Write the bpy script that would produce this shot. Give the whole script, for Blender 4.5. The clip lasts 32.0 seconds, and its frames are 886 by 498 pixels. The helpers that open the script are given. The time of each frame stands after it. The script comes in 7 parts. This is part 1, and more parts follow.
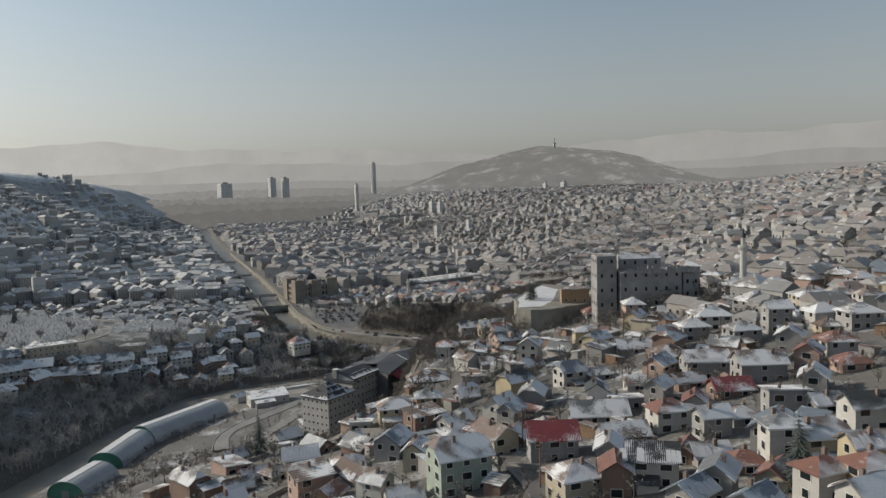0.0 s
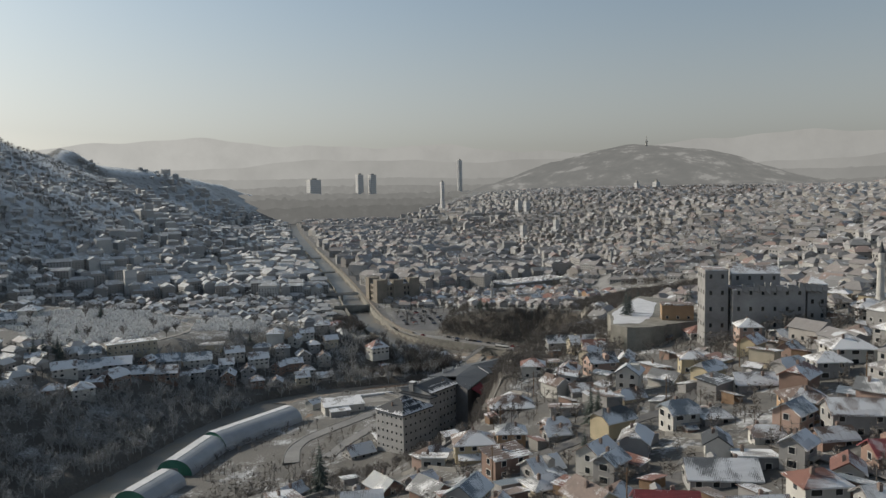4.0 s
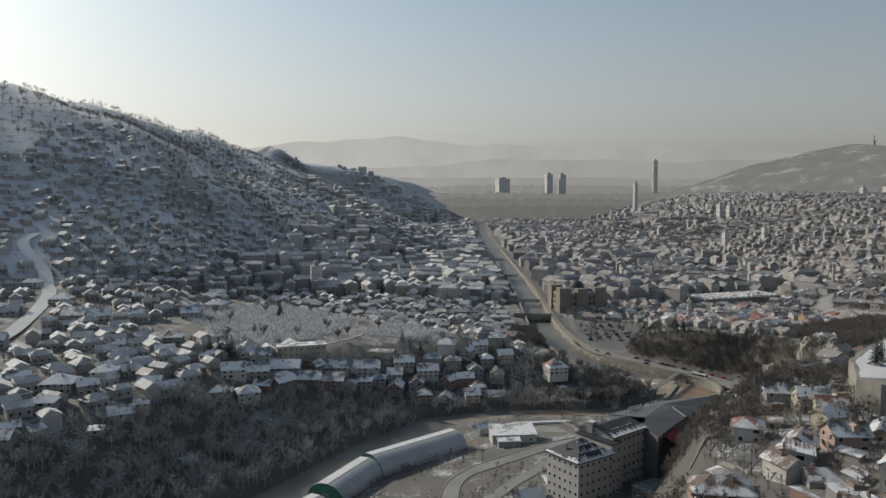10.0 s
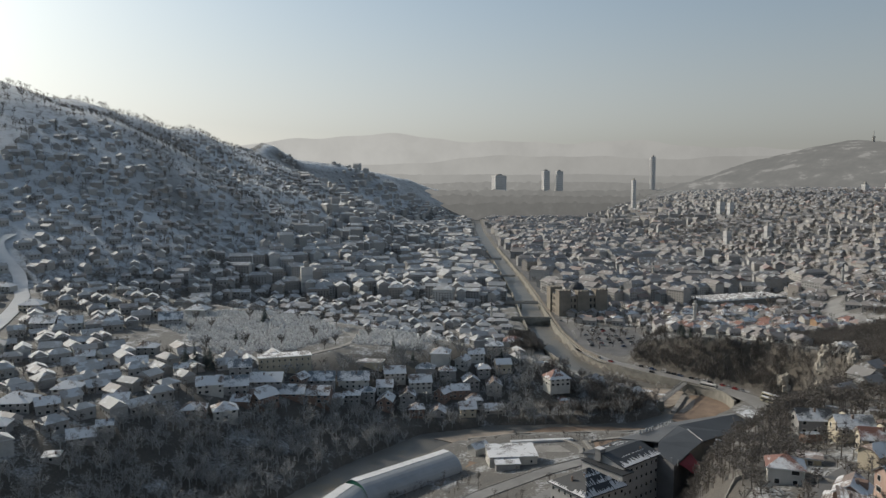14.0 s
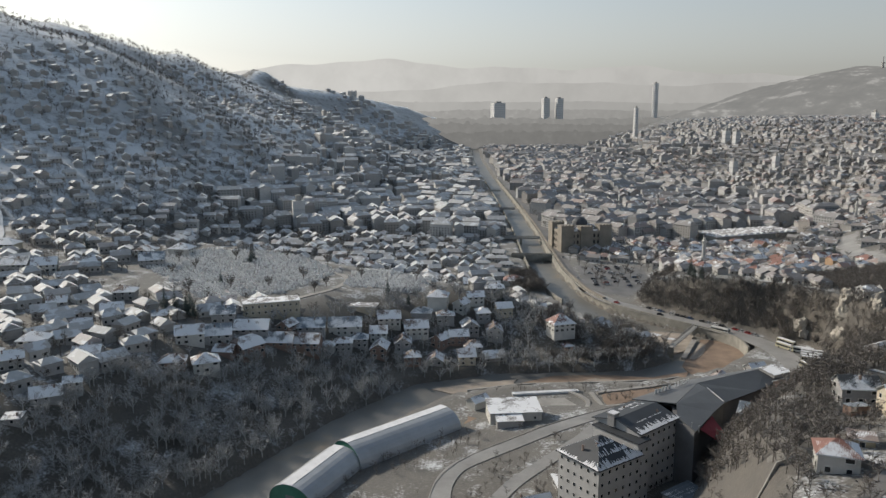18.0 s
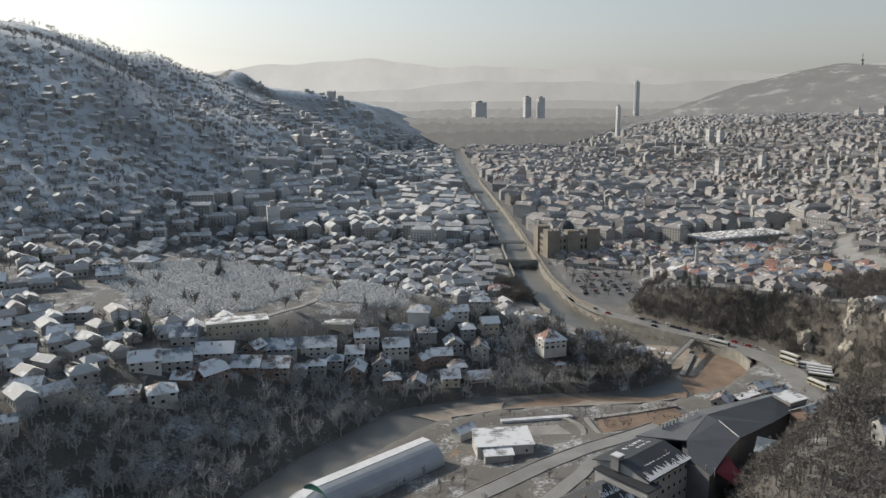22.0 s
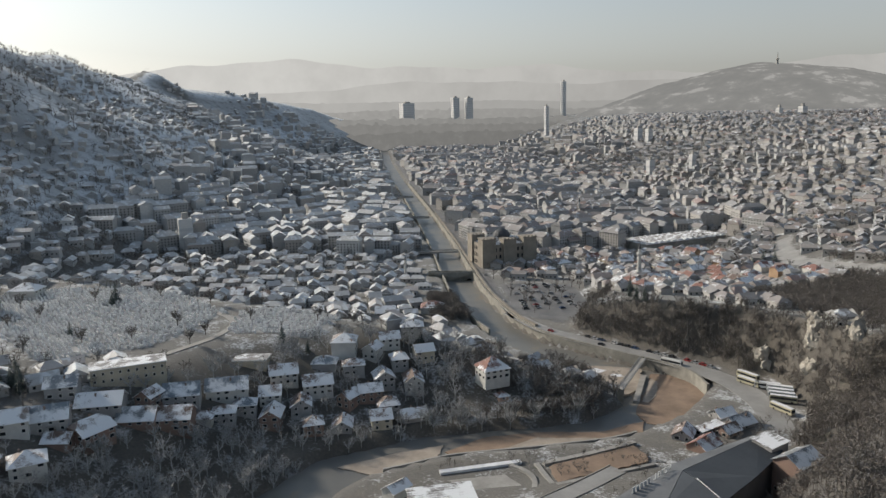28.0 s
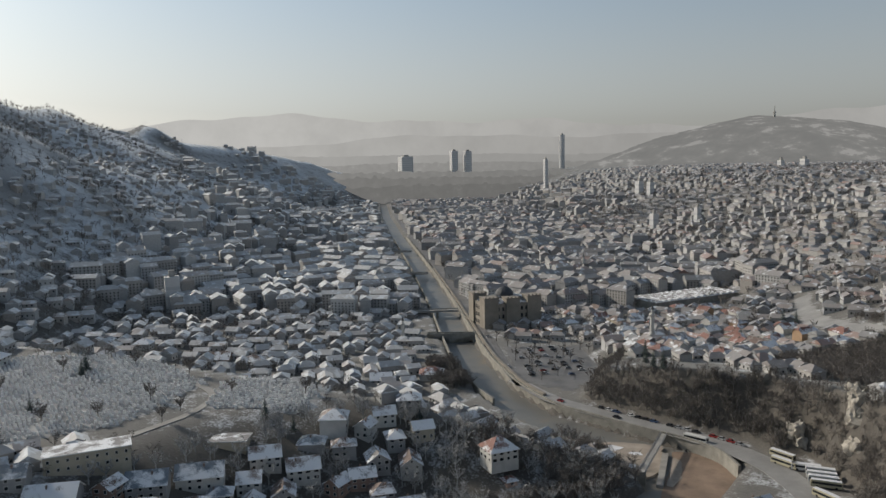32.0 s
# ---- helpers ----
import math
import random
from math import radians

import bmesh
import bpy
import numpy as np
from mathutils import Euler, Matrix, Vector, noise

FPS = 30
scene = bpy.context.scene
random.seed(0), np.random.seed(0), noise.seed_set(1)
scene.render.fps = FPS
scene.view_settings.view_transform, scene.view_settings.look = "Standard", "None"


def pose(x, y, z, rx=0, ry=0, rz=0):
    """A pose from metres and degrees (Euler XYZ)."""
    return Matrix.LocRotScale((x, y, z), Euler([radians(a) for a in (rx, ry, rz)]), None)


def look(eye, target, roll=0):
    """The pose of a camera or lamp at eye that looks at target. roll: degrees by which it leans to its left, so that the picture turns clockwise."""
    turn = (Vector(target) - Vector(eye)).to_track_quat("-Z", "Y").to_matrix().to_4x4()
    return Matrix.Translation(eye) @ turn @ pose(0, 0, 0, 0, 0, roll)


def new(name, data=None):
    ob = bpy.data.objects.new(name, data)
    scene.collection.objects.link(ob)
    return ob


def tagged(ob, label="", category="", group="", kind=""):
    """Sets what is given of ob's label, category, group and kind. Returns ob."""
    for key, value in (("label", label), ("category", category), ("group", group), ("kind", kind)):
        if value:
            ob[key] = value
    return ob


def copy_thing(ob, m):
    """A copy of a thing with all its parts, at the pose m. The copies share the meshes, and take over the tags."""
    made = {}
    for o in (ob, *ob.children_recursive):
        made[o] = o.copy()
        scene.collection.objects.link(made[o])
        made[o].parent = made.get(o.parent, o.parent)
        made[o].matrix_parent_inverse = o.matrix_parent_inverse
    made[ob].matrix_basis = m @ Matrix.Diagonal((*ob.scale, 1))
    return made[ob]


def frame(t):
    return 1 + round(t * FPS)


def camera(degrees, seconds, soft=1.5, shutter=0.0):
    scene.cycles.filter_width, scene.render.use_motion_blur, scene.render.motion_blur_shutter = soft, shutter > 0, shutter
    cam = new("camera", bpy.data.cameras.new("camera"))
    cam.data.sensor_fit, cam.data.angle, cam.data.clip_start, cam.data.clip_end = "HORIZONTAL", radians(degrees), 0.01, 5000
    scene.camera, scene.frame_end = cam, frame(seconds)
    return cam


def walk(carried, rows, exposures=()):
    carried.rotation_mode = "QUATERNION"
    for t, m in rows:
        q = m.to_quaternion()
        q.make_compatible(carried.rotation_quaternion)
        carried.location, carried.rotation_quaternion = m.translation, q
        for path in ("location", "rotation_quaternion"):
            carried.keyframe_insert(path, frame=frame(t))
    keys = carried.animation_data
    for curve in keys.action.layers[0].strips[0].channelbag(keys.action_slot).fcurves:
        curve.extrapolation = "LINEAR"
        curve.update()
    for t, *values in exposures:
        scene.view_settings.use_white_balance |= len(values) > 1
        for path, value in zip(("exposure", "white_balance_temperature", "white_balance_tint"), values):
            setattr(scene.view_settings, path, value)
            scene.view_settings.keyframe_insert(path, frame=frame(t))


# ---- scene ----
cam = camera(60.8, 32.0, 1.45)
PATH = [
    (0, (9.627, -318.01, 131.508), (10.183, -316.096, 131.344), -1.7),
    (1, (11.968, -310.857, 131.832), (12.524, -308.943, 131.668), -1.7),
    (1.5, (12.965, -307.564, 132.063), (13.517, -305.649, 131.894), -1.65),
    (2, (13.825, -304.352, 132.332), (14.333, -302.424, 132.169), -1.6),
    (2.5, (14.567, -301.068, 132.617), (15.024, -299.128, 132.451), -1.47),
    (4.5, (17.415, -287.26, 133.741), (17.688, -285.286, 133.577), -0.93),
    (5, (18.378, -283.739, 133.981), (18.568, -281.755, 133.817), -0.8),
    (5.5, (19.529, -280.202, 134.192), (19.639, -278.212, 134.028), -0.65),
    (6, (20.799, -276.534, 134.375), (20.791, -274.54, 134.213), -0.5),
    (6.5, (22.07, -272.628, 134.538), (21.959, -270.638, 134.378), -0.25),
    (7, (23.132, -268.529, 134.708), (22.971, -266.542, 134.546), -0),
    (8, (24.159, -260.026, 135.125), (24.004, -258.038, 134.963), -0.05),
    (9, (24.306, -251.437, 135.547), (24.147, -249.45, 135.383), -0.1),
    (11, (24.243, -234.892, 136.014), (24.091, -232.905, 135.851), -0.1),
    (13, (24.139, -219.025, 136.433), (23.989, -217.037, 136.27), -0.2),
    (13.5, (24.003, -215.142, 136.84), (23.855, -213.155, 136.676), -0.2),
    (15.5, (22.936, -199.518, 138.993), (22.793, -197.545, 138.697), -0.2),
    (16, (22.727, -195.48, 139.263), (22.584, -193.518, 138.905), -0.2),
    (16.5, (22.585, -191.349, 139.351), (22.443, -189.388, 138.986), -0.25),
    (17, (22.392, -187.124, 139.363), (22.25, -185.162, 139), -0.3),
    (19, (20.981, -169.919, 139.353), (20.844, -167.956, 138.994), -0.1),
    (21, (20.818, -154.12, 140.343), (20.679, -152.158, 139.98), -0.3),
    (21.5, (20.619, -150.354, 140.365), (20.478, -148.392, 140.003), -0.42),
    (22, (20.338, -146.615, 140.368), (20.245, -144.65, 140.007), -0.55),
    (22.5, (20.082, -142.877, 140.372), (20.061, -140.91, 140.01), -0.68),
    (23, (19.957, -139.118, 140.394), (19.982, -137.151, 140.03), -0.8),
    (24, (19.929, -131.486, 140.623), (20.002, -129.52, 140.262), -0.9),
    (25, (19.925, -123.768, 140.992), (20.012, -121.803, 140.629), -1),
    (28, (21.068, -100.246, 141.75), (21.156, -98.281, 141.388), -1.1),
    (28.5, (21.253, -96.17, 141.854), (21.339, -94.203, 141.5), -1.12),
    (29, (21.398, -92.038, 141.947), (21.485, -90.068, 141.613), -1.15),
    (29.5, (21.514, -87.86, 142.014), (21.601, -85.887, 141.697), -1.18),
    (30, (21.612, -83.644, 142.039), (21.702, -81.669, 141.739), -1.2),
    (31, (21.785, -75.134, 142.03), (21.874, -73.153, 141.77), -1.2),
    (32, (21.944, -66.566, 142.011), (22.039, -64.582, 141.785), -1.2),
]
walk(cam, [(t, look(eye, target, roll)) for t, eye, target, roll in PATH], [(0, 0.3, 6950, 9), (13.5, 0.27, 6900, 9), (16, 0.66, 6900, 10), (28, 0.66, 6900, 10), (32, 0.36, 6850, 10)])
# ---------- world, sun ----------
SUN = Vector((-0.76, 0.50, 0.43)).normalized()
world = bpy.data.worlds.new("world")
scene.world = world
world.use_nodes = True
wt = world.node_tree
sky = wt.nodes.new("ShaderNodeTexSky")
sky.sky_type = "NISHITA"
sky.sun_disc = False
sky.sun_elevation = math.asin(SUN.z)
sky.sun_rotation = math.atan2(SUN.x, SUN.y)
sky.altitude = 500
sky.air_density = 0.8
sky.dust_density = 1.6
sky.ozone_density = 1.5
hazy = wt.nodes.new("ShaderNodeHueSaturation")
hazy.inputs["Saturation"].default_value = 0.74
wt.links.new(sky.outputs[0], hazy.inputs["Color"])
# the smog of the basin: a dull warm layer low over the horizon
smog = wt.nodes.new("ShaderNodeHueSaturation")
smog.inputs["Saturation"].default_value, smog.inputs["Value"].default_value = 0.18, 0.66
wt.links.new(sky.outputs[0], smog.inputs["Color"])
toned = wt.nodes.new("ShaderNodeMix")
toned.data_type, toned.blend_type = "RGBA", "MULTIPLY"
toned.inputs[0].default_value, toned.inputs[7].default_value = 1.0, (0.985, 0.985, 0.975, 1)
wt.links.new(smog.outputs[0], toned.inputs[6])
way = wt.nodes.new("ShaderNodeTexCoord")
axes = wt.nodes.new("ShaderNodeSeparateXYZ")
wt.links.new(way.outputs["Generated"], axes.inputs[0])
low = wt.nodes.new("ShaderNodeMapRange")
low.interpolation_type = "SMOOTHSTEP"
for s_, v_ in zip(low.inputs[1:5], (0.0, 0.30, 1.0, 0.0)):
    s_.default_value = v_
wt.links.new(axes.outputs[2], low.inputs[0])
layer = wt.nodes.new("ShaderNodeMix")
layer.data_type = "RGBA"
wt.links.new(low.outputs[0], layer.inputs[0])
cool = wt.nodes.new("ShaderNodeMix")
cool.data_type, cool.blend_type = "RGBA", "MULTIPLY"
cool.inputs[0].default_value, cool.inputs[7].default_value = 1.0, (0.95, 1.02, 0.98, 1)
wt.links.new(hazy.outputs[0], cool.inputs[6])
wt.links.new(cool.outputs[2], layer.inputs[6])
wt.links.new(toned.outputs[2], layer.inputs[7])
wt.links.new(layer.outputs[2], wt.nodes["Background"].inputs[0])
wt.nodes["Background"].inputs[1].default_value = 0.094
sun = new("sun", bpy.data.lights.new("sun", "SUN"))
sun.data.energy, sun.data.angle, sun.data.color = 2.6, radians(3), (1.0, 0.93, 0.84)
sun.matrix_world = look(SUN * 100, (0, 0, 0))


# ---------- materials ----------
def nodes_of(name):
    m = bpy.data.materials.new(name)
    m.use_nodes = True
    return m, m.node_tree, m.node_tree.nodes["Principled BSDF"]


def noise_node(nt, scale, detail=4, coords="Object", rough=0.6):
    tc = nt.nodes.new("ShaderNodeTexCoord")
    n = nt.nodes.new("ShaderNodeTexNoise")
    n.inputs["Scale"].default_value, n.inputs["Detail"].default_value, n.inputs["Roughness"].default_value = scale, detail, rough
    nt.links.new(tc.outputs[coords], n.inputs["Vector"])
    return n.outputs["Fac"]


def ramp(nt, fac, stops):
    r = nt.nodes.new("ShaderNodeValToRGB")
    while len(r.color_ramp.elements) < len(stops):
        r.color_ramp.elements.new(0.5)
    for e, (p, c) in zip(r.color_ramp.elements, stops):
        e.position, e.color = p, (*c, 1) if len(c) == 3 else c
    nt.links.new(fac, r.inputs[0])
    return r.outputs[0]


def mixc(nt, fac, a, b, mode="MIX"):
    m = nt.nodes.new("ShaderNodeMix")
    m.data_type, m.blend_type = "RGBA", mode
    for s, v in ((m.inputs[0], fac), (m.inputs[6], a), (m.inputs[7], b)):
        if isinstance(v, (int, float)):
            s.default_value = v
        elif isinstance(v, tuple):
            s.default_value = (*v, 1)
        else:
            nt.links.new(v, s)
    return m.outputs[2]


def maths(nt, op, a, b):
    m = nt.nodes.new("ShaderNodeMath")
    m.operation = op
    for s, v in zip(m.inputs, (a, b)):
        if isinstance(v, (int, float)):
            s.default_value = v
        else:
            nt.links.new(v, s)
    return m.outputs[0]


def bumped(nt, bsdf, fac, strength=0.3, dist=0.05):
    b = nt.nodes.new("ShaderNodeBump")
    b.inputs["Strength"].default_value, b.inputs["Distance"].default_value = strength, dist
    nt.links.new(fac, b.inputs["Height"])
    nt.links.new(b.outputs[0], bsdf.inputs["Normal"])


def haze_sheen(p, amount, tint=(0.80, 0.86, 0.90)):
    """Pale grazing sheen on twigs, soil, walls and roofs that stands in for haze."""
    p.inputs["Sheen Weight"].default_value, p.inputs["Sheen Roughness"].default_value = amount, 0.6
    p.inputs["Sheen Tint"].default_value = (*tint, 1)


def simple(name, color, rough=0.8, vary=0.25, scale=1.2, metal=0.0, coords="Object", bump=0.2):
    """Painted or mineral surface: one colour with soft stains and fine grain."""
    m, nt, p = nodes_of(name)
    dark = tuple(c * (1 - vary) for c in color)
    light = tuple(min(0.9, c * (1 + vary * 0.6)) for c in color)
    big = noise_node(nt, scale * 0.25, 3, coords)
    fine = noise_node(nt, scale * 4, 4, coords)
    c = ramp(nt, big, [(0.3, dark), (0.7, light)])
    c = mixc(nt, 0.25, c, ramp(nt, fine, [(0.3, dark), (0.75, light)]))
    nt.links.new(c, p.inputs["Base Color"])
    p.inputs["Roughness"].default_value, p.inputs["Metallic"].default_value = rough, metal
    bumped(nt, p, fine, bump, 0.02)
    return m


def roofing(name, color, snow, rough=0.7, rows=0.35, metal=0.0):
    """Roof covering in courses, with old snow lying on it; snow is the share that is covered."""
    m, nt, p = nodes_of(name)
    tc = nt.nodes.new("ShaderNodeTexCoord")
    info = nt.nodes.new("ShaderNodeObjectInfo")
    shift = nt.nodes.new("ShaderNodeVectorMath")
    shift.operation = "MULTIPLY_ADD"
    comb = nt.nodes.new("ShaderNodeCombineXYZ")
    for s in comb.inputs[:2]:
        nt.links.new(info.outputs["Random"], s)
    nt.links.new(comb.outputs[0], shift.inputs[0])
    shift.inputs[1].default_value = (57, 91, 0)
    nt.links.new(tc.outputs["Object"], shift.inputs[2])
    vec = shift.outputs[0]

    def nz(scale, detail=4):
        n = nt.nodes.new("ShaderNodeTexNoise")
        n.inputs["Scale"].default_value, n.inputs["Detail"].default_value = scale, detail
        nt.links.new(vec, n.inputs["Vector"])
        return n.outputs["Fac"]
    w = nt.nodes.new("ShaderNodeTexWave")
    w.bands_direction = "Z"
    w.inputs["Scale"].default_value, w.inputs["Distortion"].default_value = 2.2 / rows * 0.35, 1.5
    nt.links.new(tc.outputs["Object"], w.inputs["Vector"])
    grain = nz(2.6, 6)
    dark = tuple(c * 0.65 for c in color)
    base = ramp(nt, nz(0.7), [(0.3, dark), (0.7, color)])
    base = mixc(nt, 0.3, base, ramp(nt, grain, [(0.3, dark), (0.7, tuple(min(1, c * 1.3) for c in color))]))
    g = nt.nodes.new("ShaderNodeNewGeometry")
    facing = nt.nodes.new("ShaderNodeVectorMath")
    facing.operation = "DOT_PRODUCT"
    nt.links.new(g.outputs["Normal"], facing.inputs[0])
    facing.inputs[1].default_value = (-0.84, 0.54, 0)
    lie = maths(nt, "MULTIPLY", facing.outputs["Value"], -0.22)
    # snow keeps to the lower courses, breaks up over the ribs and has ragged edges
    cover = maths(nt, "ADD", maths(nt, "ADD", nz(0.22, 4), lie), maths(nt, "MULTIPLY", maths(nt, "SUBTRACT", w.outputs["Fac"], 0.5), 0.09))
    cover = maths(nt, "ADD", cover, maths(nt, "MULTIPLY", maths(nt, "SUBTRACT", grain, 0.5), 0.18))
    low = nt.nodes.new("ShaderNodeSeparateXYZ")
    nt.links.new(tc.outputs["Generated"], low.inputs[0])
    cover = maths(nt, "ADD", cover, maths(nt, "MULTIPLY", maths(nt, "SUBTRACT", 0.45, low.outputs[2]), 0.16))
    ribs = nt.nodes.new("ShaderNodeTexWave")
    ribs.bands_direction = "X"
    ribs.inputs["Scale"].default_value, ribs.inputs["Distortion"].default_value, ribs.inputs["Detail"].default_value = 0.62 if rows > 0.37 else 0.95, 0.7, 1
    nt.links.new(tc.outputs["Object"], ribs.inputs["Vector"])
    cover = maths(nt, "ADD", cover, maths(nt, "MULTIPLY", maths(nt, "SUBTRACT", ribs.outputs["Fac"], 0.5), 0.13))
    base = mixc(nt, 0.45, base, ramp(nt, ribs.outputs["Fac"], [(0.1, (0.55, 0.55, 0.55)), (0.5, (1, 1, 1))]), "MULTIPLY")
    base = mixc(nt, 0.45, base, ramp(nt, w.outputs["Fac"], [(0.1, (0.6, 0.6, 0.6)), (0.5, (1, 1, 1))]), "MULTIPLY")
    edge = 0.5 + (0.5 - snow) * 0.36
    mask = ramp(nt, cover, [(edge - 0.006, (0, 0, 0)), (edge + 0.006, (1, 1, 1))])
    nt.links.new(mixc(nt, mask, base, (0.80, 0.81, 0.825)), p.inputs["Base Color"])
    p.inputs["Roughness"].default_value, p.inputs["Metallic"].default_value = rough, metal
    bumped(nt, p, maths(nt, "ADD", w.outputs["Fac"], mask), 0.5, 0.08)
    haze_sheen(p, 0.15)
    return m


def islands(name, stops, rough=0.8, scale=0.5, snow=0.0, haze_amount=0.4):
    """For many joined pieces: each piece takes its own colour out of the ramp."""
    m, nt, p = nodes_of(name)
    g = nt.nodes.new("ShaderNodeNewGeometry")
    c = ramp(nt, g.outputs["Random Per Island"], stops)
    n = noise_node(nt, scale, 5)
    c = mixc(nt, 0.55, c, ramp(nt, n, [(0.3, (0.6, 0.6, 0.6)), (0.7, (1, 1, 1))]), "MULTIPLY")
    if snow:
        edge = 0.5 + (0.5 - snow) * 0.34
        c = mixc(nt, ramp(nt, noise_node(nt, 0.16, 5), [(edge - 0.03, (0, 0, 0)), (edge + 0.03, (1, 1, 1))]), c, (0.58, 0.60, 0.62))
    nt.links.new(c, p.inputs["Base Color"])
    p.inputs["Roughness"].default_value = rough
    haze_sheen(p, haze_amount)
    return m


M_WALLS = [simple("plaster_" + n, c, 0.9, 0.22, 0.8) for n, c in (
    ("white", (0.52, 0.51, 0.48)), ("grey", (0.33, 0.325, 0.32)), ("cream", (0.47, 0.42, 0.33)), ("brick", (0.27, 0.185, 0.15)),
    ("yellow", (0.48, 0.41, 0.28)), ("ochre", (0.40, 0.27, 0.17)), ("pink", (0.44, 0.32, 0.27)), ("green", (0.36, 0.42, 0.36)))]
WHITE, GREY, CREAM, BRICK, YELLOW, OCHRE, PINK, GREEN = range(8)
M_ROOFS = [roofing("tile_snowed", (0.27, 0.20, 0.17), 0.54), roofing("tile_red", (0.27, 0.115, 0.082), 0.34), roofing("tile_brown", (0.17, 0.11, 0.085), 0.40),
           roofing("sheet_grey", (0.20, 0.21, 0.22), 0.52, 0.5), roofing("sheet_dark", (0.045, 0.048, 0.052), 0.30, 0.5), roofing("sheet_blue", (0.19, 0.235, 0.28), 0.32, 0.4),
           roofing("sheet_red", (0.30, 0.04, 0.045), 0.18, 0.5), roofing("snow_thick", (0.27, 0.25, 0.24), 0.72)]
SNOWED, RED, BROWN, SHEET, DARK, BLUE, CRIMSON, FULL = range(8)
M_FRAME = simple("window_paint", (0.62, 0.61, 0.58), 0.5, 0.15, 3)
M_GLASS, nt, p = nodes_of("pane_glass")
p.inputs["Base Color"].default_value, p.inputs["Roughness"].default_value, p.inputs["IOR"].default_value = (0.02, 0.024, 0.028, 1), 0.08, 1.5
M_CHIM = simple("chimney_brick", (0.24, 0.185, 0.16), 0.9, 0.35, 3)
M_CONC = simple("concrete", (0.33, 0.32, 0.30), 0.9, 0.3, 0.6)
M_STONE = simple("old_stone", (0.27, 0.26, 0.23), 0.95, 0.4, 0.7, bump=0.5)
M_SAND = simple("sandstone_facade", (0.27, 0.24, 0.20), 0.85, 0.3, 0.5)
M_ASPH = simple("asphalt", (0.175, 0.17, 0.165), 0.6, 0.35, 0.3)
M_ROAD = simple("salted_asphalt", (0.29, 0.285, 0.275), 0.7, 0.3, 0.3)
M_SNOW = simple("old_snow", (0.70, 0.71, 0.73), 0.7, 0.18, 0.9)
M_TIMBER = simple("timber", (0.20, 0.13, 0.08), 0.8, 0.4, 3)
M_STEEL = simple("painted_steel", (0.30, 0.31, 0.32), 0.45, 0.2, 2, 0.3)
M_BARK = simple("bark", (0.15, 0.13, 0.115), 0.95, 0.4, 4)
# Bank twigs are paled to stand in for haze over the river.
M_TWIG = islands("twigs", [(0.0, (0.29, 0.28, 0.268)), (0.5, (0.315, 0.304, 0.29)), (1.0, (0.345, 0.332, 0.317))], 0.9, haze_amount=0.7)
M_BROWN = islands("brown_twigs", [(0.0, (0.112, 0.094, 0.079)), (0.5, (0.132, 0.11, 0.092)), (1.0, (0.156, 0.13, 0.108))], 0.9, haze_amount=0.35)
# Ridge twigs paler and bluer still, haze put into their colour.
M_HAZETWIG = islands("hazed_twigs", [(0.0, (0.48, 0.51, 0.53)), (0.5, (0.56, 0.59, 0.61)), (1.0, (0.66, 0.69, 0.71))], 0.9, haze_amount=1.0)
M_NEEDLE = islands("needles", [(0.0, (0.030, 0.048, 0.038)), (1.0, (0.060, 0.082, 0.064))], 0.85, haze_amount=0.3)


def ground_material():
    m, nt, p = nodes_of("winter_ground")
    soil = ramp(nt, noise_node(nt, 0.05, 6), [(0.3, (0.062, 0.053, 0.044)), (0.5, (0.085, 0.073, 0.059)), (0.72, (0.122, 0.104, 0.08))])
    grain = noise_node(nt, 0.9, 6)
    soil = mixc(nt, 0.5, soil, ramp(nt, grain, [(0.3, (0.046, 0.041, 0.036)), (0.7, (0.14, 0.121, 0.096))]))
    soil = mixc(nt, 0.5, soil, ramp(nt, noise_node(nt, 0.16, 5), [(0.35, (0.72, 0.72, 0.72)), (0.65, (1, 1, 1))]), "MULTIPLY")
    f = maths(nt, "ADD", noise_node(nt, 0.055, 7, rough=0.7), maths(nt, "MULTIPLY", maths(nt, "SUBTRACT", grain, 0.5), 0.45))
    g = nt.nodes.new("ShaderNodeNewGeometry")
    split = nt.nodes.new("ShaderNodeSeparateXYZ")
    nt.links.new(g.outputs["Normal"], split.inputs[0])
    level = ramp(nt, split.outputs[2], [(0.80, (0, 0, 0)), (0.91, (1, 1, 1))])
    # Raised faces turned to +x get extra white that stands in for haze.
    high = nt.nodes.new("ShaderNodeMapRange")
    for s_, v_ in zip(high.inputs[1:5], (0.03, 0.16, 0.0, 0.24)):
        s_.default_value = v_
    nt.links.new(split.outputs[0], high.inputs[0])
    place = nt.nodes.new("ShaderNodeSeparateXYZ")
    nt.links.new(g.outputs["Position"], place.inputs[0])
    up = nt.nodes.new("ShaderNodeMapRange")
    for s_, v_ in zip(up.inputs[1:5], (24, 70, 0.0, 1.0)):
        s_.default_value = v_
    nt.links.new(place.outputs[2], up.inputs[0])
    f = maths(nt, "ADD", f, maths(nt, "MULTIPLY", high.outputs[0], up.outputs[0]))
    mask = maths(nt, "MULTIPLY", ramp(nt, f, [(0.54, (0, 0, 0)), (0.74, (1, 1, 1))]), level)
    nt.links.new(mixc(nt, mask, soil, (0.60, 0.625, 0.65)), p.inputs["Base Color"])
    p.inputs["Roughness"].default_value = 0.9
    haze_sheen(p, 0.22)
    bumped(nt, p, grain, 0.6, 0.3)
    return m


M_GROUND = ground_material()

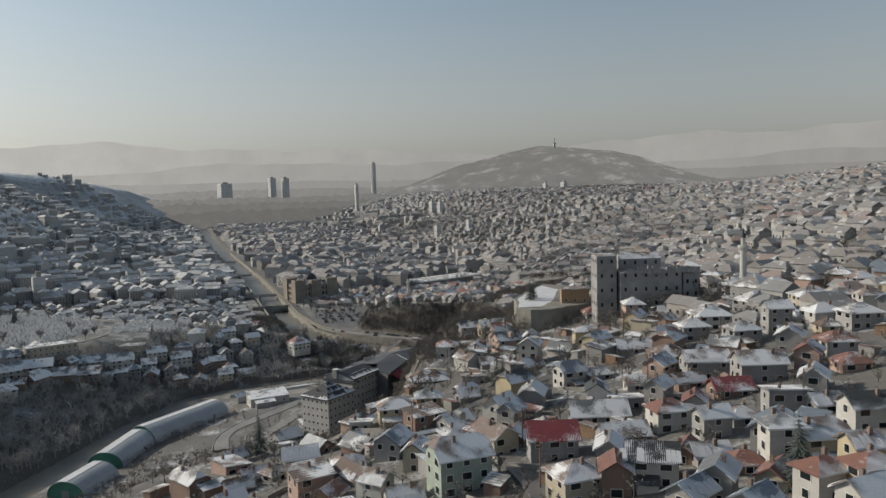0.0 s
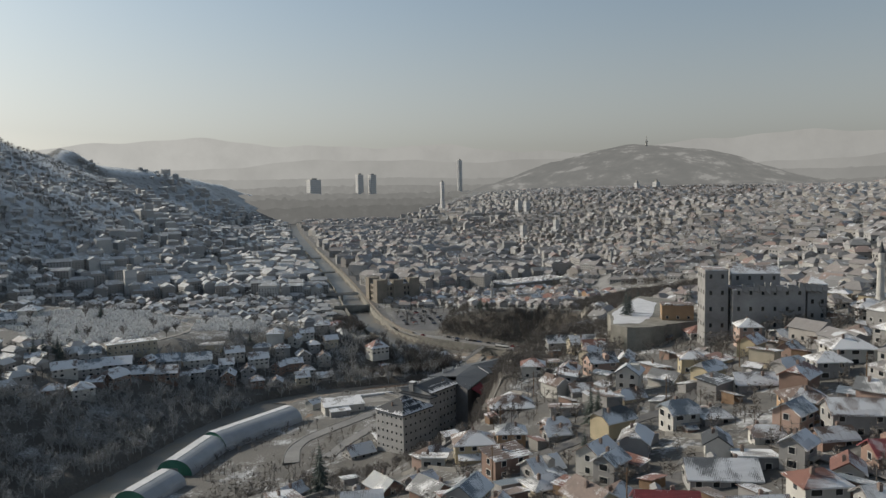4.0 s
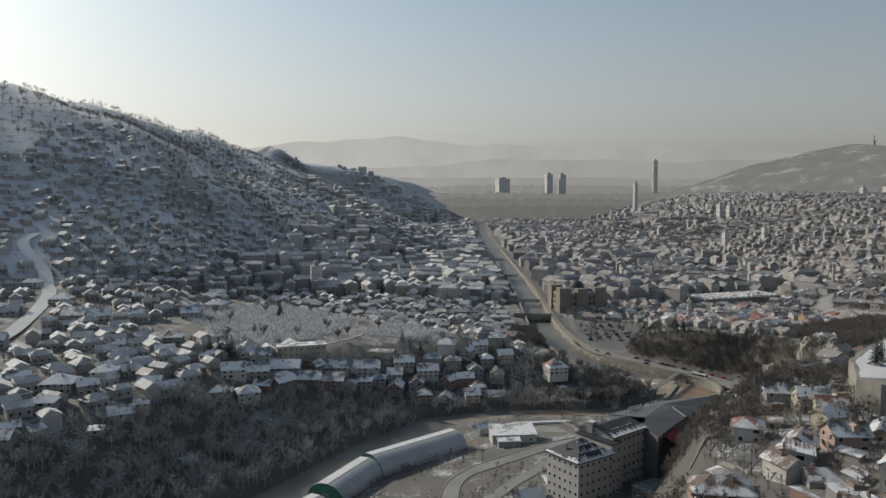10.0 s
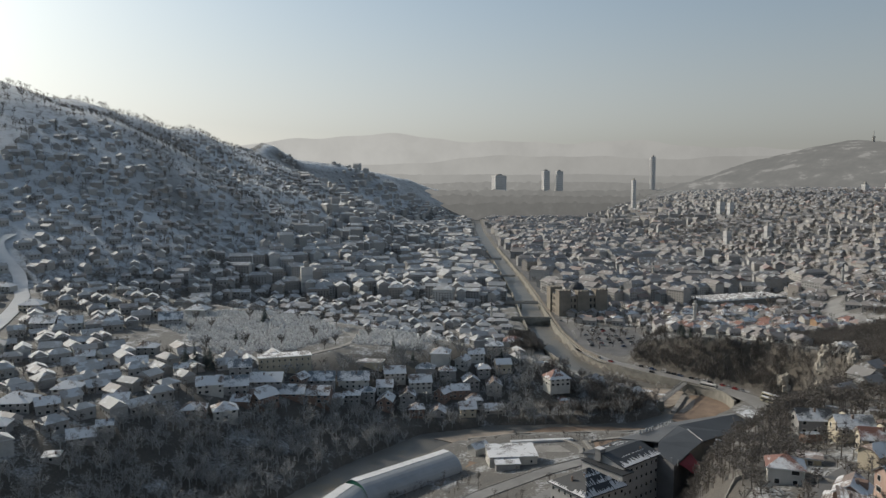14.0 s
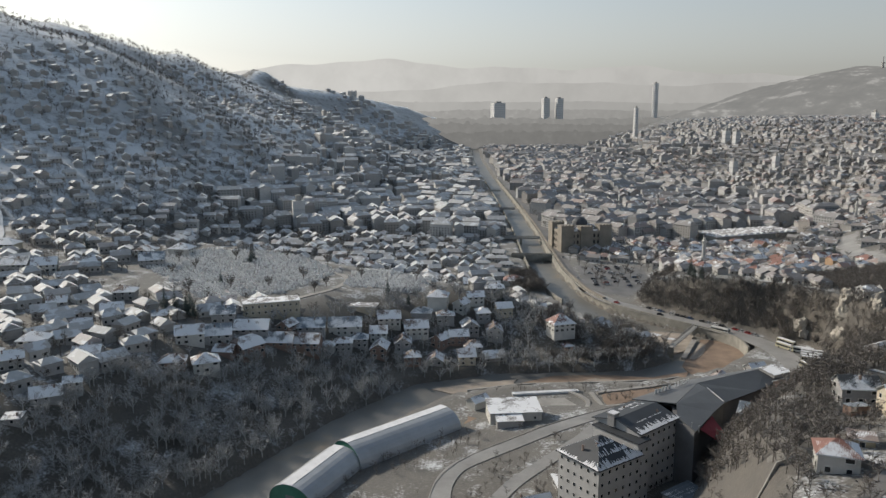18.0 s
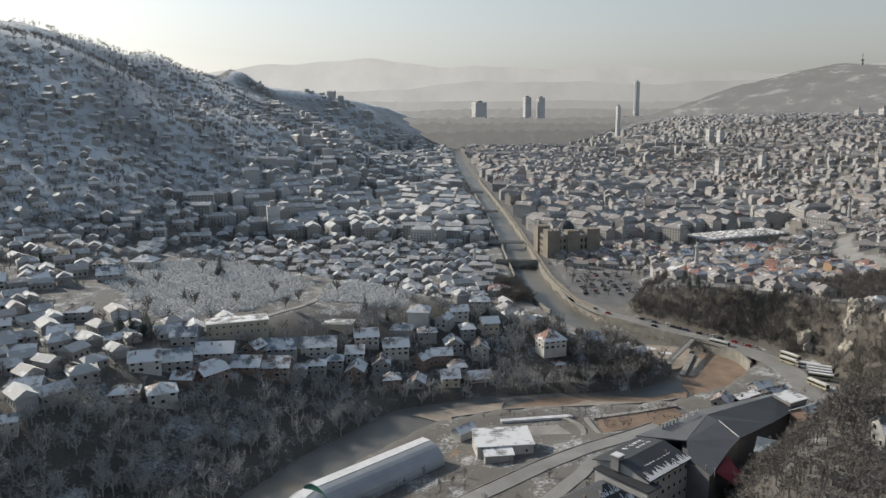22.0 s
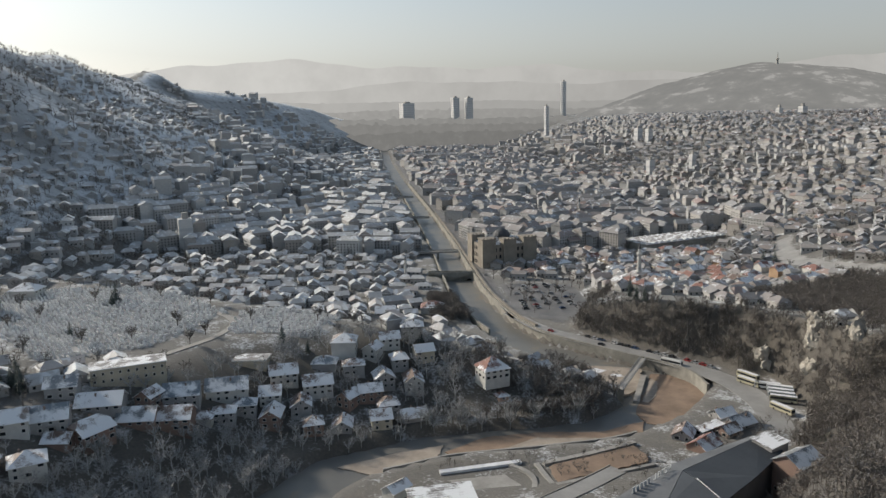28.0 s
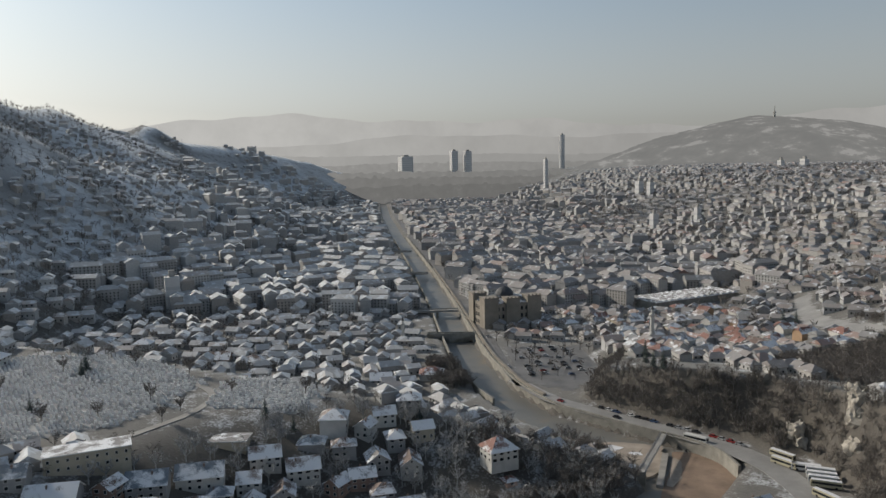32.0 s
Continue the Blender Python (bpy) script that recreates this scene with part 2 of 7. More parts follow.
# ---------- the lie of the land ----------
RIVER = np.array([(-145, -200), (-102, 20), (-66, 88), (-42, 140), (-10, 186), (30, 203), (74, 208), (106, 213), (134, 233), (149, 264), (128, 295),
                  (92, 341), (77, 386), (66, 455), (62, 525), (55, 690), (40, 940), (5, 1420), (-32, 2010), (-80, 3200)], float)
RIDGE = np.array([(-1700, -300, 520), (-1150, 450, 400), (-830, 980, 318), (-700, 1500, 266), (-729, 2197, 226), (-507, 2500, 200), (-375, 2800, 165), (-250, 3200, 110), (-150, 3800, 50)], float)
WATER = -2.0
ROAD_LINE = np.array([(103, 358), (125, 330), (150, 304), (172, 278), (183, 251), (184, 222), (178, 197)], float)
LOT_LINE = np.array([(191, 250), (192, 226)], float)


def nearest(px, py, line):
    """Distance to a line, the side (+1 to the right of its run) and how far along it, in points."""
    best, side, along = np.full(px.shape, 1e9), np.zeros(px.shape), np.zeros(px.shape)
    for i in range(len(line) - 1):
        ax, ay, bx, by = line[i][0], line[i][1], line[i + 1][0], line[i + 1][1]
        ex, ey = bx - ax, by - ay
        k = np.clip(((px - ax) * ex + (py - ay) * ey) / (ex * ex + ey * ey), 0, 1)
        d = np.hypot(px - ax - k * ex, py - ay - k * ey)
        s = np.where(ex * (py - ay) - ey * (px - ax) > 0, -1.0, 1.0)
        m = d < best
        best, side, along = np.where(m, d, best), np.where(m, s, side), np.where(m, i + k, along)
    return best, side, along


def smooth(e0, e1, v):
    k = np.clip((v - e0) / (e1 - e0), 0, 1)
    return k * k * (3 - 2 * k)


def wavy(x, y, size, seed):
    return (np.sin(x / size + seed) * np.cos(y / size * 1.13 + seed * 1.7) + 0.5 * np.sin(x / size * 2.3 + y / size * 1.7 + seed * 3.1)) / 1.5


def height(x, y):
    x, y = np.asarray(x, float), np.asarray(y, float)
    d, side, u = nearest(x, y, RIVER)
    half = np.interp(u, [0, 4, 7, 8, 8.6, 9, 9.4, 10, 11, 12, 13, 19], [11, 14, 13, 14, 19, 22, 19, 14, 12, 11.5, 12, 11])
    q = d - half
    # camera's side of the river: a strip by the water, a valley side, and a long slope that tilts up to the right
    d0 = np.interp(u, [0, 3, 7, 8.3, 8.7, 9, 9.5, 10, 10.6, 11.3, 12, 14], [15, 25, 30, 40, 29, 18, 13.5, 13, 14, 26, 60, 90])
    e0 = np.interp(u, [0, 1.5, 2.5, 3.5, 5, 7, 8, 8.7, 9, 10, 11, 12], [35, 40, 90, 140, 155, 125, 52, 33, 19, 14.5, 18, 60])
    steep = np.interp(u, [0, 6, 8, 9.5, 11, 12, 14], [0.6, 0.75, 0.9, 1.5, 0.9, 0.5, 0.3])
    bank = 4 + 0.13 * np.clip(np.minimum(q, e0) - d0, 0, None) + steep * np.clip(q - np.maximum(e0, d0), 0, None)
    scarp = np.interp(x, [-130, -60, 0, 40, 75, 88, 96, 103, 110, 130, 175], [-190, -45, 0, 14, 36, 62, 82, 93, 101, 121, 160]) - y
    rise = np.interp(x, [-60, 0, 33, 80, 95, 129, 170], [0.55, 0.44, 0.37, 0.50, 0.72, 0.78, 0.85])
    near = 4 + 0.10 * np.clip(np.minimum(q, 130) - d0, 0, None) + rise * np.clip(scarp, 0, None)
    bank = near + (bank - near) * smooth(7.4, 8.3, u)
    tilt = 63 + 0.16 * (x - 58) - 0.12 * (np.minimum(y, 650) + 94) + 0.15 * np.clip(x - 300, 0, None)
    tilt = tilt - 16 * smooth(150, 260, x) * smooth(100, 250, y)
    lid = 75 - 45 * smooth(420, 900, y)
    tilt = np.where(tilt > 85, 85 + lid * (1 - np.exp(-(tilt - 85) / lid)), tilt)
    right = np.maximum(4 + 0.01 * np.clip(q - 60, 0, 600), np.minimum(bank, tilt))
    # the road and the bus lot are cut level into the foot of the cliff
    road_d, lot_d = nearest(x, y, ROAD_LINE)[0], nearest(x, y, LOT_LINE)[0]
    right = 4 + (right - 4) * smooth(6.5, 15, road_d) * smooth(11, 27, lot_d)
    # far side
    b0 = np.interp(u, [0, 6, 8, 10, 11.5, 13, 19], [2, 3, 6, 14, 18, 30, 60])
    bw = np.interp(u, [0, 5, 7, 10, 12, 14, 19], [90, 90, 70, 45, 90, 300, 500])
    bt = np.interp(u, [0, 3, 6, 8, 10, 12, 14, 19], [34, 30, 26, 13, 9, 9, 12, 12])
    left = 2 + bt * smooth(b0, b0 + bw, q) + np.clip(q - b0 - bw, 0, 900) * 0.055
    z = np.where(side > 0, right, left)
    rd, rs, ru = nearest(x, y, RIDGE)
    rz = np.interp(ru, range(len(RIDGE)), RIDGE[:, 2]) + 46 * np.exp(-((x + 729) ** 2 + (y - 2197) ** 2) / 80 ** 2)
    rz = rz + 8 * wavy(x, y, 60, 1.0) * smooth(0, 300, rz)
    z = np.maximum(z, np.where(rs > 0, rz - np.interp(ru, [0, 2, 3, 4, 5, 8], [0.42, 0.43, 0.45, 0.50, 0.54, 0.56]) * rd + 26 * wavy(x, y, 170, 2.0) * smooth(0, 250, rd) * smooth(0, 260, rz - 0.3 * rd), rz - 0.15 * rd))
    z = z + 1.2 * wavy(x, y, 31, 0.3) * smooth(60, 160, q)
    bed = WATER - 1.5
    return np.where(q < 0, bed, np.where(q < 3, bed + (z - bed) * q / 3, z))


def gz(x, y):
    return float(height(np.array([x]), np.array([y]))[0])


def slope(x, y):
    return np.hypot(height(x + 2, y) - height(x - 2, y), height(x, y + 2) - height(x, y - 2)) / 4


def bank_line(u0, u1, off):
    """A line beside the river, off metres outside its edge; positive to the right of its run."""
    pts = []
    for u in np.arange(u0, u1 + 0.01, 0.25):
        i = min(int(u), len(RIVER) - 2)
        a, b = RIVER[i], RIVER[i + 1]
        c = a + (b - a) * (u - i)
        e = (RIVER[min(i + 1, len(RIVER) - 1)] - RIVER[max(i - (1 if u - i < 0.3 else 0), 0)])
        e = e / np.hypot(*e)
        half = np.interp(u, [0, 4, 7, 8, 8.6, 9, 9.4, 10, 11, 12, 13, 19], [11, 14, 13, 14, 19, 22, 19, 14, 12, 11.5, 12, 11])
        k = math.copysign(half + abs(off), off)
        pts.append((c[0] + e[1] * k, c[1] - e[0] * k))
    return pts


def axis(stops):
    out = []
    for a, b, step in stops:
        out += list(np.arange(a, b, step))
    return np.array(out + [stops[-1][1]])


def part(name, bm, material, parent=None, label="", m=None):
    """Links a bmesh, or a mesh that is there already, as one object under parent."""
    if isinstance(bm, bpy.types.Mesh):
        me = bm
    else:
        me = bpy.data.meshes.new(name)
        bm.to_mesh(me)
        bm.free()
        me.materials.append(material)
    ob = new(name, me)
    if parent is not None:
        ob.parent = parent
    if m is not None:
        ob.matrix_basis = m
    if label:
        tagged(ob, label)
    return ob


def mesh_of(name, verts, faces, material):
    me = bpy.data.meshes.new(name)
    me.from_pydata(verts, [], faces)
    me.materials.append(material)
    return me


def ground():
    xs = axis([(-4800, -1500, 150), (-1500, -500, 40), (-500, -180, 12), (-180, 320, 4), (320, 700, 12), (700, 1700, 40), (1700, 4800, 150)])
    ys = axis([(-900, -400, 40), (-400, -60, 6), (-60, 460, 4), (460, 900, 10), (900, 1800, 30), (1800, 3400, 50), (3400, 4900, 150)])
    gx, gy = np.meshgrid(xs, ys)
    z = height(gx.ravel(), gy.ravel())
    nx, ny = len(xs), len(ys)
    i = np.arange(nx * ny).reshape(ny, nx)
    f = np.stack([i[:-1, :-1], i[:-1, 1:], i[1:, 1:], i[1:, :-1]], -1).reshape(-1, 4)
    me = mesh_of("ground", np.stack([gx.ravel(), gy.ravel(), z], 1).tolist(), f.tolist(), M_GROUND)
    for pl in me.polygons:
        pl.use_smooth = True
    tagged(new("ground", me), "brown winter valley ground with old snow patches, left slope whitened for haze", "ground", kind="structure")


ground()


def resample(line, step):
    line = np.asarray(line, float)
    seg = np.hypot(*(line[1:, :2] - line[:-1, :2]).T)
    cum = np.concatenate([[0], np.cumsum(seg)])
    n = max(2, int(cum[-1] / step) + 1)
    s = np.linspace(0, cum[-1], n)
    out = np.stack([np.interp(s, cum, line[:, c]) for c in range(line.shape[1])], 1)
    for _ in range(3):
        out[1:-1] = (out[:-2] + 2 * out[1:-1] + out[2:]) / 4
    return out


def ribbon(name, line, width, material, lift=0.15, flat=None, thick=0.3, step=5.0, label="", category="", across=2):
    """A strip with thickness along a line; it lies on the ground, or at the height flat."""
    c = resample(line, step)
    t = np.gradient(c[:, :2], axis=0)
    t /= np.hypot(t[:, 0], t[:, 1])[:, None] + 1e-9
    nrm = np.stack([t[:, 1], -t[:, 0]], 1)
    wd = np.interp(np.linspace(0, 1, len(c)), np.linspace(0, 1, len(width)), width) if isinstance(width, tuple) else np.full(len(c), width)
    offs = np.linspace(-0.5, 0.5, across + 1)
    vs, fs = [], []
    for i in range(len(c)):
        pts = [c[i, :2] + nrm[i] * wd[i] * o for o in offs]
        if flat is None:
            hs = height(np.array([q[0] for q in pts]), np.array([q[1] for q in pts]))
            zs = [max(hs) + lift] * len(pts)
        else:
            zs = [flat] * len(pts)
        vs += [(q[0], q[1], z) for q, z in zip(pts, zs)] + [(q[0], q[1], z - thick) for q, z in zip(pts, zs)]
    k = len(offs)
    for i in range(len(c) - 1):
        a, b = i * 2 * k, (i + 1) * 2 * k
        for j in range(k - 1):
            fs.append((a + j, a + j + 1, b + j + 1, b + j))
        fs += [(a + k - 1, a + 2 * k - 1, b + 2 * k - 1, b + k - 1), (a + k, a, b, b + k)]
    ob = new(name, mesh_of(name, vs, fs, material))
    return tagged(ob, label, category, kind="structure")


def water_material():
    m, nt, p = nodes_of("river_water")
    # Murky water tones, raised so the colour also carries the reflected sky.
    c = ramp(nt, noise_node(nt, 0.03, 5), [(0.35, (0.13, 0.13, 0.125)), (0.55, (0.17, 0.165, 0.15)), (0.7, (0.24, 0.19, 0.13))])
    nt.links.new(c, p.inputs["Base Color"])
    p.inputs["Roughness"].default_value = 0.42
    bumped(nt, p, noise_node(nt, 1.1, 4), 0.25, 0.08)
    return m


ribbon("river_water", RIVER, 46.0, water_material(), flat=WATER, thick=0.2, label="shallow murky river between walled banks", category="river", across=4)
ROAD = [(88, 400), (103, 358), (125, 330), (150, 304), (172, 278), (183, 251), (184, 222), (178, 197)]
ribbon("road", ROAD, (9, 11, 12, 13, 14, 14, 13), M_ROAD, label="grey asphalt road along the river bank", category="road")
ribbon("quay_road", [(92, 385), (86, 440), (82, 530), (76, 690), (61, 940), (26, 1420), (-10, 2010)], 9.0, M_ASPH, label="straight asphalt quay road beside the river", category="road", step=15)


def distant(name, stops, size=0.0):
    """Far distance: winter smog painted into pale emission, a little lighter towards the sun."""
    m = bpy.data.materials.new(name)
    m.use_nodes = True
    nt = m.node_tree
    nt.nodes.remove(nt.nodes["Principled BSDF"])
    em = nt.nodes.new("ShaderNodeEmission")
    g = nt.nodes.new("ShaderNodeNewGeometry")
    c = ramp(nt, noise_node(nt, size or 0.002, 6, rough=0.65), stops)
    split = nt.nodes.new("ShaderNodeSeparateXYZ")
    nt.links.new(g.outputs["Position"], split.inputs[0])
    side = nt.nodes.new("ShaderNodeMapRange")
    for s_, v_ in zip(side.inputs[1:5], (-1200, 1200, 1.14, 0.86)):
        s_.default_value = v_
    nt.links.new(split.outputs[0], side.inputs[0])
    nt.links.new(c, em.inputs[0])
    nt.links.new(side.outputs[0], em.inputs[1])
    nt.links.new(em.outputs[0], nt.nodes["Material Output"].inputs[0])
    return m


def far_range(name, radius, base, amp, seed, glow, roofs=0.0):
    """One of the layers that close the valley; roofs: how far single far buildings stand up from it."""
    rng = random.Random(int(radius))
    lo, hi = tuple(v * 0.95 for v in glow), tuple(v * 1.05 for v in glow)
    vs, fs = [], []
    n = 900
    step = 0.0
    for k in range(n + 1):
        a = -1.25 + 2.5 * k / n
        z = base + amp * (math.sin(a * 7 + seed) * 0.5 + math.sin(a * 17 + seed * 2) * 0.25 + math.sin(a * 41 + seed * 3) * 0.12 + math.sin(a * 97 + seed) * 0.05)
        if k % 2 == 0:
            step = rng.uniform(0, roofs) * (2.2 if rng.random() < 0.07 else 1)
        z += step
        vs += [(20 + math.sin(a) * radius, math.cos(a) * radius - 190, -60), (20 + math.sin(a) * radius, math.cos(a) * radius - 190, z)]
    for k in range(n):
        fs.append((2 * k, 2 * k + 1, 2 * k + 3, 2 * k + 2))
    tagged(new("backdrop", mesh_of(name, vs, fs, distant("distant_" + name, [(0.35, lo), (0.6, hi), (0.7, tuple(v * (1.2 if roofs > 5 else 1.06) for v in glow))], 0.03 if roofs > 5 else 0.004))), "far distance of the valley, smog painted as a pale glow", "backdrop", kind="structure")


# Glow rises layer by layer to imitate haze thickening with distance.
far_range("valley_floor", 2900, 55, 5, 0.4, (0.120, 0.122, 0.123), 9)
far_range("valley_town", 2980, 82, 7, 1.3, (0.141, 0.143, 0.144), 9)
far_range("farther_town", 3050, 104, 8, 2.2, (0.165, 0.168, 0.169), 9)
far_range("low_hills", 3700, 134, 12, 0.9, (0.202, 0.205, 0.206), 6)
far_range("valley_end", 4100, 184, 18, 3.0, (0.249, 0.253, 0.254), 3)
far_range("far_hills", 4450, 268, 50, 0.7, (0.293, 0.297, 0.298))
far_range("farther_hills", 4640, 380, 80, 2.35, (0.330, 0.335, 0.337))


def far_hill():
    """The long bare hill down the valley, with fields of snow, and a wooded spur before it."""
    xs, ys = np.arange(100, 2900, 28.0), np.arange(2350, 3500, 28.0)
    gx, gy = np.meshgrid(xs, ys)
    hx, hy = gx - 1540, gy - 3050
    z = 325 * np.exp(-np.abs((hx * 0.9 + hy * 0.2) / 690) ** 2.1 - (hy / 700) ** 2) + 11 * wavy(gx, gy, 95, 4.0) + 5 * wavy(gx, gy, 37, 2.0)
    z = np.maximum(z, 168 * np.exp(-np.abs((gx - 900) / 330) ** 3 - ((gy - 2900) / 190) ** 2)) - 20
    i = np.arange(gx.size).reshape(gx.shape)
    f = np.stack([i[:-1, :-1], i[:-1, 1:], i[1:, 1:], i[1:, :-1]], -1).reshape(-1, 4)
    # Hill and snowfield tones glow by themselves, with haze mixed into the colour.
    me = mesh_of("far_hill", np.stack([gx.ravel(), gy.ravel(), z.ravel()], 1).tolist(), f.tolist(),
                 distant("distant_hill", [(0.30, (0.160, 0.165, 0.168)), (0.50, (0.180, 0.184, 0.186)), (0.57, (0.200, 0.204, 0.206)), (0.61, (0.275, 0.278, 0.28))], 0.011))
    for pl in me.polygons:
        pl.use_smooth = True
    tagged(new("backdrop", me), "long far hill with snowfields, its haze painted as a glow", "backdrop", kind="structure")


far_hill()


# ---------- houses ----------
def box(bm, x0, y0, z0, x1, y1, z1):
    v = [bm.verts.new(c) for c in ((x0, y0, z0), (x1, y0, z0), (x1, y1, z0), (x0, y1, z0), (x0, y0, z1), (x1, y0, z1), (x1, y1, z1), (x0, y1, z1))]
    for f in ((3, 2, 1, 0), (4, 5, 6, 7), (0, 1, 5, 4), (1, 2, 6, 5), (2, 3, 7, 6), (3, 0, 4, 7)):
        bm.faces.new([v[i] for i in f])
    return v


def slab(bm, pts, thick):
    """A plate: the polygon pts and its copy thick below, closed round."""
    a = [bm.verts.new(p_) for p_ in pts]
    b = [bm.verts.new((p_[0], p_[1], p_[2] - thick)) for p_ in pts]
    bm.faces.new(a)
    bm.faces.new(b[::-1])
    for i in range(len(a)):
        j = (i + 1) % len(a)
        bm.faces.new((a[j], a[i], b[i], b[j]))


def roof_mesh(kind, l, w, h, rise, over=0.6, thick=0.28):
    """Ridge along local x."""
    bm = bmesh.new()
    a, b = l / 2 + over, w / 2 + over
    z0 = h - rise * over / (w / 2)
    top = h + rise
    if kind == "gable":
        slab(bm, [(-a, -b, z0), (a, -b, z0), (a, 0, top), (-a, 0, top)], thick)
        slab(bm, [(a, b, z0), (-a, b, z0), (-a, 0, top), (a, 0, top)], thick)
    elif kind == "hip":
        r = max(0.3, a - b)
        slab(bm, [(-a, -b, z0), (a, -b, z0), (r, 0, top), (-r, 0, top)], thick)
        slab(bm, [(a, b, z0), (-a, b, z0), (-r, 0, top), (r, 0, top)], thick)
        slab(bm, [(a, -b, z0), (a, b, z0), (r, 0, top)], thick)
        slab(bm, [(-a, b, z0), (-a, -b, z0), (-r, 0, top)], thick)
    elif kind == "half":
        r, zm = a - 0.45 * b, z0 + (top - z0) * 0.55
        c = b * 0.45
        slab(bm, [(-a, -b, z0), (a, -b, z0), (a, -c, zm), (r, 0, top), (-r, 0, top), (-a, -c, zm)], thick)
        slab(bm, [(a, b, z0), (-a, b, z0), (-a, c, zm), (-r, 0, top), (r, 0, top), (a, c, zm)], thick)
        slab(bm, [(a, -c, zm), (a, c, zm), (r, 0, top)], thick)
        slab(bm, [(-a, c, zm), (-a, -c, zm), (-r, 0, top)], thick)
    elif kind == "shed":
        slab(bm, [(-a, -b, h), (a, -b, h), (a, b, h + rise), (-a, b, h + rise)], thick)
    else:
        slab(bm, [(-a, -b, h + 0.3), (a, -b, h + 0.3), (a, b, h + 0.3), (-a, b, h + 0.3)], 0.4)
    bmesh.ops.remove_doubles(bm, verts=bm.verts[:], dist=0.01)
    return bm


def wall_mesh(kind, l, w, h, rise, deep=4.0):
    bm = bmesh.new()
    a, b = l / 2, w / 2
    if kind in ("gable", "half"):
        cut = rise if kind == "gable" else rise * 0.5
        prof = [(-b, -deep), (b, -deep), (b, h - 0.1)] + ([(0, h + rise - 0.15)] if kind == "gable" else [(b * 0.5, h + cut - 0.15), (-b * 0.5, h + cut - 0.15)]) + [(-b, h - 0.1)]
        v0 = [bm.verts.new((-a, y, z)) for y, z in prof]
        v1 = [bm.verts.new((a, y, z)) for y, z in prof]
        bm.faces.new(v0[::-1])
        bm.faces.new(v1)
        for i in range(len(prof)):
            j = (i + 1) % len(prof)
            bm.faces.new((v0[i], v0[j], v1[j], v1[i]))
    elif kind == "shed":
        prof = [(-b, -deep), (b, -deep), (b, h + rise - 0.3), (-b, h - 0.3)]
        v0 = [bm.verts.new((-a, y, z)) for y, z in prof]
        v1 = [bm.verts.new((a, y, z)) for y, z in prof]
        bm.faces.new(v0[::-1])
        bm.faces.new(v1)
        for i in range(4):
            j = (i + 1) % 4
            bm.faces.new((v0[i], v0[j], v1[j], v1[i]))
    else:
        box(bm, -a, -b, -deep, a, b, h)
    return bm


def frame_bm(w, h):
    bm = bmesh.new()
    box(bm, -w / 2, -0.07, 0, w / 2, 0.03, h)
    return bm


def pane_bm(w, h):
    bm = bmesh.new()
    box(bm, -w / 2 + 0.12, -0.085, 0.12, w / 2 - 0.12, 0.01, h - 0.12)
    return bm


def baked(name, bm, material):
    me = bpy.data.meshes.new(name)
    bm.to_mesh(me)
    bm.free()
    me.materials.append(material)
    return me


WIN = {"a": (baked("window", frame_bm(1.15, 1.35), M_FRAME), baked("pane", pane_bm(1.15, 1.35), M_GLASS)),
       "b": (baked("window", frame_bm(1.7, 1.4), M_FRAME), baked("pane", pane_bm(1.7, 1.4), M_GLASS)),
       "d": (baked("window", frame_bm(1.1, 1.7), M_STONE), baked("pane", pane_bm(1.2, 1.8), M_GLASS)),
       "c": (baked("window", frame_bm(0.8, 1.1), M_FRAME), baked("pane", pane_bm(0.8, 1.1), M_GLASS))}


def stacked(sections, n=4, turn=0.25):
    """A tapering shaft: rings of (radius, height) with n corners, closed at both ends."""
    bm = bmesh.new()
    rings = []
    for r, z in sections:
        rings.append([bm.verts.new((r * math.cos(2 * math.pi * (i / n) + turn * math.pi), r * math.sin(2 * math.pi * (i / n) + turn * math.pi), z)) for i in range(n)])
    for a, b in zip(rings, rings[1:]):
        for i in range(n):
            bm.faces.new((a[i], a[(i + 1) % n], b[(i + 1) % n], b[i]))
    bm.faces.new(rings[0][::-1])
    bm.faces.new(rings[-1])
    return bm


bm = stacked([(0.42, -1.5), (0.42, 0.75), (0.54, 0.77), (0.54, 0.87), (0.28, 0.88), (0.28, 1.05)])
CHIMNEY = baked("chimney", bm, M_CHIM)
bm = bmesh.new()
box(bm, -1.7, -1.2, -0.18, 1.7, 0.0, 0)
for k in range(9):
    box(bm, -1.68 + k * 0.415, -1.18, 0, -1.64 + k * 0.415, -1.14, 0.95)
box(bm, -1.7, -1.2, 0.95, 1.7, -1.12, 1.03)
BALCONY = baked("balcony", bm, M_CONC)
WALLNAME = ("white", "grey", "cream", "bare brick", "yellow", "ochre", "pink", "pale green")
ROOFNAME = ("tiled roof under old snow", "red tile roof with scraps of snow", "brown tile roof with patches of snow", "grey sheet roof with patches of snow",
            "dark sheet roof with scraps of snow", "blue-grey sheet roof with some snow", "crimson sheet roof", "roof white with snow")
CELLS = {}


def taken(x, y, r):
    CELLS.setdefault((int(x // 20), int(y // 20)), []).append((x, y, r))


def free(x, y, r):
    i, j = int(x // 20), int(y // 20)
    for a in (i - 1, i, i + 1):
        for b in (j - 1, j, j + 1):
            for px, py, pr in CELLS.get((a, b), ()):
                if (x - px) ** 2 + (y - py) ** 2 < (r + pr) ** 2:
                    return False
    return True


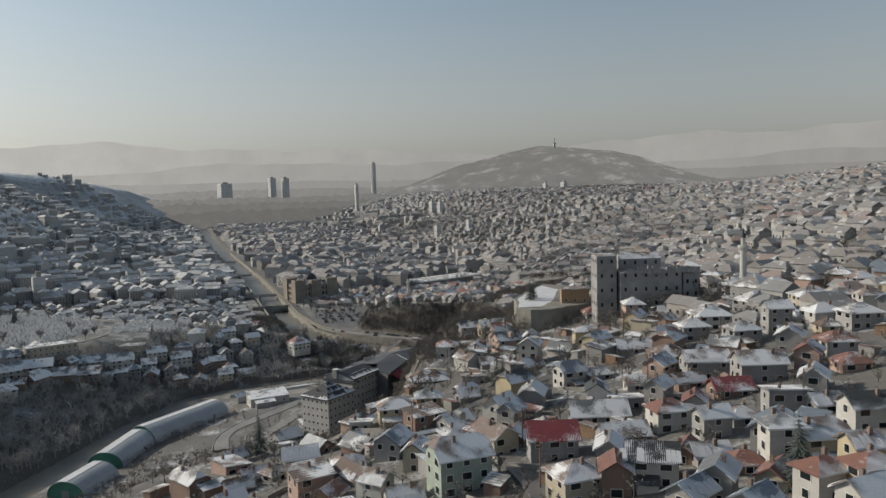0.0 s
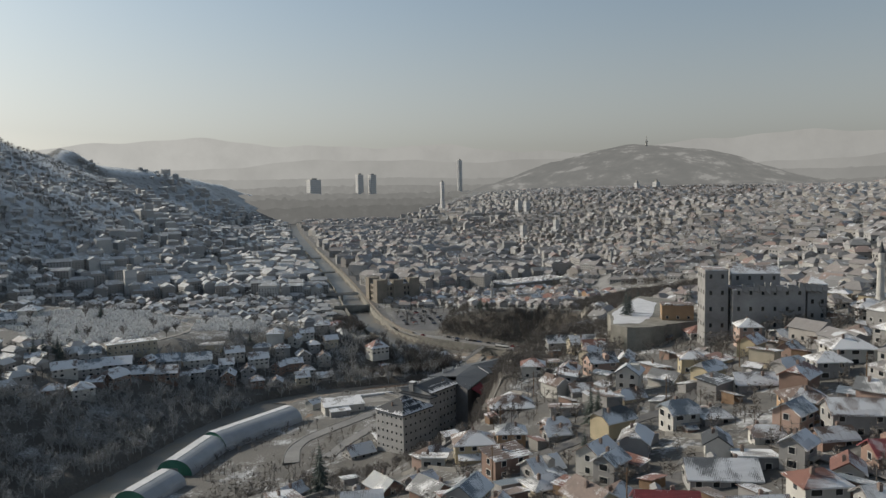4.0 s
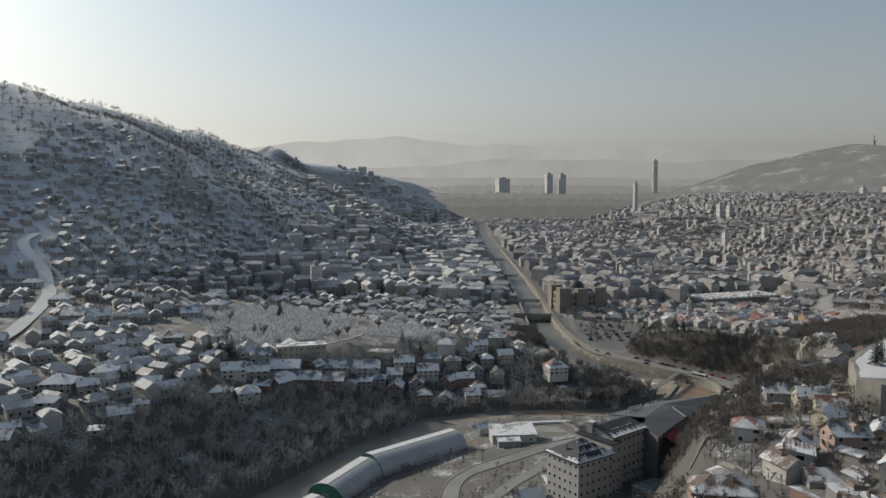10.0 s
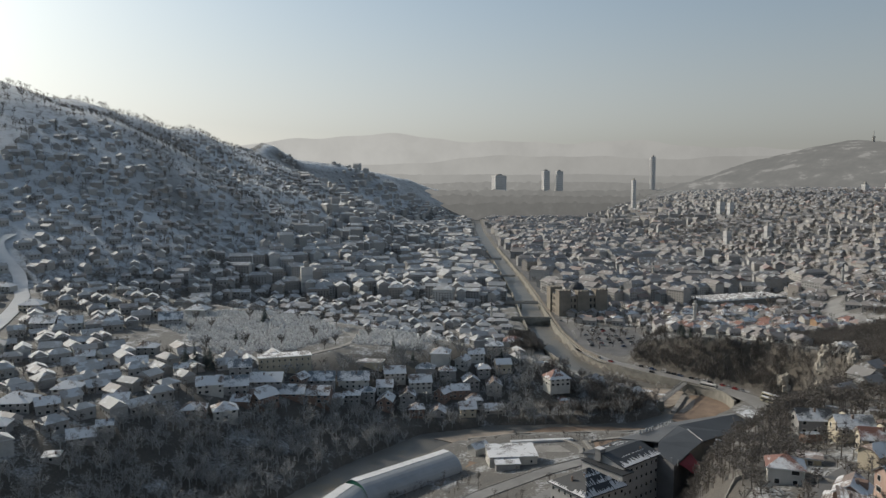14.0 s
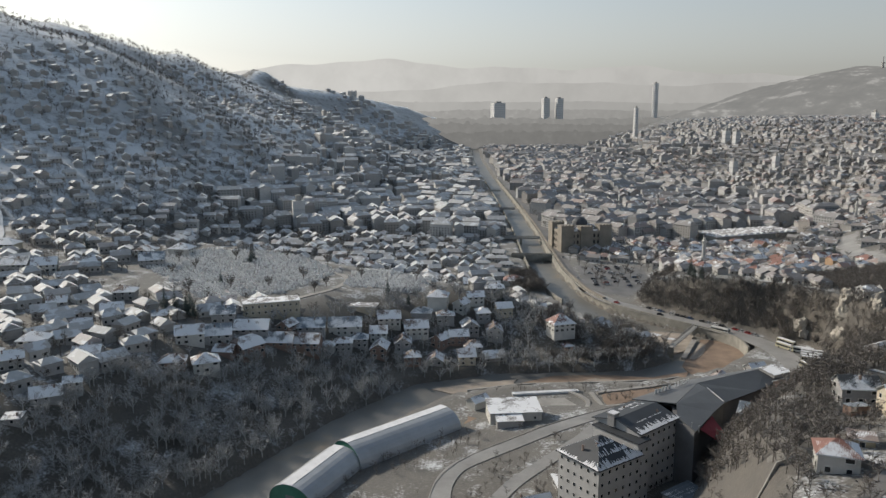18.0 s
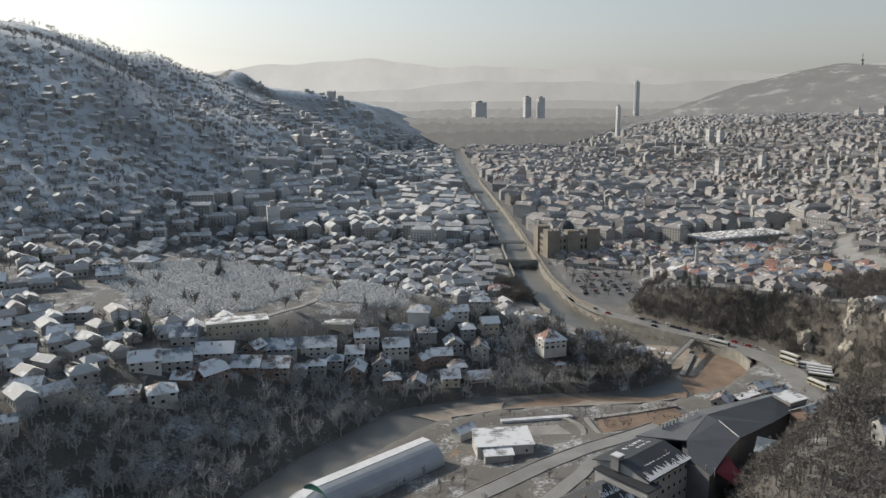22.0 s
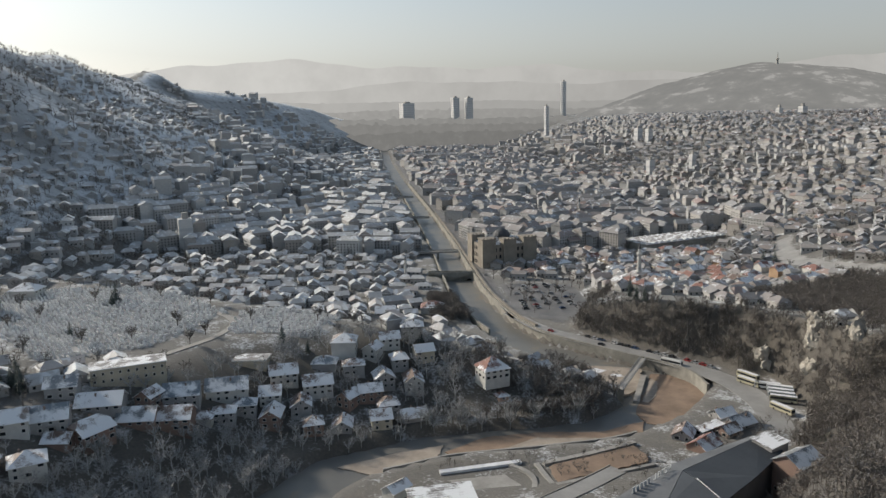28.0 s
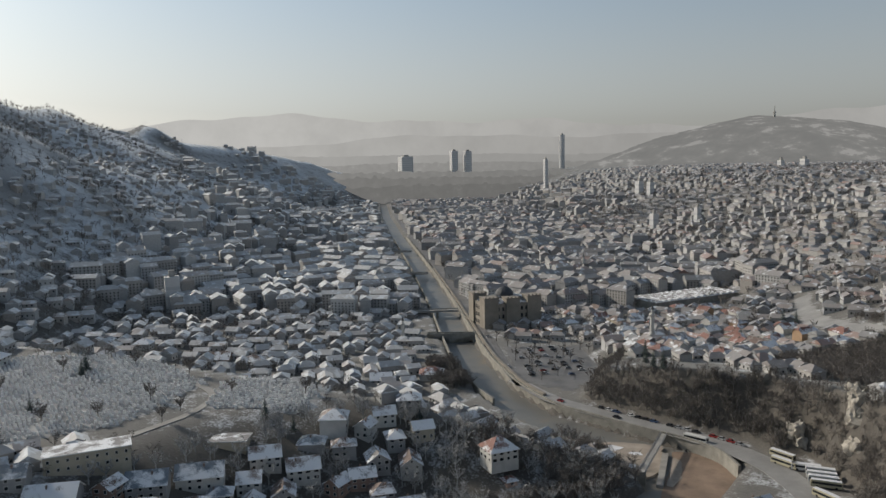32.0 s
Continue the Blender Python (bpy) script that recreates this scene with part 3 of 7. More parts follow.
def roof_snow(parent, l, w, h, rise, k):
    """Old snow left on one slope: ragged strips that run up from the eaves, and bare gaps where it slid off."""
    bm = bmesh.new()
    over, s = 0.6, k.choice((-1, 1))
    run, e0 = w / 2 + over, h - rise * over / (w / 2)
    top, full = h + rise, k.uniform(0.35, 0.95)

    def at(px, f_):
        return (px, s * run * (1 - f_), e0 + (top - e0) * f_ + 0.09)
    x = -l / 2 - 0.5
    while x < l / 2 + 0.2:
        wd = k.uniform(0.5, 1.5)
        if k.random() < 0.82:
            a, b = k.uniform(0, 0.07), full * k.uniform(0.75, 1.0)
            pts = [at(x, a), at(x + wd * 0.97, a + k.uniform(0, 0.05)), at(x + wd * 0.9, b), at(x + wd * 0.1, b * k.uniform(0.85, 1))]
            slab(bm, pts if s < 0 else pts[::-1], 0.08)
        x += wd
    tagged(part("snow", bm, M_SNOW, parent, "ragged sheet of old snow on the roof"), kind="stuff")


def house(x, y, rot, l, w, floors=2, kind="gable", wall=WHITE, roof=SNOWED, rise=None, detail=2, name="house", z=None):
    """l along the ridge. detail 2: windows on all sides; 1: on two; 0: none."""
    h = 0.4 + floors * 2.7
    rise = rise if rise is not None else {"gable": 0.33, "half": 0.34, "hip": 0.28, "shed": 0.16, "flat": 0}[kind] * w
    base = gz(x, y) - 0.9 if z is None else z
    e = new(name)
    e.matrix_basis = pose(x, y, base, 0, 0, rot)
    tagged(e, "%s %s-storey house, %s" % (WALLNAME[wall], ("zero", "one", "two", "three", "four", "five")[floors], ROOFNAME[roof]), "house", "hillside houses")
    part("wall", wall_mesh(kind, l, w, h, rise), M_WALLS[wall], e)
    part("roof", roof_mesh(kind, l, w, h, rise), M_ROOFS[roof], e)
    rnd = random.Random(int(x * 7 + y * 13))
    if kind != "flat":
        part("chimney", CHIMNEY, None, e, m=pose(rnd.uniform(-0.3, 0.3) * l, rnd.choice((-1, 1)) * w * 0.16, h + rise * 0.72))
    if detail == 2 and kind == "gable" and z is None and y < 0 and roof in (SNOWED, FULL, SHEET, DARK, BROWN, BLUE):
        roof_snow(e, l, w, h, rise, rnd)
    if detail == 2 and w > 5 and rnd.random() < 0.5:
        al, ax = l * rnd.uniform(0.35, 0.6), rnd.uniform(-0.18, 0.18) * l
        side = rnd.choice((-1, 1))
        spin = pose(0, 0, 0, 0, 0, 0 if side < 0 else 180)
        part("annex", wall_mesh("shed", al, 2.6, 2.4, 0.8), M_WALLS[rnd.choice((wall, wall, GREY, BRICK))], e, m=spin @ pose(ax, -w / 2 - 1.3, 0))
        part("annex_roof", roof_mesh("shed", al, 2.6, 2.4, 0.8, 0.3, 0.16), M_ROOFS[rnd.choice((roof, roof, SHEET, BROWN))], e, m=spin @ pose(ax, -w / 2 - 1.3, 0))
    if kind == "gable" and detail == 2 and rise > 2.0 and rnd.random() < 0.35:
        part("dormer", wall_mesh("gable", 2.6, 1.7, 1.3, 0.5, 0.9), M_WALLS[wall], e, m=pose(rnd.uniform(-0.2, 0.2) * l, -w * 0.27, h + rise * 0.32, 0, 0, 90))
        part("dormer_roof", roof_mesh("gable", 2.6, 1.7, 1.3, 0.5, 0.25, 0.14), M_ROOFS[roof], e, m=e.children[-1].matrix_basis.copy())
    if detail:
        sides = [(0, -w / 2, 0, l), (l / 2, 0, 90, w), (0, w / 2, 180, l), (-l / 2, 0, 270, w)]
        for si, (sx, sy, sr, length) in enumerate(sides):
            if detail == 1 and si in (1, 2):
                continue
            n = max(1, int(length / 3.1))
            for fl in range(floors + (1 if kind == "gable" and si in (1, 3) and rise > 2.6 else 0)):
                cols = n if fl < floors else 1
                for c in range(cols):
                    if rnd.random() < 0.12:
                        continue
                    u = (c + 0.5) / cols * length - length / 2
                    ca, sa = math.cos(radians(sr)), math.sin(radians(sr))
                    wx, wy = sx + ca * u, sy + sa * u
                    kind_w = "c" if fl >= floors else rnd.choice("aab")
                    mm = pose(wx, wy, 1.1 + fl * 2.7, 0, 0, sr) @ Matrix.Diagonal((1.25, 1, 1.12, 1))
                    if fl == 1 and si == 0 and c == cols // 2 and rnd.random() < 0.6:
                        part("balcony", BALCONY, None, e, m=pose(wx, wy, 0.35 + fl * 2.7, 0, 0, sr))
                    wo = part("window", WIN[kind_w][0], None, e, m=mm)
                    part("pane", WIN[kind_w][1], None, wo)
    taken(x, y, max(l, w) * 0.6)
    return e


# far town, joined
def far_town():
    rng = np.random.default_rng(7)
    pick = []
    for _ in range(80000):
        a, r = rng.uniform(-0.72, 0.92), 210 + 2680 * rng.random() ** 1.3
        pick.append((15 + math.sin(a) * r, -320 + math.cos(a) * r))
    P = np.array(pick)
    d, s, u = nearest(P[:, 0], P[:, 1], RIVER)
    z = height(P[:, 0], P[:, 1])
    rd, rs, ru = nearest(P[:, 0], P[:, 1], RIDGE)
    ok = (d > 32) & (z < 235) & (~((s > 0) & (u < 11.7) & ((d < 75) | (slope(P[:, 0], P[:, 1]) > 0.4)))) & (~((s > 0) & (u < 8.3) & (z < 58))) & (rs > 0)
    ok &= ~((s < 0) & (z > 150) & (wavy(P[:, 0], P[:, 1], 110, 3) > -0.1))
    ok &= ~((s < 0) & (u < 9) & (d < 86))
    ok &= ~((P[:, 0] > -228) & (P[:, 0] < 0) & (P[:, 1] > 232) & (P[:, 1] < 366)) & ~((s > 0) & (P[:, 0] < 160) & (P[:, 1] < 70)) & (np.hypot(P[:, 0] - 20, P[:, 1] + 200) > 170)
    ok &= ~((P[:, 0] > 225) & (P[:, 0] < 345) & (P[:, 1] > 590) & (P[:, 1] < 675)) & ~((P[:, 0] > 60) & (P[:, 0] < 160) & (P[:, 1] > 385) & (P[:, 1] < 500)) & ~((P[:, 0] > 130) & (P[:, 0] < 200) & (P[:, 1] > -62) & (P[:, 1] < 70))
    ok &= ~((s < 0) & (np.abs(P[:, 0] - 54) < 22) & (np.abs(P[:, 1] - 419) < 32))
    ok &= ~((P[:, 0] > 226) & (P[:, 0] < 335) & (P[:, 1] > 150) & (P[:, 1] < 354))
    cells, keep = {}, []
    for i in np.nonzero(ok)[0]:
        x, y = P[i]
        far = math.hypot(x, y)
        c = 13.5 if far < 900 else 17 if far < 1600 else 24
        if s[i] < 0:
            c *= 1.5 if z[i] > 40 else 1.22
        key = (int(x // c), int(y // c), c)
        if key in cells or not free(x, y, 4.6):
            continue
        cells[key] = 1
        taken(x, y, 4.6)
        keep.append(i)
    wv, wf, rv, rf, gv, gf = [], [], [], [], [], []
    pale_v, pale_f = [], []
    for i in keep:
        x, y = P[i]
        far = math.hypot(x, y)
        big = d[i] < 330 and y > 620 and rng.random() < 0.55 or (abs(x) < 500 and y > 1500 and rng.random() < 0.4)
        l, w, h = rng.uniform(8, 13), rng.uniform(7, 9.5), rng.uniform(2.8, 5.6)
        if big:
            l, w, h = rng.uniform(15, 28), rng.uniform(10, 14), rng.uniform(9, 17)
        elif far > 1500:
            l, w, h = l * 1.15, w * 1.1, h * 1.1
        rise = w * rng.uniform(0.22, 0.34)
        ang = rng.choice((0.35, 1.92)) + wavy(x, y, 140, 5) * 0.9 + rng.normal(0, 0.12)
        ca, sa = math.cos(ang), math.sin(ang)

        def T(px, py, pz):
            return (x + ca * px - sa * py, y + sa * px + ca * py, z[i] + pz)
        a, b = l / 2, w / 2
        n = len(wv)
        wv += [T(-a, -b, -3), T(a, -b, -3), T(a, b, -3), T(-a, b, -3), T(-a, -b, h), T(a, -b, h), T(a, b, h), T(-a, b, h), T(-a, 0, h + rise - 0.1), T(a, 0, h + rise - 0.1)]
        wf += [(n, n + 1, n + 5, n + 4), (n + 1, n + 2, n + 6, n + 9, n + 5), (n + 2, n + 3, n + 7, n + 6), (n + 3, n, n + 4, n + 8, n + 7)]
        if far < 800:
            for side, ln in ((-1, l), (1, l)):
                for r in range(max(1, int(h / 2.8))):
                    for c in range(int(ln / 3)):
                        px, pz = (c + 0.5) / int(ln / 3) * ln - ln / 2, 1.0 + r * 2.7
                        n = len(gv)
                        gv += [T(px + qx, side * (b + qy), pz + qz) for qx, qz in ((-0.55, 0), (0.55, 0), (0.55, 1.3), (-0.55, 1.3)) for qy in (0.05, -0.1)]
                        gf += [(n, n + 2, n + 4, n + 6) if side < 0 else (n + 6, n + 4, n + 2, n), (n, n + 1, n + 3, n + 2), (n + 2, n + 3, n + 5, n + 4), (n + 4, n + 5, n + 7, n + 6), (n + 6, n + 7, n + 1, n)]
        # Left-slope roofs get a separate, paler copy of the roofing.
        left_bank = s[i] < 0
        ov, of = (pale_v, pale_f) if left_bank else (rv, rf)
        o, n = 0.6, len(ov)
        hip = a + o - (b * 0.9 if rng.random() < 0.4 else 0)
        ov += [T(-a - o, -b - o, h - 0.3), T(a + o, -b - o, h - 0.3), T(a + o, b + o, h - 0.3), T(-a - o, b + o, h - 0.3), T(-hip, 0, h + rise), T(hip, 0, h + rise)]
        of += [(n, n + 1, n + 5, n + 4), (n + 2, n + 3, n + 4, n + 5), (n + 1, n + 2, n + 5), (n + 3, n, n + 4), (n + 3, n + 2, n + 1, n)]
    # Far walls and roofs levelled towards grey to imitate low contrast in haze.
    M_FW = islands("hazed_plaster", [(0, (0.30, 0.30, 0.297)), (0.3, (0.45, 0.447, 0.437)), (0.5, (0.36, 0.356, 0.35)), (0.7, (0.40, 0.38, 0.355)), (0.88, (0.33, 0.305, 0.28)), (1, (0.56, 0.555, 0.54))], 0.9, haze_amount=0.3)
    M_FR = islands("hazed_roofing", [(0, (0.31, 0.18, 0.14)), (0.12, (0.25, 0.215, 0.20)), (0.45, (0.23, 0.22, 0.215)), (0.7, (0.26, 0.22, 0.20)), (1, (0.22, 0.22, 0.22))], 0.75, 0.4, 0.2)
    # Paler roofing copy for the shaded left slope, colour raised like haze.
    M_FS = islands("hazed_left_roofing", [(0, (0.42, 0.36, 0.33)), (0.3, (0.42, 0.405, 0.395)), (0.6, (0.47, 0.465, 0.46)), (1, (0.41, 0.415, 0.42))], 0.75, 0.4, 0.3, haze_amount=0.6)
    tagged(new("snowed_town_roofs", mesh_of("snowed_town_roofs", pale_v, pale_f, M_FS)), "pitched roofs on the left slope, some snow, paled for haze", "roofs", kind="stuff")
    town = tagged(new("far_town_walls", mesh_of("far_town_walls", wv, wf, M_FW)), "dense plastered houses filling the valley and its slopes, tones levelled for haze", "houses", kind="stuff")
    tagged(new("far_town_roofs", mesh_of("far_town_roofs", rv, rf, M_FR)), "pitched roofs of the far town, part snow, tones levelled for haze", "roofs", kind="stuff")
    tagged(new("far_town_windows", mesh_of("far_town_windows", gv, gf, M_GLASS)), "dark windows of the farther houses", "windows", kind="stuff")


# hillside houses, then the rows on the far bank
house(65, -204, 4, 7.8, 7.0, 2, "hip", CREAM, SNOWED)
house(78, -207, 152, 8.1, 6.5, 2, "gable", WHITE, DARK)
house(72, -179, 164, 9.6, 7.7, 2, "gable", GREY, CRIMSON)
house(71, -207, 64, 6.0, 4.8, 2, "gable", BRICK, RED)
house(87, -181, 172, 9.5, 6.0, 1, "gable", GREY, SNOWED)
house(92, -161, 164, 12.8, 7.6, 1, "gable", GREY, SHEET)
house(101, -158, 164, 7.3, 5.9, 1, "shed", GREY, FULL)
house(98, -181, 174, 7.6, 6.0, 2, "hip", WHITE, RED)
house(107, -163, 34, 6.0, 4.8, 2, "gable", GREY, SHEET)
house(118, -158, 179, 7.5, 5.0, 1, "gable", BRICK, BROWN)
house(120, -172, 169, 8.6, 6.1, 1, "gable", BRICK, CRIMSON)
house(100, -193, 174, 6.0, 4.8, 2, "gable", GREY, FULL)
house(109, -190, 174, 6.0, 4.8, 1, "hip", GREY, SNOWED)
house(110, -173, 54, 6.0, 4.8, 1, "gable", WHITE, RED)
house(118, -192, 159, 7.8, 5.2, 2, "shed", GREY, FULL)
house(102, -218, 169, 7.9, 6.3, 2, "half", CREAM, SNOWED)
house(96, -217, 164, 6.0, 4.8, 3, "hip", WHITE, SHEET)
house(129, -188, 44, 6.5, 5.2, 2, "gable", GREY, FULL)
house(143, -171, 39, 6.7, 5.4, 2, "gable", PINK, RED)
house(154, -168, 164, 8.1, 6.5, 2, "hip", WHITE, RED)
house(147, -180, 164, 7.6, 6.1, 1, "hip", PINK, RED)
house(131, -168, 164, 10.8, 7.2, 2, "gable", GREY, SNOWED)
house(126, -154, 164, 10.9, 6.8, 2, "gable", GREY, SNOWED)
house(126, -138, 164, 9.4, 8.6, 2, "hip", OCHRE, BROWN)
house(165, -102, 164, 11.6, 10.5, 2, "hip", WHITE, FULL)
house(152, -111, 169, 8.6, 6.9, 2, "hip", GREY, FULL)
house(155, -131, 174, 8.7, 7.0, 2, "hip", GREY, FULL)
house(155, -151, 44, 8.1, 6.5, 2, "gable", GREY, FULL)
house(178, -137, 174, 9.1, 7.2, 2, "hip", WHITE, FULL)
house(169, -129, 164, 7.2, 5.7, 3, "gable", GREY, FULL)
house(180, -149, 169, 9.3, 7.4, 2, "hip", GREY, FULL)
house(191, -92, 14, 12.2, 9.8, 2, "hip", GREY, FULL)
house(213, -52, 164, 11.3, 9.0, 2, "hip", GREY, FULL)
house(200, -109, 164, 11.6, 9.3, 2, "hip", CREAM, FULL)
house(174, -144, 164, 6.0, 4.8, 1, "hip", YELLOW, BROWN)
house(170, -44, 164, 7.7, 7.7, 3, "hip", PINK, FULL)
house(180, -52, 4, 7.6, 6.1, 1, "gable", GREY, SHEET)
house(171, -8, 174, 10.6, 8.4, 1, "hip", GREY, RED)
house(134, -105, 169, 10.3, 6.9, 1, "gable", GREY, FULL)
house(135, -69, 164, 7.5, 6.0, 2, "hip", YELLOW, BROWN)
house(102, -125, 4, 7.1, 6.5, 2, "half", WHITE, BLUE)
house(97, -151, 64, 6.0, 4.8, 2, "gable", WHITE, DARK)
house(110, -127, 174, 6.6, 5.3, 1, "hip", GREY, SHEET)
house(86, -136, 59, 7.6, 6.1, 2, "half", GREY, FULL)
house(110, -78, 54, 8.1, 6.5, 3, "gable", WHITE, BLUE)
house(117, -36, 4, 9.7, 7.8, 2, "gable", PINK, DARK)
house(130, 19, 179, 10.4, 8.3, 2, "gable", CREAM, SHEET)
house(104, -39, 59, 8.4, 6.7, 2, "gable", BRICK, SNOWED)
house(98.5, -14, 164, 8.6, 7.6, 2, "hip", WHITE, RED)
house(130, 4, 170, 9, 7, 2, "gable", CREAM, RED)
house(131, -27, 60, 13, 5.5, 1, "gable", YELLOW, SHEET)
house(101, -47, 70, 9, 6, 2, "shed", WHITE, SNOWED)
house(124, 33, 176, 10, 7.5, 2, "gable", GREY, DARK)
house(110, -1, 160, 5.5, 5, 1, "flat", YELLOW, SNOWED)
house(100, -63, 174, 7.1, 5.7, 1, "gable", GREY, BROWN)
house(87, -85, 164, 8.5, 6.8, 1, "shed", GREY, SNOWED)
house(91, -231, 4, 6.0, 4.8, 2, "hip", WHITE, RED)
house(102, -228, 169, 6.0, 4.8, 2, "gable", YELLOW, SNOWED)
house(96, -235, 174, 6.0, 4.8, 2, "hip", OCHRE, RED)
house(119, -211, 169, 7.1, 5.6, 2, "gable", WHITE, DARK)
house(123, -197, 174, 6.0, 4.8, 1, "gable", GREY, SHEET)
house(81, -221, 44, 6.0, 4.8, 2, "gable", GREY, SHEET)
house(74, -224, 24, 6.0, 4.8, 2, "gable", GREY, BLUE)
house(78, -233, 24, 6.0, 4.8, 2, "gable", GREY, BLUE)
house(90, -223, 34, 6.0, 4.8, 1, "gable", CREAM, RED)
house(91, -214, 164, 6.0, 4.8, 1, "hip", BRICK, RED)
house(90, -206, 169, 6.0, 4.8, 1, "gable", GREY, FULL)
house(88, -202, 44, 6.0, 4.8, 1, "gable", BRICK, RED)
house(89, -241, 4, 6.0, 4.8, 2, "gable", WHITE, FULL)
house(76, -146, 39, 6.0, 4.8, 2, "gable", GREY, SHEET)
house(77, -107, 4, 6.0, 4.8, 1, "gable", GREY, SNOWED)
house(66, -130, 19, 7.7, 6.1, 1, "gable", GREY, FULL)
house(76, -196, 59, 6.0, 4.8, 2, "gable", GREY, FULL)
house(110, -148, 164, 6.0, 4.8, 1, "half", WHITE, SNOWED)
house(71, -161, 54, 6.0, 4.8, 1, "gable", BRICK, BROWN)
house(202, -120, 164, 8.0, 6.4, 2, "hip", CREAM, FULL)
house(200, -133, 164, 7.7, 6.2, 2, "hip", WHITE, SNOWED)
house(218, -70, 174, 8.3, 6.7, 2, "hip", GREY, FULL)
house(242, -56, 164, 8.4, 6.7, 1, "hip", WHITE, FULL)
house(230, -100, 174, 8.0, 6.4, 2, "hip", GREY, SNOWED)
house(51, -182, 4, 10.4, 8.6, 3, "half", GREEN, SNOWED)
house(48, -161, 59, 6.0, 4.8, 2, "gable", CREAM, BROWN)
house(46, -145, 54, 8.0, 6.4, 2, "gable", GREY, BLUE)
house(56, -102, 174, 9.9, 8.0, 2, "hip", YELLOW, SNOWED)
house(66, -103, 169, 7.2, 5.8, 2, "hip", OCHRE, SHEET)
house(77, -62, 174, 14.1, 9.4, 1, "hip", BRICK, BROWN)
house(35, -145, 174, 7.2, 5.8, 1, "hip", GREY, SNOWED)
house(25, -135, 179, 7.8, 6.2, 2, "gable", GREY, FULL)
house(28, -165, 49, 6.0, 4.8, 1, "gable", OCHRE, RED)
house(36, -174, 134, 6.0, 4.8, 2, "gable", WHITE, SNOWED)
house(40, -181, 4, 6.3, 5.0, 1, "gable", WHITE, BROWN)
house(34, 50, 24, 12.2, 9.7, 1, "gable", GREY, SNOWED)
house(14, -130, 14, 6.0, 4.8, 1, "gable", BRICK, RED)
house(40, -118, 34, 6.0, 4.8, 1, "gable", GREY, SNOWED)
house(9, -103, 44, 6.0, 4.8, 1, "gable", GREY, SNOWED)
house(46, -100, 164, 6.2, 5.0, 1, "shed", WHITE, FULL)
house(10, -136, 14, 6.0, 4.8, 1, "gable", BRICK, BROWN)
house(47, 66, 14, 8.5, 6.8, 1, "shed", GREY, FULL)
house(65, 75, 14, 6.6, 5.2, 1, "gable", GREY, SHEET)
house(79, -100, 14, 6.3, 5.0, 1, "half", BRICK, SNOWED)
house(19, -133, 34, 6.0, 4.8, 1, "hip", GREY, SNOWED)
house(8, -146, 24, 6.0, 4.8, 1, "gable", GREY, FULL)
house(-127, 167, 22, 13.2, 10.5, 2, "gable", WHITE, SNOWED, detail=1)
house(-117, 175, 17, 15.0, 12.0, 2, "gable", GREY, BLUE, detail=1)
house(-113, 150, 27, 11.7, 10.7, 2, "hip", WHITE, SNOWED, detail=1)
house(-126, 144, 17, 11.5, 9.2, 1, "hip", BRICK, BROWN, detail=1)
house(-102, 175, 57, 13.4, 12.1, 2, "half", BRICK, SNOWED, detail=1)
house(-110, 168, 177, 9.7, 7.8, 1, "gable", BRICK, BROWN, detail=1)
house(-105, 195, 7, 17.2, 11.5, 1, "gable", GREY, FULL, detail=1)
house(-89, 204, 72, 9.3, 7.4, 2, "gable", BRICK, BROWN, detail=1)
house(-78, 212, 9, 14.6, 11.7, 2, "gable", GREY, BLUE, detail=1)
house(-62, 225, 9, 17.8, 11.9, 2, "gable", WHITE, BLUE, detail=1)
house(-90, 193, 2, 14.4, 11.5, 1, "gable", BRICK, SHEET, detail=1)
house(-77, 197, 2, 14.4, 11.5, 2, "gable", BRICK, BROWN, detail=1)
house(-68, 205, 177, 8.7, 6.9, 1, "hip", WHITE, SNOWED, detail=1)
house(-60, 209, 7, 9.3, 7.4, 2, "hip", GREY, SNOWED, detail=1)
house(-53, 218, 7, 9.5, 7.6, 2, "hip", GREY, BLUE, detail=1)
house(-40, 243, 12, 12.7, 10.2, 2, "gable", WHITE, SNOWED, detail=1)
house(-56, 251, 177, 15.3, 9.6, 1, "flat", CREAM, FULL, detail=1)
house(-24, 240, 12, 13.4, 10.7, 2, "gable", WHITE, SNOWED, detail=1)
house(-13, 267, 177, 11.7, 11.7, 3, "hip", WHITE, SNOWED, detail=1)
house(-22, 257, 177, 11.5, 9.2, 1, "hip", GREY, BLUE, detail=1)
house(1, 268, 67, 9.0, 7.2, 2, "gable", WHITE, SNOWED, detail=1)
house(9, 277, 12, 10.2, 8.2, 2, "gable", WHITE, SNOWED, detail=1)
house(-8, 255, 7, 10.2, 8.1, 2, "hip", GREY, BROWN, detail=1)
house(3, 410, 2, 13.6, 10.9, 1, "gable", GREY, FULL, detail=1)
house(21, 288, 2, 11.5, 9.2, 2, "hip", GREY, SHEET, detail=1)
house(36, 415, 177, 15.6, 12.5, 2, "hip", WHITE, RED, detail=1)
house(-121, 198, 12, 12.0, 9.6, 2, "gable", GREY, BLUE, detail=1)
house(-150, 186, 17, 7.3, 5.8, 2, "gable", GREY, BLUE, detail=1)
house(-9, 234, 57, 9.2, 7.3, 2, "gable", BRICK, BROWN, detail=1)
house(-209, 305, 22, 15.6, 12.5, 2, "gable", GREY, BLUE, detail=1)
house(-205, 345, 177, 15.2, 12.2, 2, "hip", WHITE, FULL, detail=1)
house(-171, 481, 177, 12.4, 9.9, 2, "hip", WHITE, FULL, detail=1)
house(-110, 454, 177, 15.6, 12.5, 1, "gable", BRICK, BROWN, detail=1)
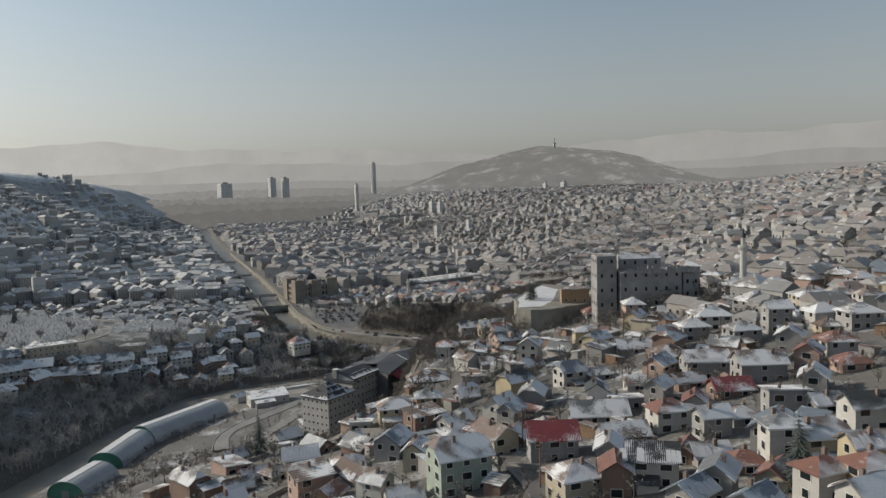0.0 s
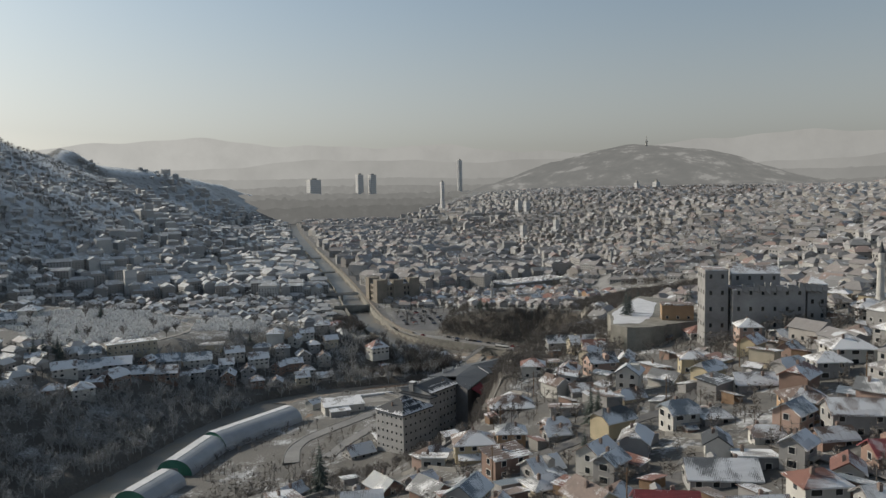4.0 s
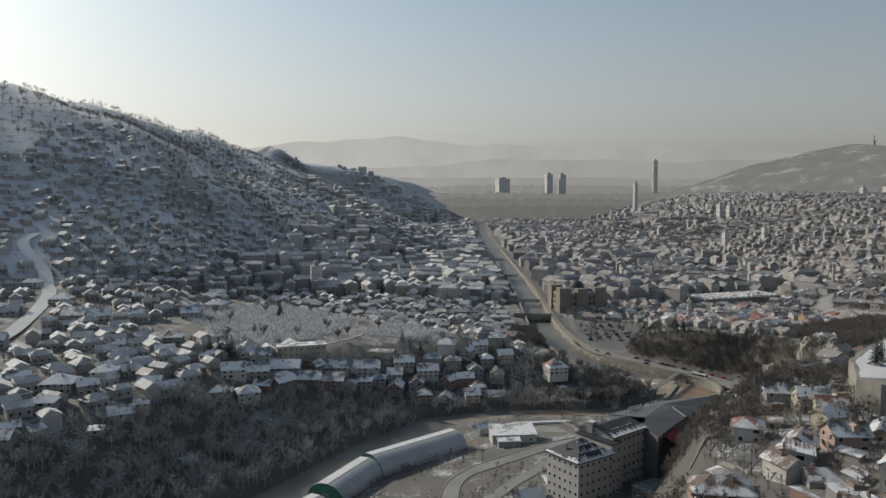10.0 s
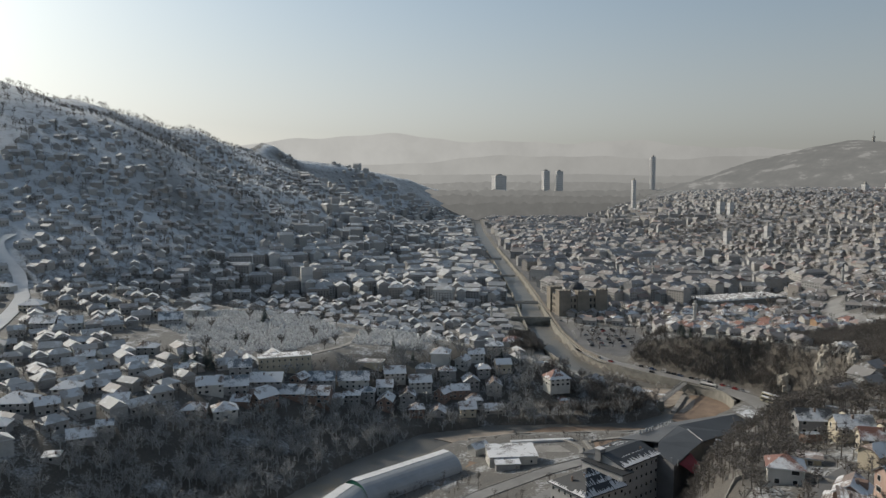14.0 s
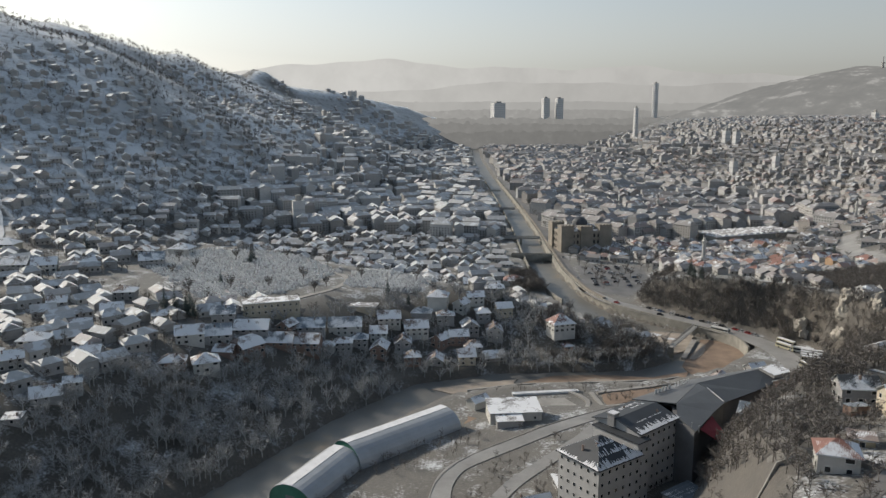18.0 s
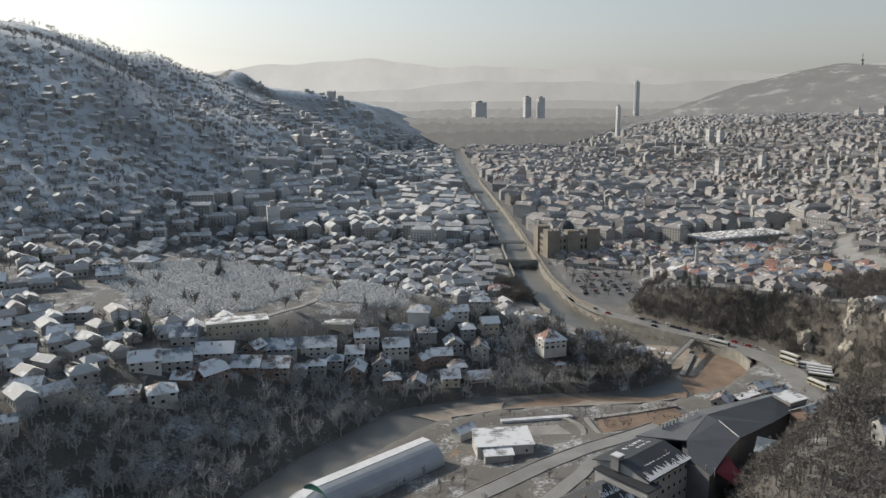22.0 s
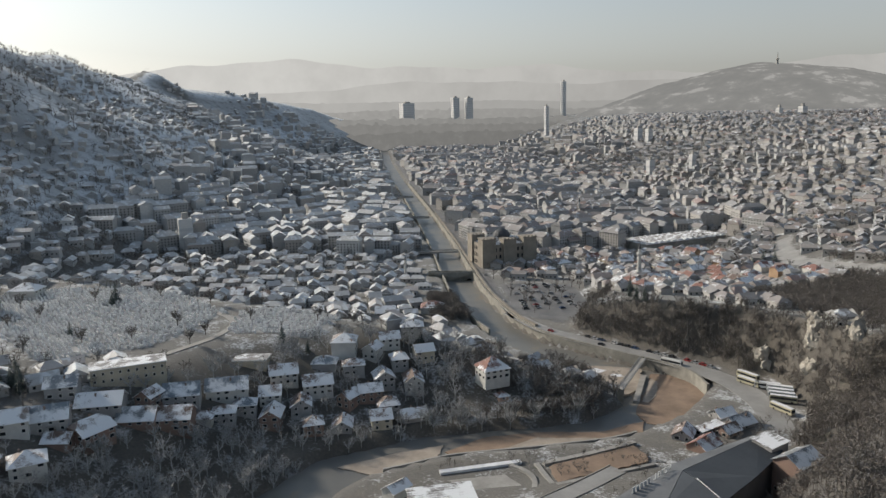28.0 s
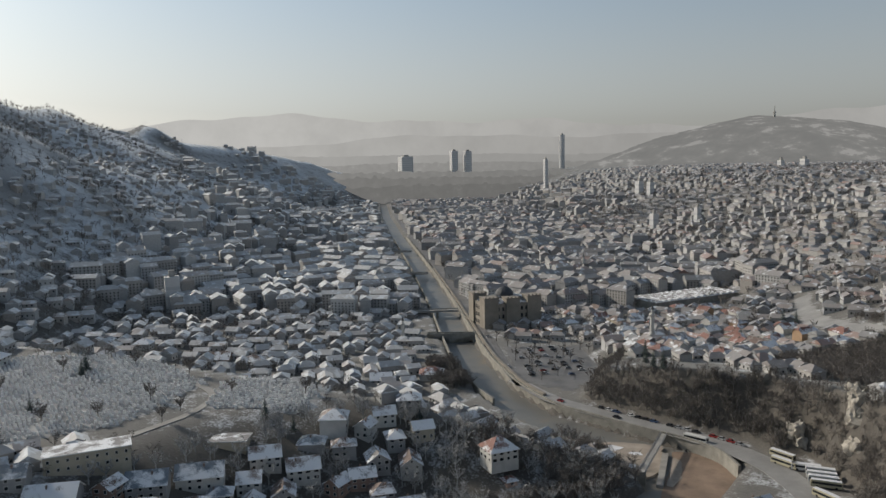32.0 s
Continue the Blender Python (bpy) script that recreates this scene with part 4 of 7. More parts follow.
house(-85, 448, 177, 14.2, 11.4, 1, "hip", GREY, BROWN, detail=1)
house(-196, 112, 10, 15.6, 12.5, 2, "hip", GREY, FULL, detail=1)
house(-181, 111, 35, 9.8, 7.9, 2, "gable", GREY, SNOWED, detail=1)
house(-158, 130, 15, 11.3, 9.0, 1, "gable", GREY, SNOWED, detail=1)
house(-155, 93, 30, 11.0, 8.8, 1, "gable", GREY, SNOWED, detail=1)
house(-149, 102, 25, 6.5, 5.2, 2, "gable", WHITE, BLUE, detail=1)
house(-157, 75, 15, 6.0, 4.8, 1, "shed", GREY, FULL, detail=1)
house(-185, 81, 15, 10.9, 8.7, 2, "hip", GREY, SNOWED, detail=1)
house(-184, 47, 10, 13.1, 8.7, 1, "gable", GREY, SNOWED, detail=1)
house(-185, 135, 10, 12.3, 9.8, 2, "hip", WHITE, FULL, detail=1)
house(-178, 191, 25, 10.9, 8.7, 2, "gable", WHITE, SNOWED, detail=1)
house(-210, 195, 25, 9.2, 7.4, 2, "gable", GREY, SNOWED, detail=1)
house(-185, 57, 35, 7.4, 5.9, 1, "gable", BRICK, BROWN, detail=1)
house(-176, 60, 65, 6.6, 5.3, 1, "gable", GREY, BLUE, detail=1)
house(-320, 319, 5, 15.6, 12.5, 2, "hip", CREAM, FULL, detail=1)
house(-226, 333, 5, 14.0, 11.2, 2, "hip", WHITE, BROWN, detail=1)
house(-387, 385, 5, 14.7, 11.8, 2, "hip", WHITE, FULL, detail=1)
house(-245, 286, 45, 11.5, 9.2, 2, "gable", GREY, SNOWED, detail=1)
house(-263, 271, 25, 14.4, 11.6, 2, "gable", WHITE, SNOWED, detail=1)
house(-279, 268, 10, 15.6, 12.5, 2, "gable", GREY, SHEET, detail=1)
house(-189, 227, 10, 12.1, 9.7, 2, "hip", GREY, BROWN, detail=1)
house(-182, 168, 20, 9.9, 7.9, 1, "gable", GREY, SNOWED, detail=1)
house(-350, 281, 5, 15.6, 12.5, 2, "hip", WHITE, SNOWED, detail=1)
house(-239, 114, 15, 11.9, 9.5, 2, "hip", GREY, SNOWED, detail=1)
house(-219, 115, 25, 10.8, 8.6, 2, "gable", GREY, BROWN, detail=1)
house(-281, 184, 20, 13.4, 10.7, 2, "gable", GREY, SNOWED, detail=1)


# smaller houses in the gaps of the slope
rnd = random.Random(4)
count = 0
for i in range(6000):
    x, y = rnd.uniform(-20, 260), rnd.uniform(-250, 60)
    z, away = gz(x, y), math.hypot(x - 15, y + 250)
    if count > 100 or (x < 118 and y > -48) or z < 57 or not free(x, y, 4.3) or away < 75 or y > 20 + (x - 130) * 0.6 or away > 345 or (130 < x < 205 and -50 < y < 75):
        continue
    count += 1
    house(x, y, 25 + rnd.choice((0, 90)) + rnd.uniform(-14, 14), rnd.uniform(7, 9.5), rnd.uniform(5.5, 7), rnd.choice((1, 1, 2)), rnd.choice(("gable", "gable", "half", "hip", "shed")),
          rnd.choice((0, 1, 1, 2, 3, 3, 4, 6)), rnd.choice((0, 0, 7, 7, 1, 2, 2, 3, 4, 5)), detail=1 if away < 150 else 0)


# houses along the rim of the cliff and behind the river road, many under red tiles
rnd = random.Random(21)
count = 0
for i in range(2600):
    x, y = rnd.uniform(96, 345), rnd.uniform(345, 600)
    near_d, near_s, near_u = (float(v[0]) for v in nearest(np.array([x]), np.array([y]), RIVER))
    if count >= 58 or near_s < 0 or near_d < 62 or not free(x, y, 6.6) or float(slope(np.array([x]), np.array([y]))[0]) > 0.3 or (x < 165 and 385 < y < 500) or (x > 296 and y < 520) or (x > 226 and y < 356):
        continue
    count += 1
    house(x, y, 20 + rnd.choice((0, 90)) + rnd.uniform(-12, 12), rnd.uniform(10, 14), rnd.uniform(8, 10), rnd.choice((1, 2, 2)), rnd.choice(("hip", "hip", "gable", "half")),
          rnd.choice((WHITE, WHITE, CREAM, GREY, OCHRE)), rnd.choice((RED, RED, RED, BROWN, SNOWED, SHEET)), detail=0)
count = 0
for i in range(1500):
    x, y = rnd.uniform(-45, 32), rnd.uniform(214, 300)
    if count >= 22 or not free(x, y, 5.2) or not -30 < y - 238 - 0.75 * x < 34 or (x > 24 and y < 262):
        continue
    count += 1
    house(x, y, 8 + rnd.choice((0, 0, 90)) + rnd.uniform(-10, 10), rnd.uniform(9, 12.5), rnd.uniform(7.5, 9.5), rnd.choice((1, 2, 2)), rnd.choice(("hip", "gable", "gable")),
          rnd.choice((WHITE, WHITE, GREY, CREAM, BRICK)), rnd.choice((SNOWED, BLUE, SHEET, FULL, SNOWED, BROWN)), detail=1)
rnd = random.Random(8)


# sheds, walls, lanes and poles between the houses
def shed(x, y, rot, l, w):
    e = new("garden_shed")
    e.matrix_basis = pose(x, y, gz(x, y) - 0.4, 0, 0, rot)
    k = random.Random(int(x * 5 + y * 3))
    r = k.choice((SNOWED, FULL, SHEET, BROWN, BLUE, RED))
    tagged(e, "low %s lean-to shed, %s" % (k.choice(("timber", "block-built")), ROOFNAME[r]), "shed", "garden sheds")
    part("wall", wall_mesh("shed", l, w, 2.6, 0.7, 3.0), k.choice((M_TIMBER, M_CONC, M_WALLS[GREY], M_WALLS[BRICK])), e)
    part("roof", roof_mesh("shed", l, w, 2.6, 0.7, 0.35, 0.15), M_ROOFS[r], e)
    taken(x, y, max(l, w) * 0.5)


count = 0
for i in range(5000):
    x, y = rnd.uniform(-30, 220), rnd.uniform(-240, 50)
    if count >= 110 or (x < 118 and y > -48) or gz(x, y) < 54 or math.hypot(x - 15, y + 250) < 70 or not free(x, y, 2.2):
        continue
    count += 1
    shed(x, y, 25 + rnd.choice((0, 90, 180, 270)) + rnd.uniform(-20, 20), rnd.uniform(3, 6.5), rnd.uniform(2.5, 4))


def garden_wall(x, y, rot, l):
    c, s = math.cos(radians(rot)) * l / 2, math.sin(radians(rot)) * l / 2
    bm = bmesh.new()
    n = 4
    ring = []
    for k in range(n + 1):
        f = k / n * 2 - 1
        px, py = x + c * f, y + s * f
        z = gz(px, py)
        nx, ny = -s / l * 0.3, c / l * 0.3
        ring.append([bm.verts.new(q_) for q_ in ((px + nx, py + ny, z - 0.8), (px + nx, py + ny, z + 1.1), (px - nx, py - ny, z + 1.1), (px - nx, py - ny, z - 0.8))])
    for a, b in zip(ring, ring[1:]):
        for j in range(4):
            bm.faces.new((a[j], a[(j + 1) % 4], b[(j + 1) % 4], b[j]))
    bm.faces.new(ring[0])
    bm.faces.new(ring[-1][::-1])
    tagged(part("garden_wall", bm, M_CONC), "grey concrete garden wall with weather stains", "wall", "garden walls")


count = 0
for i in range(900):
    x, y = rnd.uniform(-20, 220), rnd.uniform(-240, 50)
    if count >= 80 or gz(x, y) < 54 or not free(x, y, 1.0):
        continue
    count += 1
    garden_wall(x, y, 25 + rnd.choice((0, 90)) + rnd.uniform(-12, 12), rnd.uniform(6, 14))
for pts, w in (([(20, -250), (60, -205), (66, -160), (58, -120), (72, -75), (90, -40)], 4.0), ([(66, -160), (110, -150), (150, -125), (190, -120), (260, -110)], 4.0),
               ([(58, -120), (110, -108), (145, -75), (150, -58)], 3.5), ([(90, -40), (118, -8), (136, -2)], 3.5), ([(110, -150), (118, -200), (150, -230)], 3.5)):
    ribbon("lane", pts, w, M_ASPH, label="narrow asphalt lane between hillside houses", category="road", step=4)


def utility_pole(x, y, h=9.0):
    e = new("utility_pole")
    e.matrix_basis = pose(x, y, gz(x, y), 0, 0, 30)
    tagged(e, "tall wooden utility pole with a crossarm", "pole", "utility poles")
    part("shaft", stacked([(0.16, -0.8), (0.11, h)], 8), M_TIMBER, e)
    bm = bmesh.new()
    box(bm, -0.9, -0.06, h - 0.9, 0.9, 0.06, h - 0.76)
    part("crossarm", bm, M_TIMBER, e)
    for sx in (-0.75, 0, 0.75):
        part("insulator", stacked([(0.05, h - 0.76), (0.07, h - 0.6), (0.03, h - 0.55)], 8), M_FRAME, e, m=pose(sx, 0, 0))


for x, y in ((62, -196), (70, -168), (55, -128), (66, -92), (88, -50), (112, -150), (150, -128), (108, -106), (190, -118), (40, -215), (120, -195), (145, -80)):
    utility_pole(x, y)


# ---------- riverside halls ----------
def vault_hall(x0, y0, x1, y1, w, h, green=True):
    """A vaulted sheet hall with its ridge from one end to the other."""
    length, ang = math.hypot(x1 - x0, y1 - y0), math.degrees(math.atan2(y1 - y0, x1 - x0))
    e = new("vault_hall")
    e.matrix_basis = pose((x0 + x1) / 2, (y0 + y1) / 2, min(gz(x0, y0), gz(x1, y1)) - 0.2, 0, 0, ang)
    tagged(e, "long vaulted sheet-clad hall with %s end walls beside the river" % ("green" if green else "grey"), "hall", "riverside halls")
    prof = [(math.cos(math.pi * k / 16) * w / 2, math.sin(math.pi * k / 16) ** 0.8 * h) for k in range(17)]
    n = int(length / 5)
    bm = bmesh.new()
    rows = [[bm.verts.new((-length / 2 + length * i / n, y, z)) for y, z in prof] for i in range(n + 1)]
    inner = [[bm.verts.new((-length / 2 + length * i / n, y * 0.98, z * 0.98)) for y, z in prof] for i in (0, n)]
    for a, b in zip(rows, rows[1:]):
        for j in range(16):
            bm.faces.new((a[j], a[j + 1], b[j + 1], b[j]))
    for j in range(16):
        bm.faces.new((inner[0][j], inner[0][j + 1], rows[0][j + 1], rows[0][j]))
        bm.faces.new((rows[n][j], rows[n][j + 1], inner[1][j + 1], inner[1][j]))
    part("shell", bm, M_HALL, e)
    for i in range(1, n):
        bm = bmesh.new()
        for sx in (-0.08, 0.08):
            for y, z in prof:
                bm.verts.new((-length / 2 + length * i / n + sx, y * 1.006, z * 1.008 + 0.03))
        bm.verts.ensure_lookup_table()
        for j in range(16):
            bm.faces.new((bm.verts[j], bm.verts[j + 1], bm.verts[j + 18], bm.verts[j + 17]))
        part("seam", bm, M_HALL, e)
    bm = bmesh.new()
    slab(bm, [(-length / 2, -1.0, h + 0.12), (length / 2, -1.0, h + 0.12), (length / 2, 3.6, h - 0.1), (-length / 2, 3.6, h - 0.1)], 0.2)
    part("ridge_cap", bm, M_SNOW, e, "pale cap along the ridge")
    for s in (-1, 1):
        bm = bmesh.new()
        f = [bm.verts.new((s * (length / 2 - 0.3), y * 0.985, z * 0.985)) for y, z in prof]
        g = [bm.verts.new((s * (length / 2 - 0.55), y * 0.985, z * 0.985)) for y, z in prof]
        bm.faces.new(f if s < 0 else f[::-1])
        bm.faces.new(g[::-1] if s < 0 else g)
        for j in range(16):
            bm.faces.new((f[j], f[j + 1], g[j + 1], g[j]))
        wall = part("end_wall", bm, M_GREENSHEET if green else M_CONC, e)
        bm = bmesh.new()
        box(bm, -0.1, -1.8, 0.0, 0.1, 1.8, 3.4)
        part("gate", bm, M_STEEL, wall, m=pose(s * (length / 2 - 0.25), 0, 0))


M_HALL = simple("hall_membrane", (0.40, 0.42, 0.44), 0.35, 0.2, 0.35)
M_GREENSHEET = simple("green_sheet", (0.06, 0.22, 0.16), 0.5, 0.3, 0.6)
vault_hall(-36.1, 94.7, 0.7, 133.2, 19, 8.5)
vault_hall(-49.5, 61.1, -37.4, 93.5, 18, 7.5)
vault_hall(-60.6, 27.5, -49.7, 49.8, 18, 7.5)


def block(name, x, y, rot, l, w, z0, z1, wall, roof=None, kind="flat", rise=3.0, label="", category="building", cols=0, rows=0, over=0.5, win="a", sill0=1.6, sides=(0, 1, 2, 3)):
    """A larger building: wall, roof and rows of windows, each of its own."""
    e = new(name)
    e.matrix_basis = pose(x, y, z0, 0, 0, rot)
    tagged(e, label, category)
    h = z1 - z0
    part("wall", wall_mesh(kind, l, w, h, rise), wall, e)
    part("roof", roof_mesh(kind, l, w, h, rise, over), roof, e)
    for si, (sx, sy, sr, length) in enumerate([(0, -w / 2, 0, l), (l / 2, 0, 90, w), (0, w / 2, 180, l), (-l / 2, 0, 270, w)]):
        if not cols or si not in sides:
            continue
        n = max(1, round(length / cols))
        for r in range(rows):
            for c in range(n):
                u = (c + 0.5) / n * length - length / 2
                ca, sa = math.cos(radians(sr)), math.sin(radians(sr))
                wo = part("window", WIN[win][0], None, e, m=pose(sx + ca * u, sy + sa * u, sill0 + r * (h - 1.0) / rows, 0, 0, sr))
                part("pane", WIN[win][1], None, wo)
    return e


# warehouse and basins by the river
block("warehouse", 30, 138.5, 9, 22.5, 13.5, gz(30, 138), gz(30, 138) + 5, M_WALLS[WHITE], M_ROOFS[FULL], "shed", 1.5, "white flat warehouse with a snow-covered lean-to roof", cols=6, rows=1)
block("lean_to", 28, 128.5, 9, 11, 6, gz(28, 128), gz(28, 128) + 3.2, M_WALLS[GREY], M_ROOFS[FULL], "shed", 0.8, "low grey lean-to shed with snow on its roof", "shed")
block("shed", 14, 154, 45, 9, 6, gz(14, 154), gz(14, 154) + 4, M_WALLS[WHITE], M_ROOFS[FULL], "gable", 1.8, "small white annex behind the vaulted hall", "shed")


def wall_line(name, pts, width, top, material, label, category="wall", drop=4.0):
    """A masonry wall along a line of points, with its crown at the height top."""
    c = resample(pts, 4.0)
    t = np.gradient(c[:, :2], axis=0)
    t /= np.hypot(t[:, 0], t[:, 1])[:, None] + 1e-9
    vs, fs = [], []
    for i in range(len(c)):
        nx, ny = t[i, 1] * width / 2, -t[i, 0] * width / 2
        for sx, z in ((1, top), (-1, top), (-1, top - drop), (1, top - drop)):
            vs.append((c[i, 0] + nx * sx, c[i, 1] + ny * sx, z))
    for i in range(len(c) - 1):
        for j in range(4):
            a, b = i * 4, i * 4 + 4
            fs.append((a + j, a + (j + 1) % 4, b + (j + 1) % 4, b + j))
    n = len(c) * 4
    fs += [(0, 1, 2, 3), (n - 1, n - 2, n - 3, n - 4)]
    return tagged(new(name, mesh_of(name, vs, fs, material)), label, category, kind="structure")


wall_line("basin_wall", [(30.3, 170.0), (62.6, 176.3)], 2.6, 5.0, M_SNOW, "low white-topped basin wall by the river")
wall_line("basin_wall", [(58.0, 173.8), (65.1, 168.6), (66.7, 159.2), (62.8, 150.4)], 2.0, 5.0, M_CONC, "curved concrete basin wall")
wall_line("basin_wall", [(71.3, 173.5), (92, 180.5), (112.0, 189.1)], 2.4, 5.2, M_CONC, "long concrete wall of the river basin")
wall_line("basin_wall", [(73, 156.6), (93, 162.5), (114, 169.5)], 1.6, 5.0, M_CONC, "concrete wall between the basin and the lane")
wall_line("basin_wall", [(68.4, 174.4), (71.7, 156.7)], 2.0, 4.8, M_CONC, "short concrete cross wall of the basin")
M_CLAY = simple("wet_clay", (0.265, 0.19, 0.138), 0.8, 0.35, 0.4)
M_GRAVEL = simple("river_gravel", (0.36, 0.31, 0.26), 0.9, 0.35, 0.5)


def plate(name, pts, z, material, label, category, thick=0.4, kind="structure"):
    """A level patch with an uneven edge round the corners given."""
    bm = bmesh.new()
    rng = random.Random(len(pts) + int(pts[0][0]))
    out = []
    for (ax, ay), (bx, by) in zip(pts, pts[1:] + pts[:1]):
        n = max(1, int(math.hypot(bx - ax, by - ay) / 3))
        for k in range(n):
            out.append((ax + (bx - ax) * k / n + rng.uniform(-0.5, 0.5), ay + (by - ay) * k / n + rng.uniform(-0.5, 0.5), z))
    if sum(a[0] * b[1] - b[0] * a[1] for a, b in zip(out, out[1:] + out[:1])) < 0:
        out.reverse()
    slab(bm, out, thick)
    ob = part(name, bm, material)
    return tagged(ob, label, category, kind=kind)


def draped(name, pts, material, label, category, lift=0.12, step=4.0, kind="structure", ragged=0.5):
    """A thin sheet that lies on the ground within the corners given."""
    P = np.array(pts)
    xs, ys = np.arange(P[:, 0].min(), P[:, 0].max() + step, step), np.arange(P[:, 1].min(), P[:, 1].max() + step, step)
    gx, gy = np.meshgrid(xs, ys)

    def inside(x, y):
        r = np.zeros(x.shape, bool)
        for (ax, ay), (bx, by) in zip(pts, pts[1:] + pts[:1]):
            r ^= ((ay > y) != (by > y)) & (x < (bx - ax) * (y - ay) / (by - ay + 1e-12) + ax)
        return r
    z = height(gx.ravel(), gy.ravel()).reshape(gx.shape) + lift
    cx, cy = gx[:-1, :-1] + step / 2, gy[:-1, :-1] + step / 2
    ok = inside(cx + ragged * wavy(cx, cy, 5, 1) * step, cy)
    i = np.arange(gx.size).reshape(gx.shape)
    f = np.stack([i[:-1, :-1], i[:-1, 1:], i[1:, 1:], i[1:, :-1]], -1)[ok]
    used, inv = np.unique(f, return_inverse=True)
    v = np.stack([gx.ravel(), gy.ravel(), z.ravel()], 1)[used]
    me = mesh_of(name, v.tolist(), inv.reshape(-1, 4).tolist(), material)
    for pl in me.polygons:
        pl.use_smooth = True
    return tagged(new(name, me), label, category, kind=kind)


plate("yard_pad", [(43, 153), (62, 150), (60, 158), (55, 166), (33, 163)], 4.75, M_CONC, "pale concrete yard slab with a skin of snow", "yard")
plate("clay_yard", [(8, 127), (17, 125), (19, 137), (10, 141)], 4.7, M_CLAY, "trampled orange clay beside the warehouse", "yard")
plate("clay_basin", [(72.6, 171.4), (111.0, 186.6), (113.2, 177.0), (112.0, 171.5), (73.8, 158.8)], 4.75, M_CLAY, "drained basin floor of wet orange clay", "basin")
plate("sand_bar", [(34.3, 200.4), (52.9, 213.9), (78.5, 216.6), (103.6, 214.3), (127.4, 224.7), (122.3, 208.4), (90.4, 201.0), (60.1, 193.9), (40.9, 191.9)], -1.6, M_CLAY, "orange sand bar at the water's edge", "sand bar", 1.0)
plate("gravel_bar", [(53.5, 198.5), (74.9, 210.7), (102.0, 208.3), (109.5, 202.1), (84.4, 197.8), (59.8, 194.6)], -1.5, M_GRAVEL, "pale gravel spit on the sand bar", "gravel bar", 1.0)
plate("gravel_bar", [(-11.3, 189.8), (12.1, 200.9), (33.0, 206.9), (31.5, 198.7), (27.2, 191.8), (7.4, 180.7)], -1.6, M_GRAVEL, "grey gravel bar in the river", "gravel bar", 1.0)
plate("gravel_bar", [(103, 307), (115, 301), (130, 299), (147, 292), (136, 262), (126, 254), (117, 267), (112, 288)], -1.0, M_GRAVEL, "pale gravel beach inside the river bend", "gravel bar", 1.4)
for sx, sy, sw in ((122, 292, 4.5), (116, 284, 3.5), (131, 284, 3), (112, 298, 3.5), (124, 268, 3)):
    plate("beach_snow", [(sx + sw * math.cos(k * 0.785) * (1 + 0.3 * math.sin(k * 2.1 + sx)), sy + sw * 0.8 * math.sin(k * 0.785) * (1 + 0.3 * math.cos(k * 1.7 + sy))) for k in range(8)], -0.92, M_SNOW, "thin patch of snow on the gravel beach", "snow", 0.07)
wall_line("weir", [(145, 282), (130, 246)], 3.0, -0.6, M_CONC, "low concrete weir sill across the river bend", "weir", drop=3)
plate("sand_bar", [(150, 286), (159, 284), (167, 272), (170, 258), (163, 243), (154, 230), (140, 216), (128, 222), (126, 234), (133, 249), (141, 265)], -1.75, M_CLAY, "orange sand bar below the weir", "sand bar", 1.0)
plate("gravel_bar", [(147.5, 279), (150, 274), (143, 255), (136, 246), (134, 248), (141, 264)], -1.6, M_GRAVEL, "pale gravel apron below the weir", "gravel bar", 1.0)
draped("yard_snow", [(66, 268), (80, 290), (96, 298), (108, 290), (100, 276), (84, 267)], M_SNOW, "trodden snow on the point between the river arms", "snow", step=3)
OUTER_LANE = [(3.5, 52), (3.2, 71.7), (7.5, 86), (27.1, 102.9), (45, 119.5), (63.8, 137.9), (80, 150), (98.9, 166.4)]
ribbon("lane", OUTER_LANE, 7.0, M_ROAD, label="dusty asphalt lane below the hotel", category="road", lift=0.3, step=3)
ribbon("lane", [(20, 52), (28.5, 69.7), (44.5, 91.3), (56, 108), (66, 128)], 5.5, M_ROAD, label="narrow asphalt drive up to the hotel", category="road", lift=0.3, step=3)
edge_line = resample(OUTER_LANE, 9.0)
for (ax, ay), (bx, by) in zip(edge_line, edge_line[1:]):
    ln = math.hypot(bx - ax, by - ay)
    nx, ny = -(by - ay) / ln * 4.2, (bx - ax) / ln * 4.2
    garden_wall((ax + bx) / 2 + nx, (ay + by) / 2 + ny, math.degrees(math.atan2(by - ay, bx - ax)), ln + 0.3)
for lx, ly in resample(OUTER_LANE, 4.0):
    taken(lx, ly, 3.2)
for lx, ly in resample([(28.5, 69.7), (44.5, 91.3), (56, 108), (66, 128)], 4.0):
    taken(lx, ly, 2.6)
M_PACKED = simple("packed_wet_snow", (0.64, 0.65, 0.66), 0.3, 0.15, 0.3)
SNOW_LANE = [(-268, 130), (-280, 176), (-295, 222), (-312, 262), (-334, 318), (-356, 362), (-378, 392), (-388, 408), (-400, 425), (-430, 446), (-453, 470), (-454, 498)]
ribbon("lane", SNOW_LANE, 11.0, M_PACKED, lift=0.5, label="snow-covered lane climbing the far slope", category="road", step=8)
for lx, ly in resample(SNOW_LANE, 8.0):
    taken(lx, ly, 9)
    taken(lx + 9, ly - 5, 7)
RIM_ROAD = [(352, 540), (332, 505), (313, 452), (309, 405), (317, 355), (330, 300)]
draped("road", [(px + 8, py + 1) for px, py in RIM_ROAD] + [(px - 8, py - 1) for px, py in RIM_ROAD[::-1]], M_ROAD, "wide pale road along the top of the cliff", "road", 0.25, 3.0)
for lx, ly in resample(RIM_ROAD, 8.0):
    taken(lx, ly, 9)
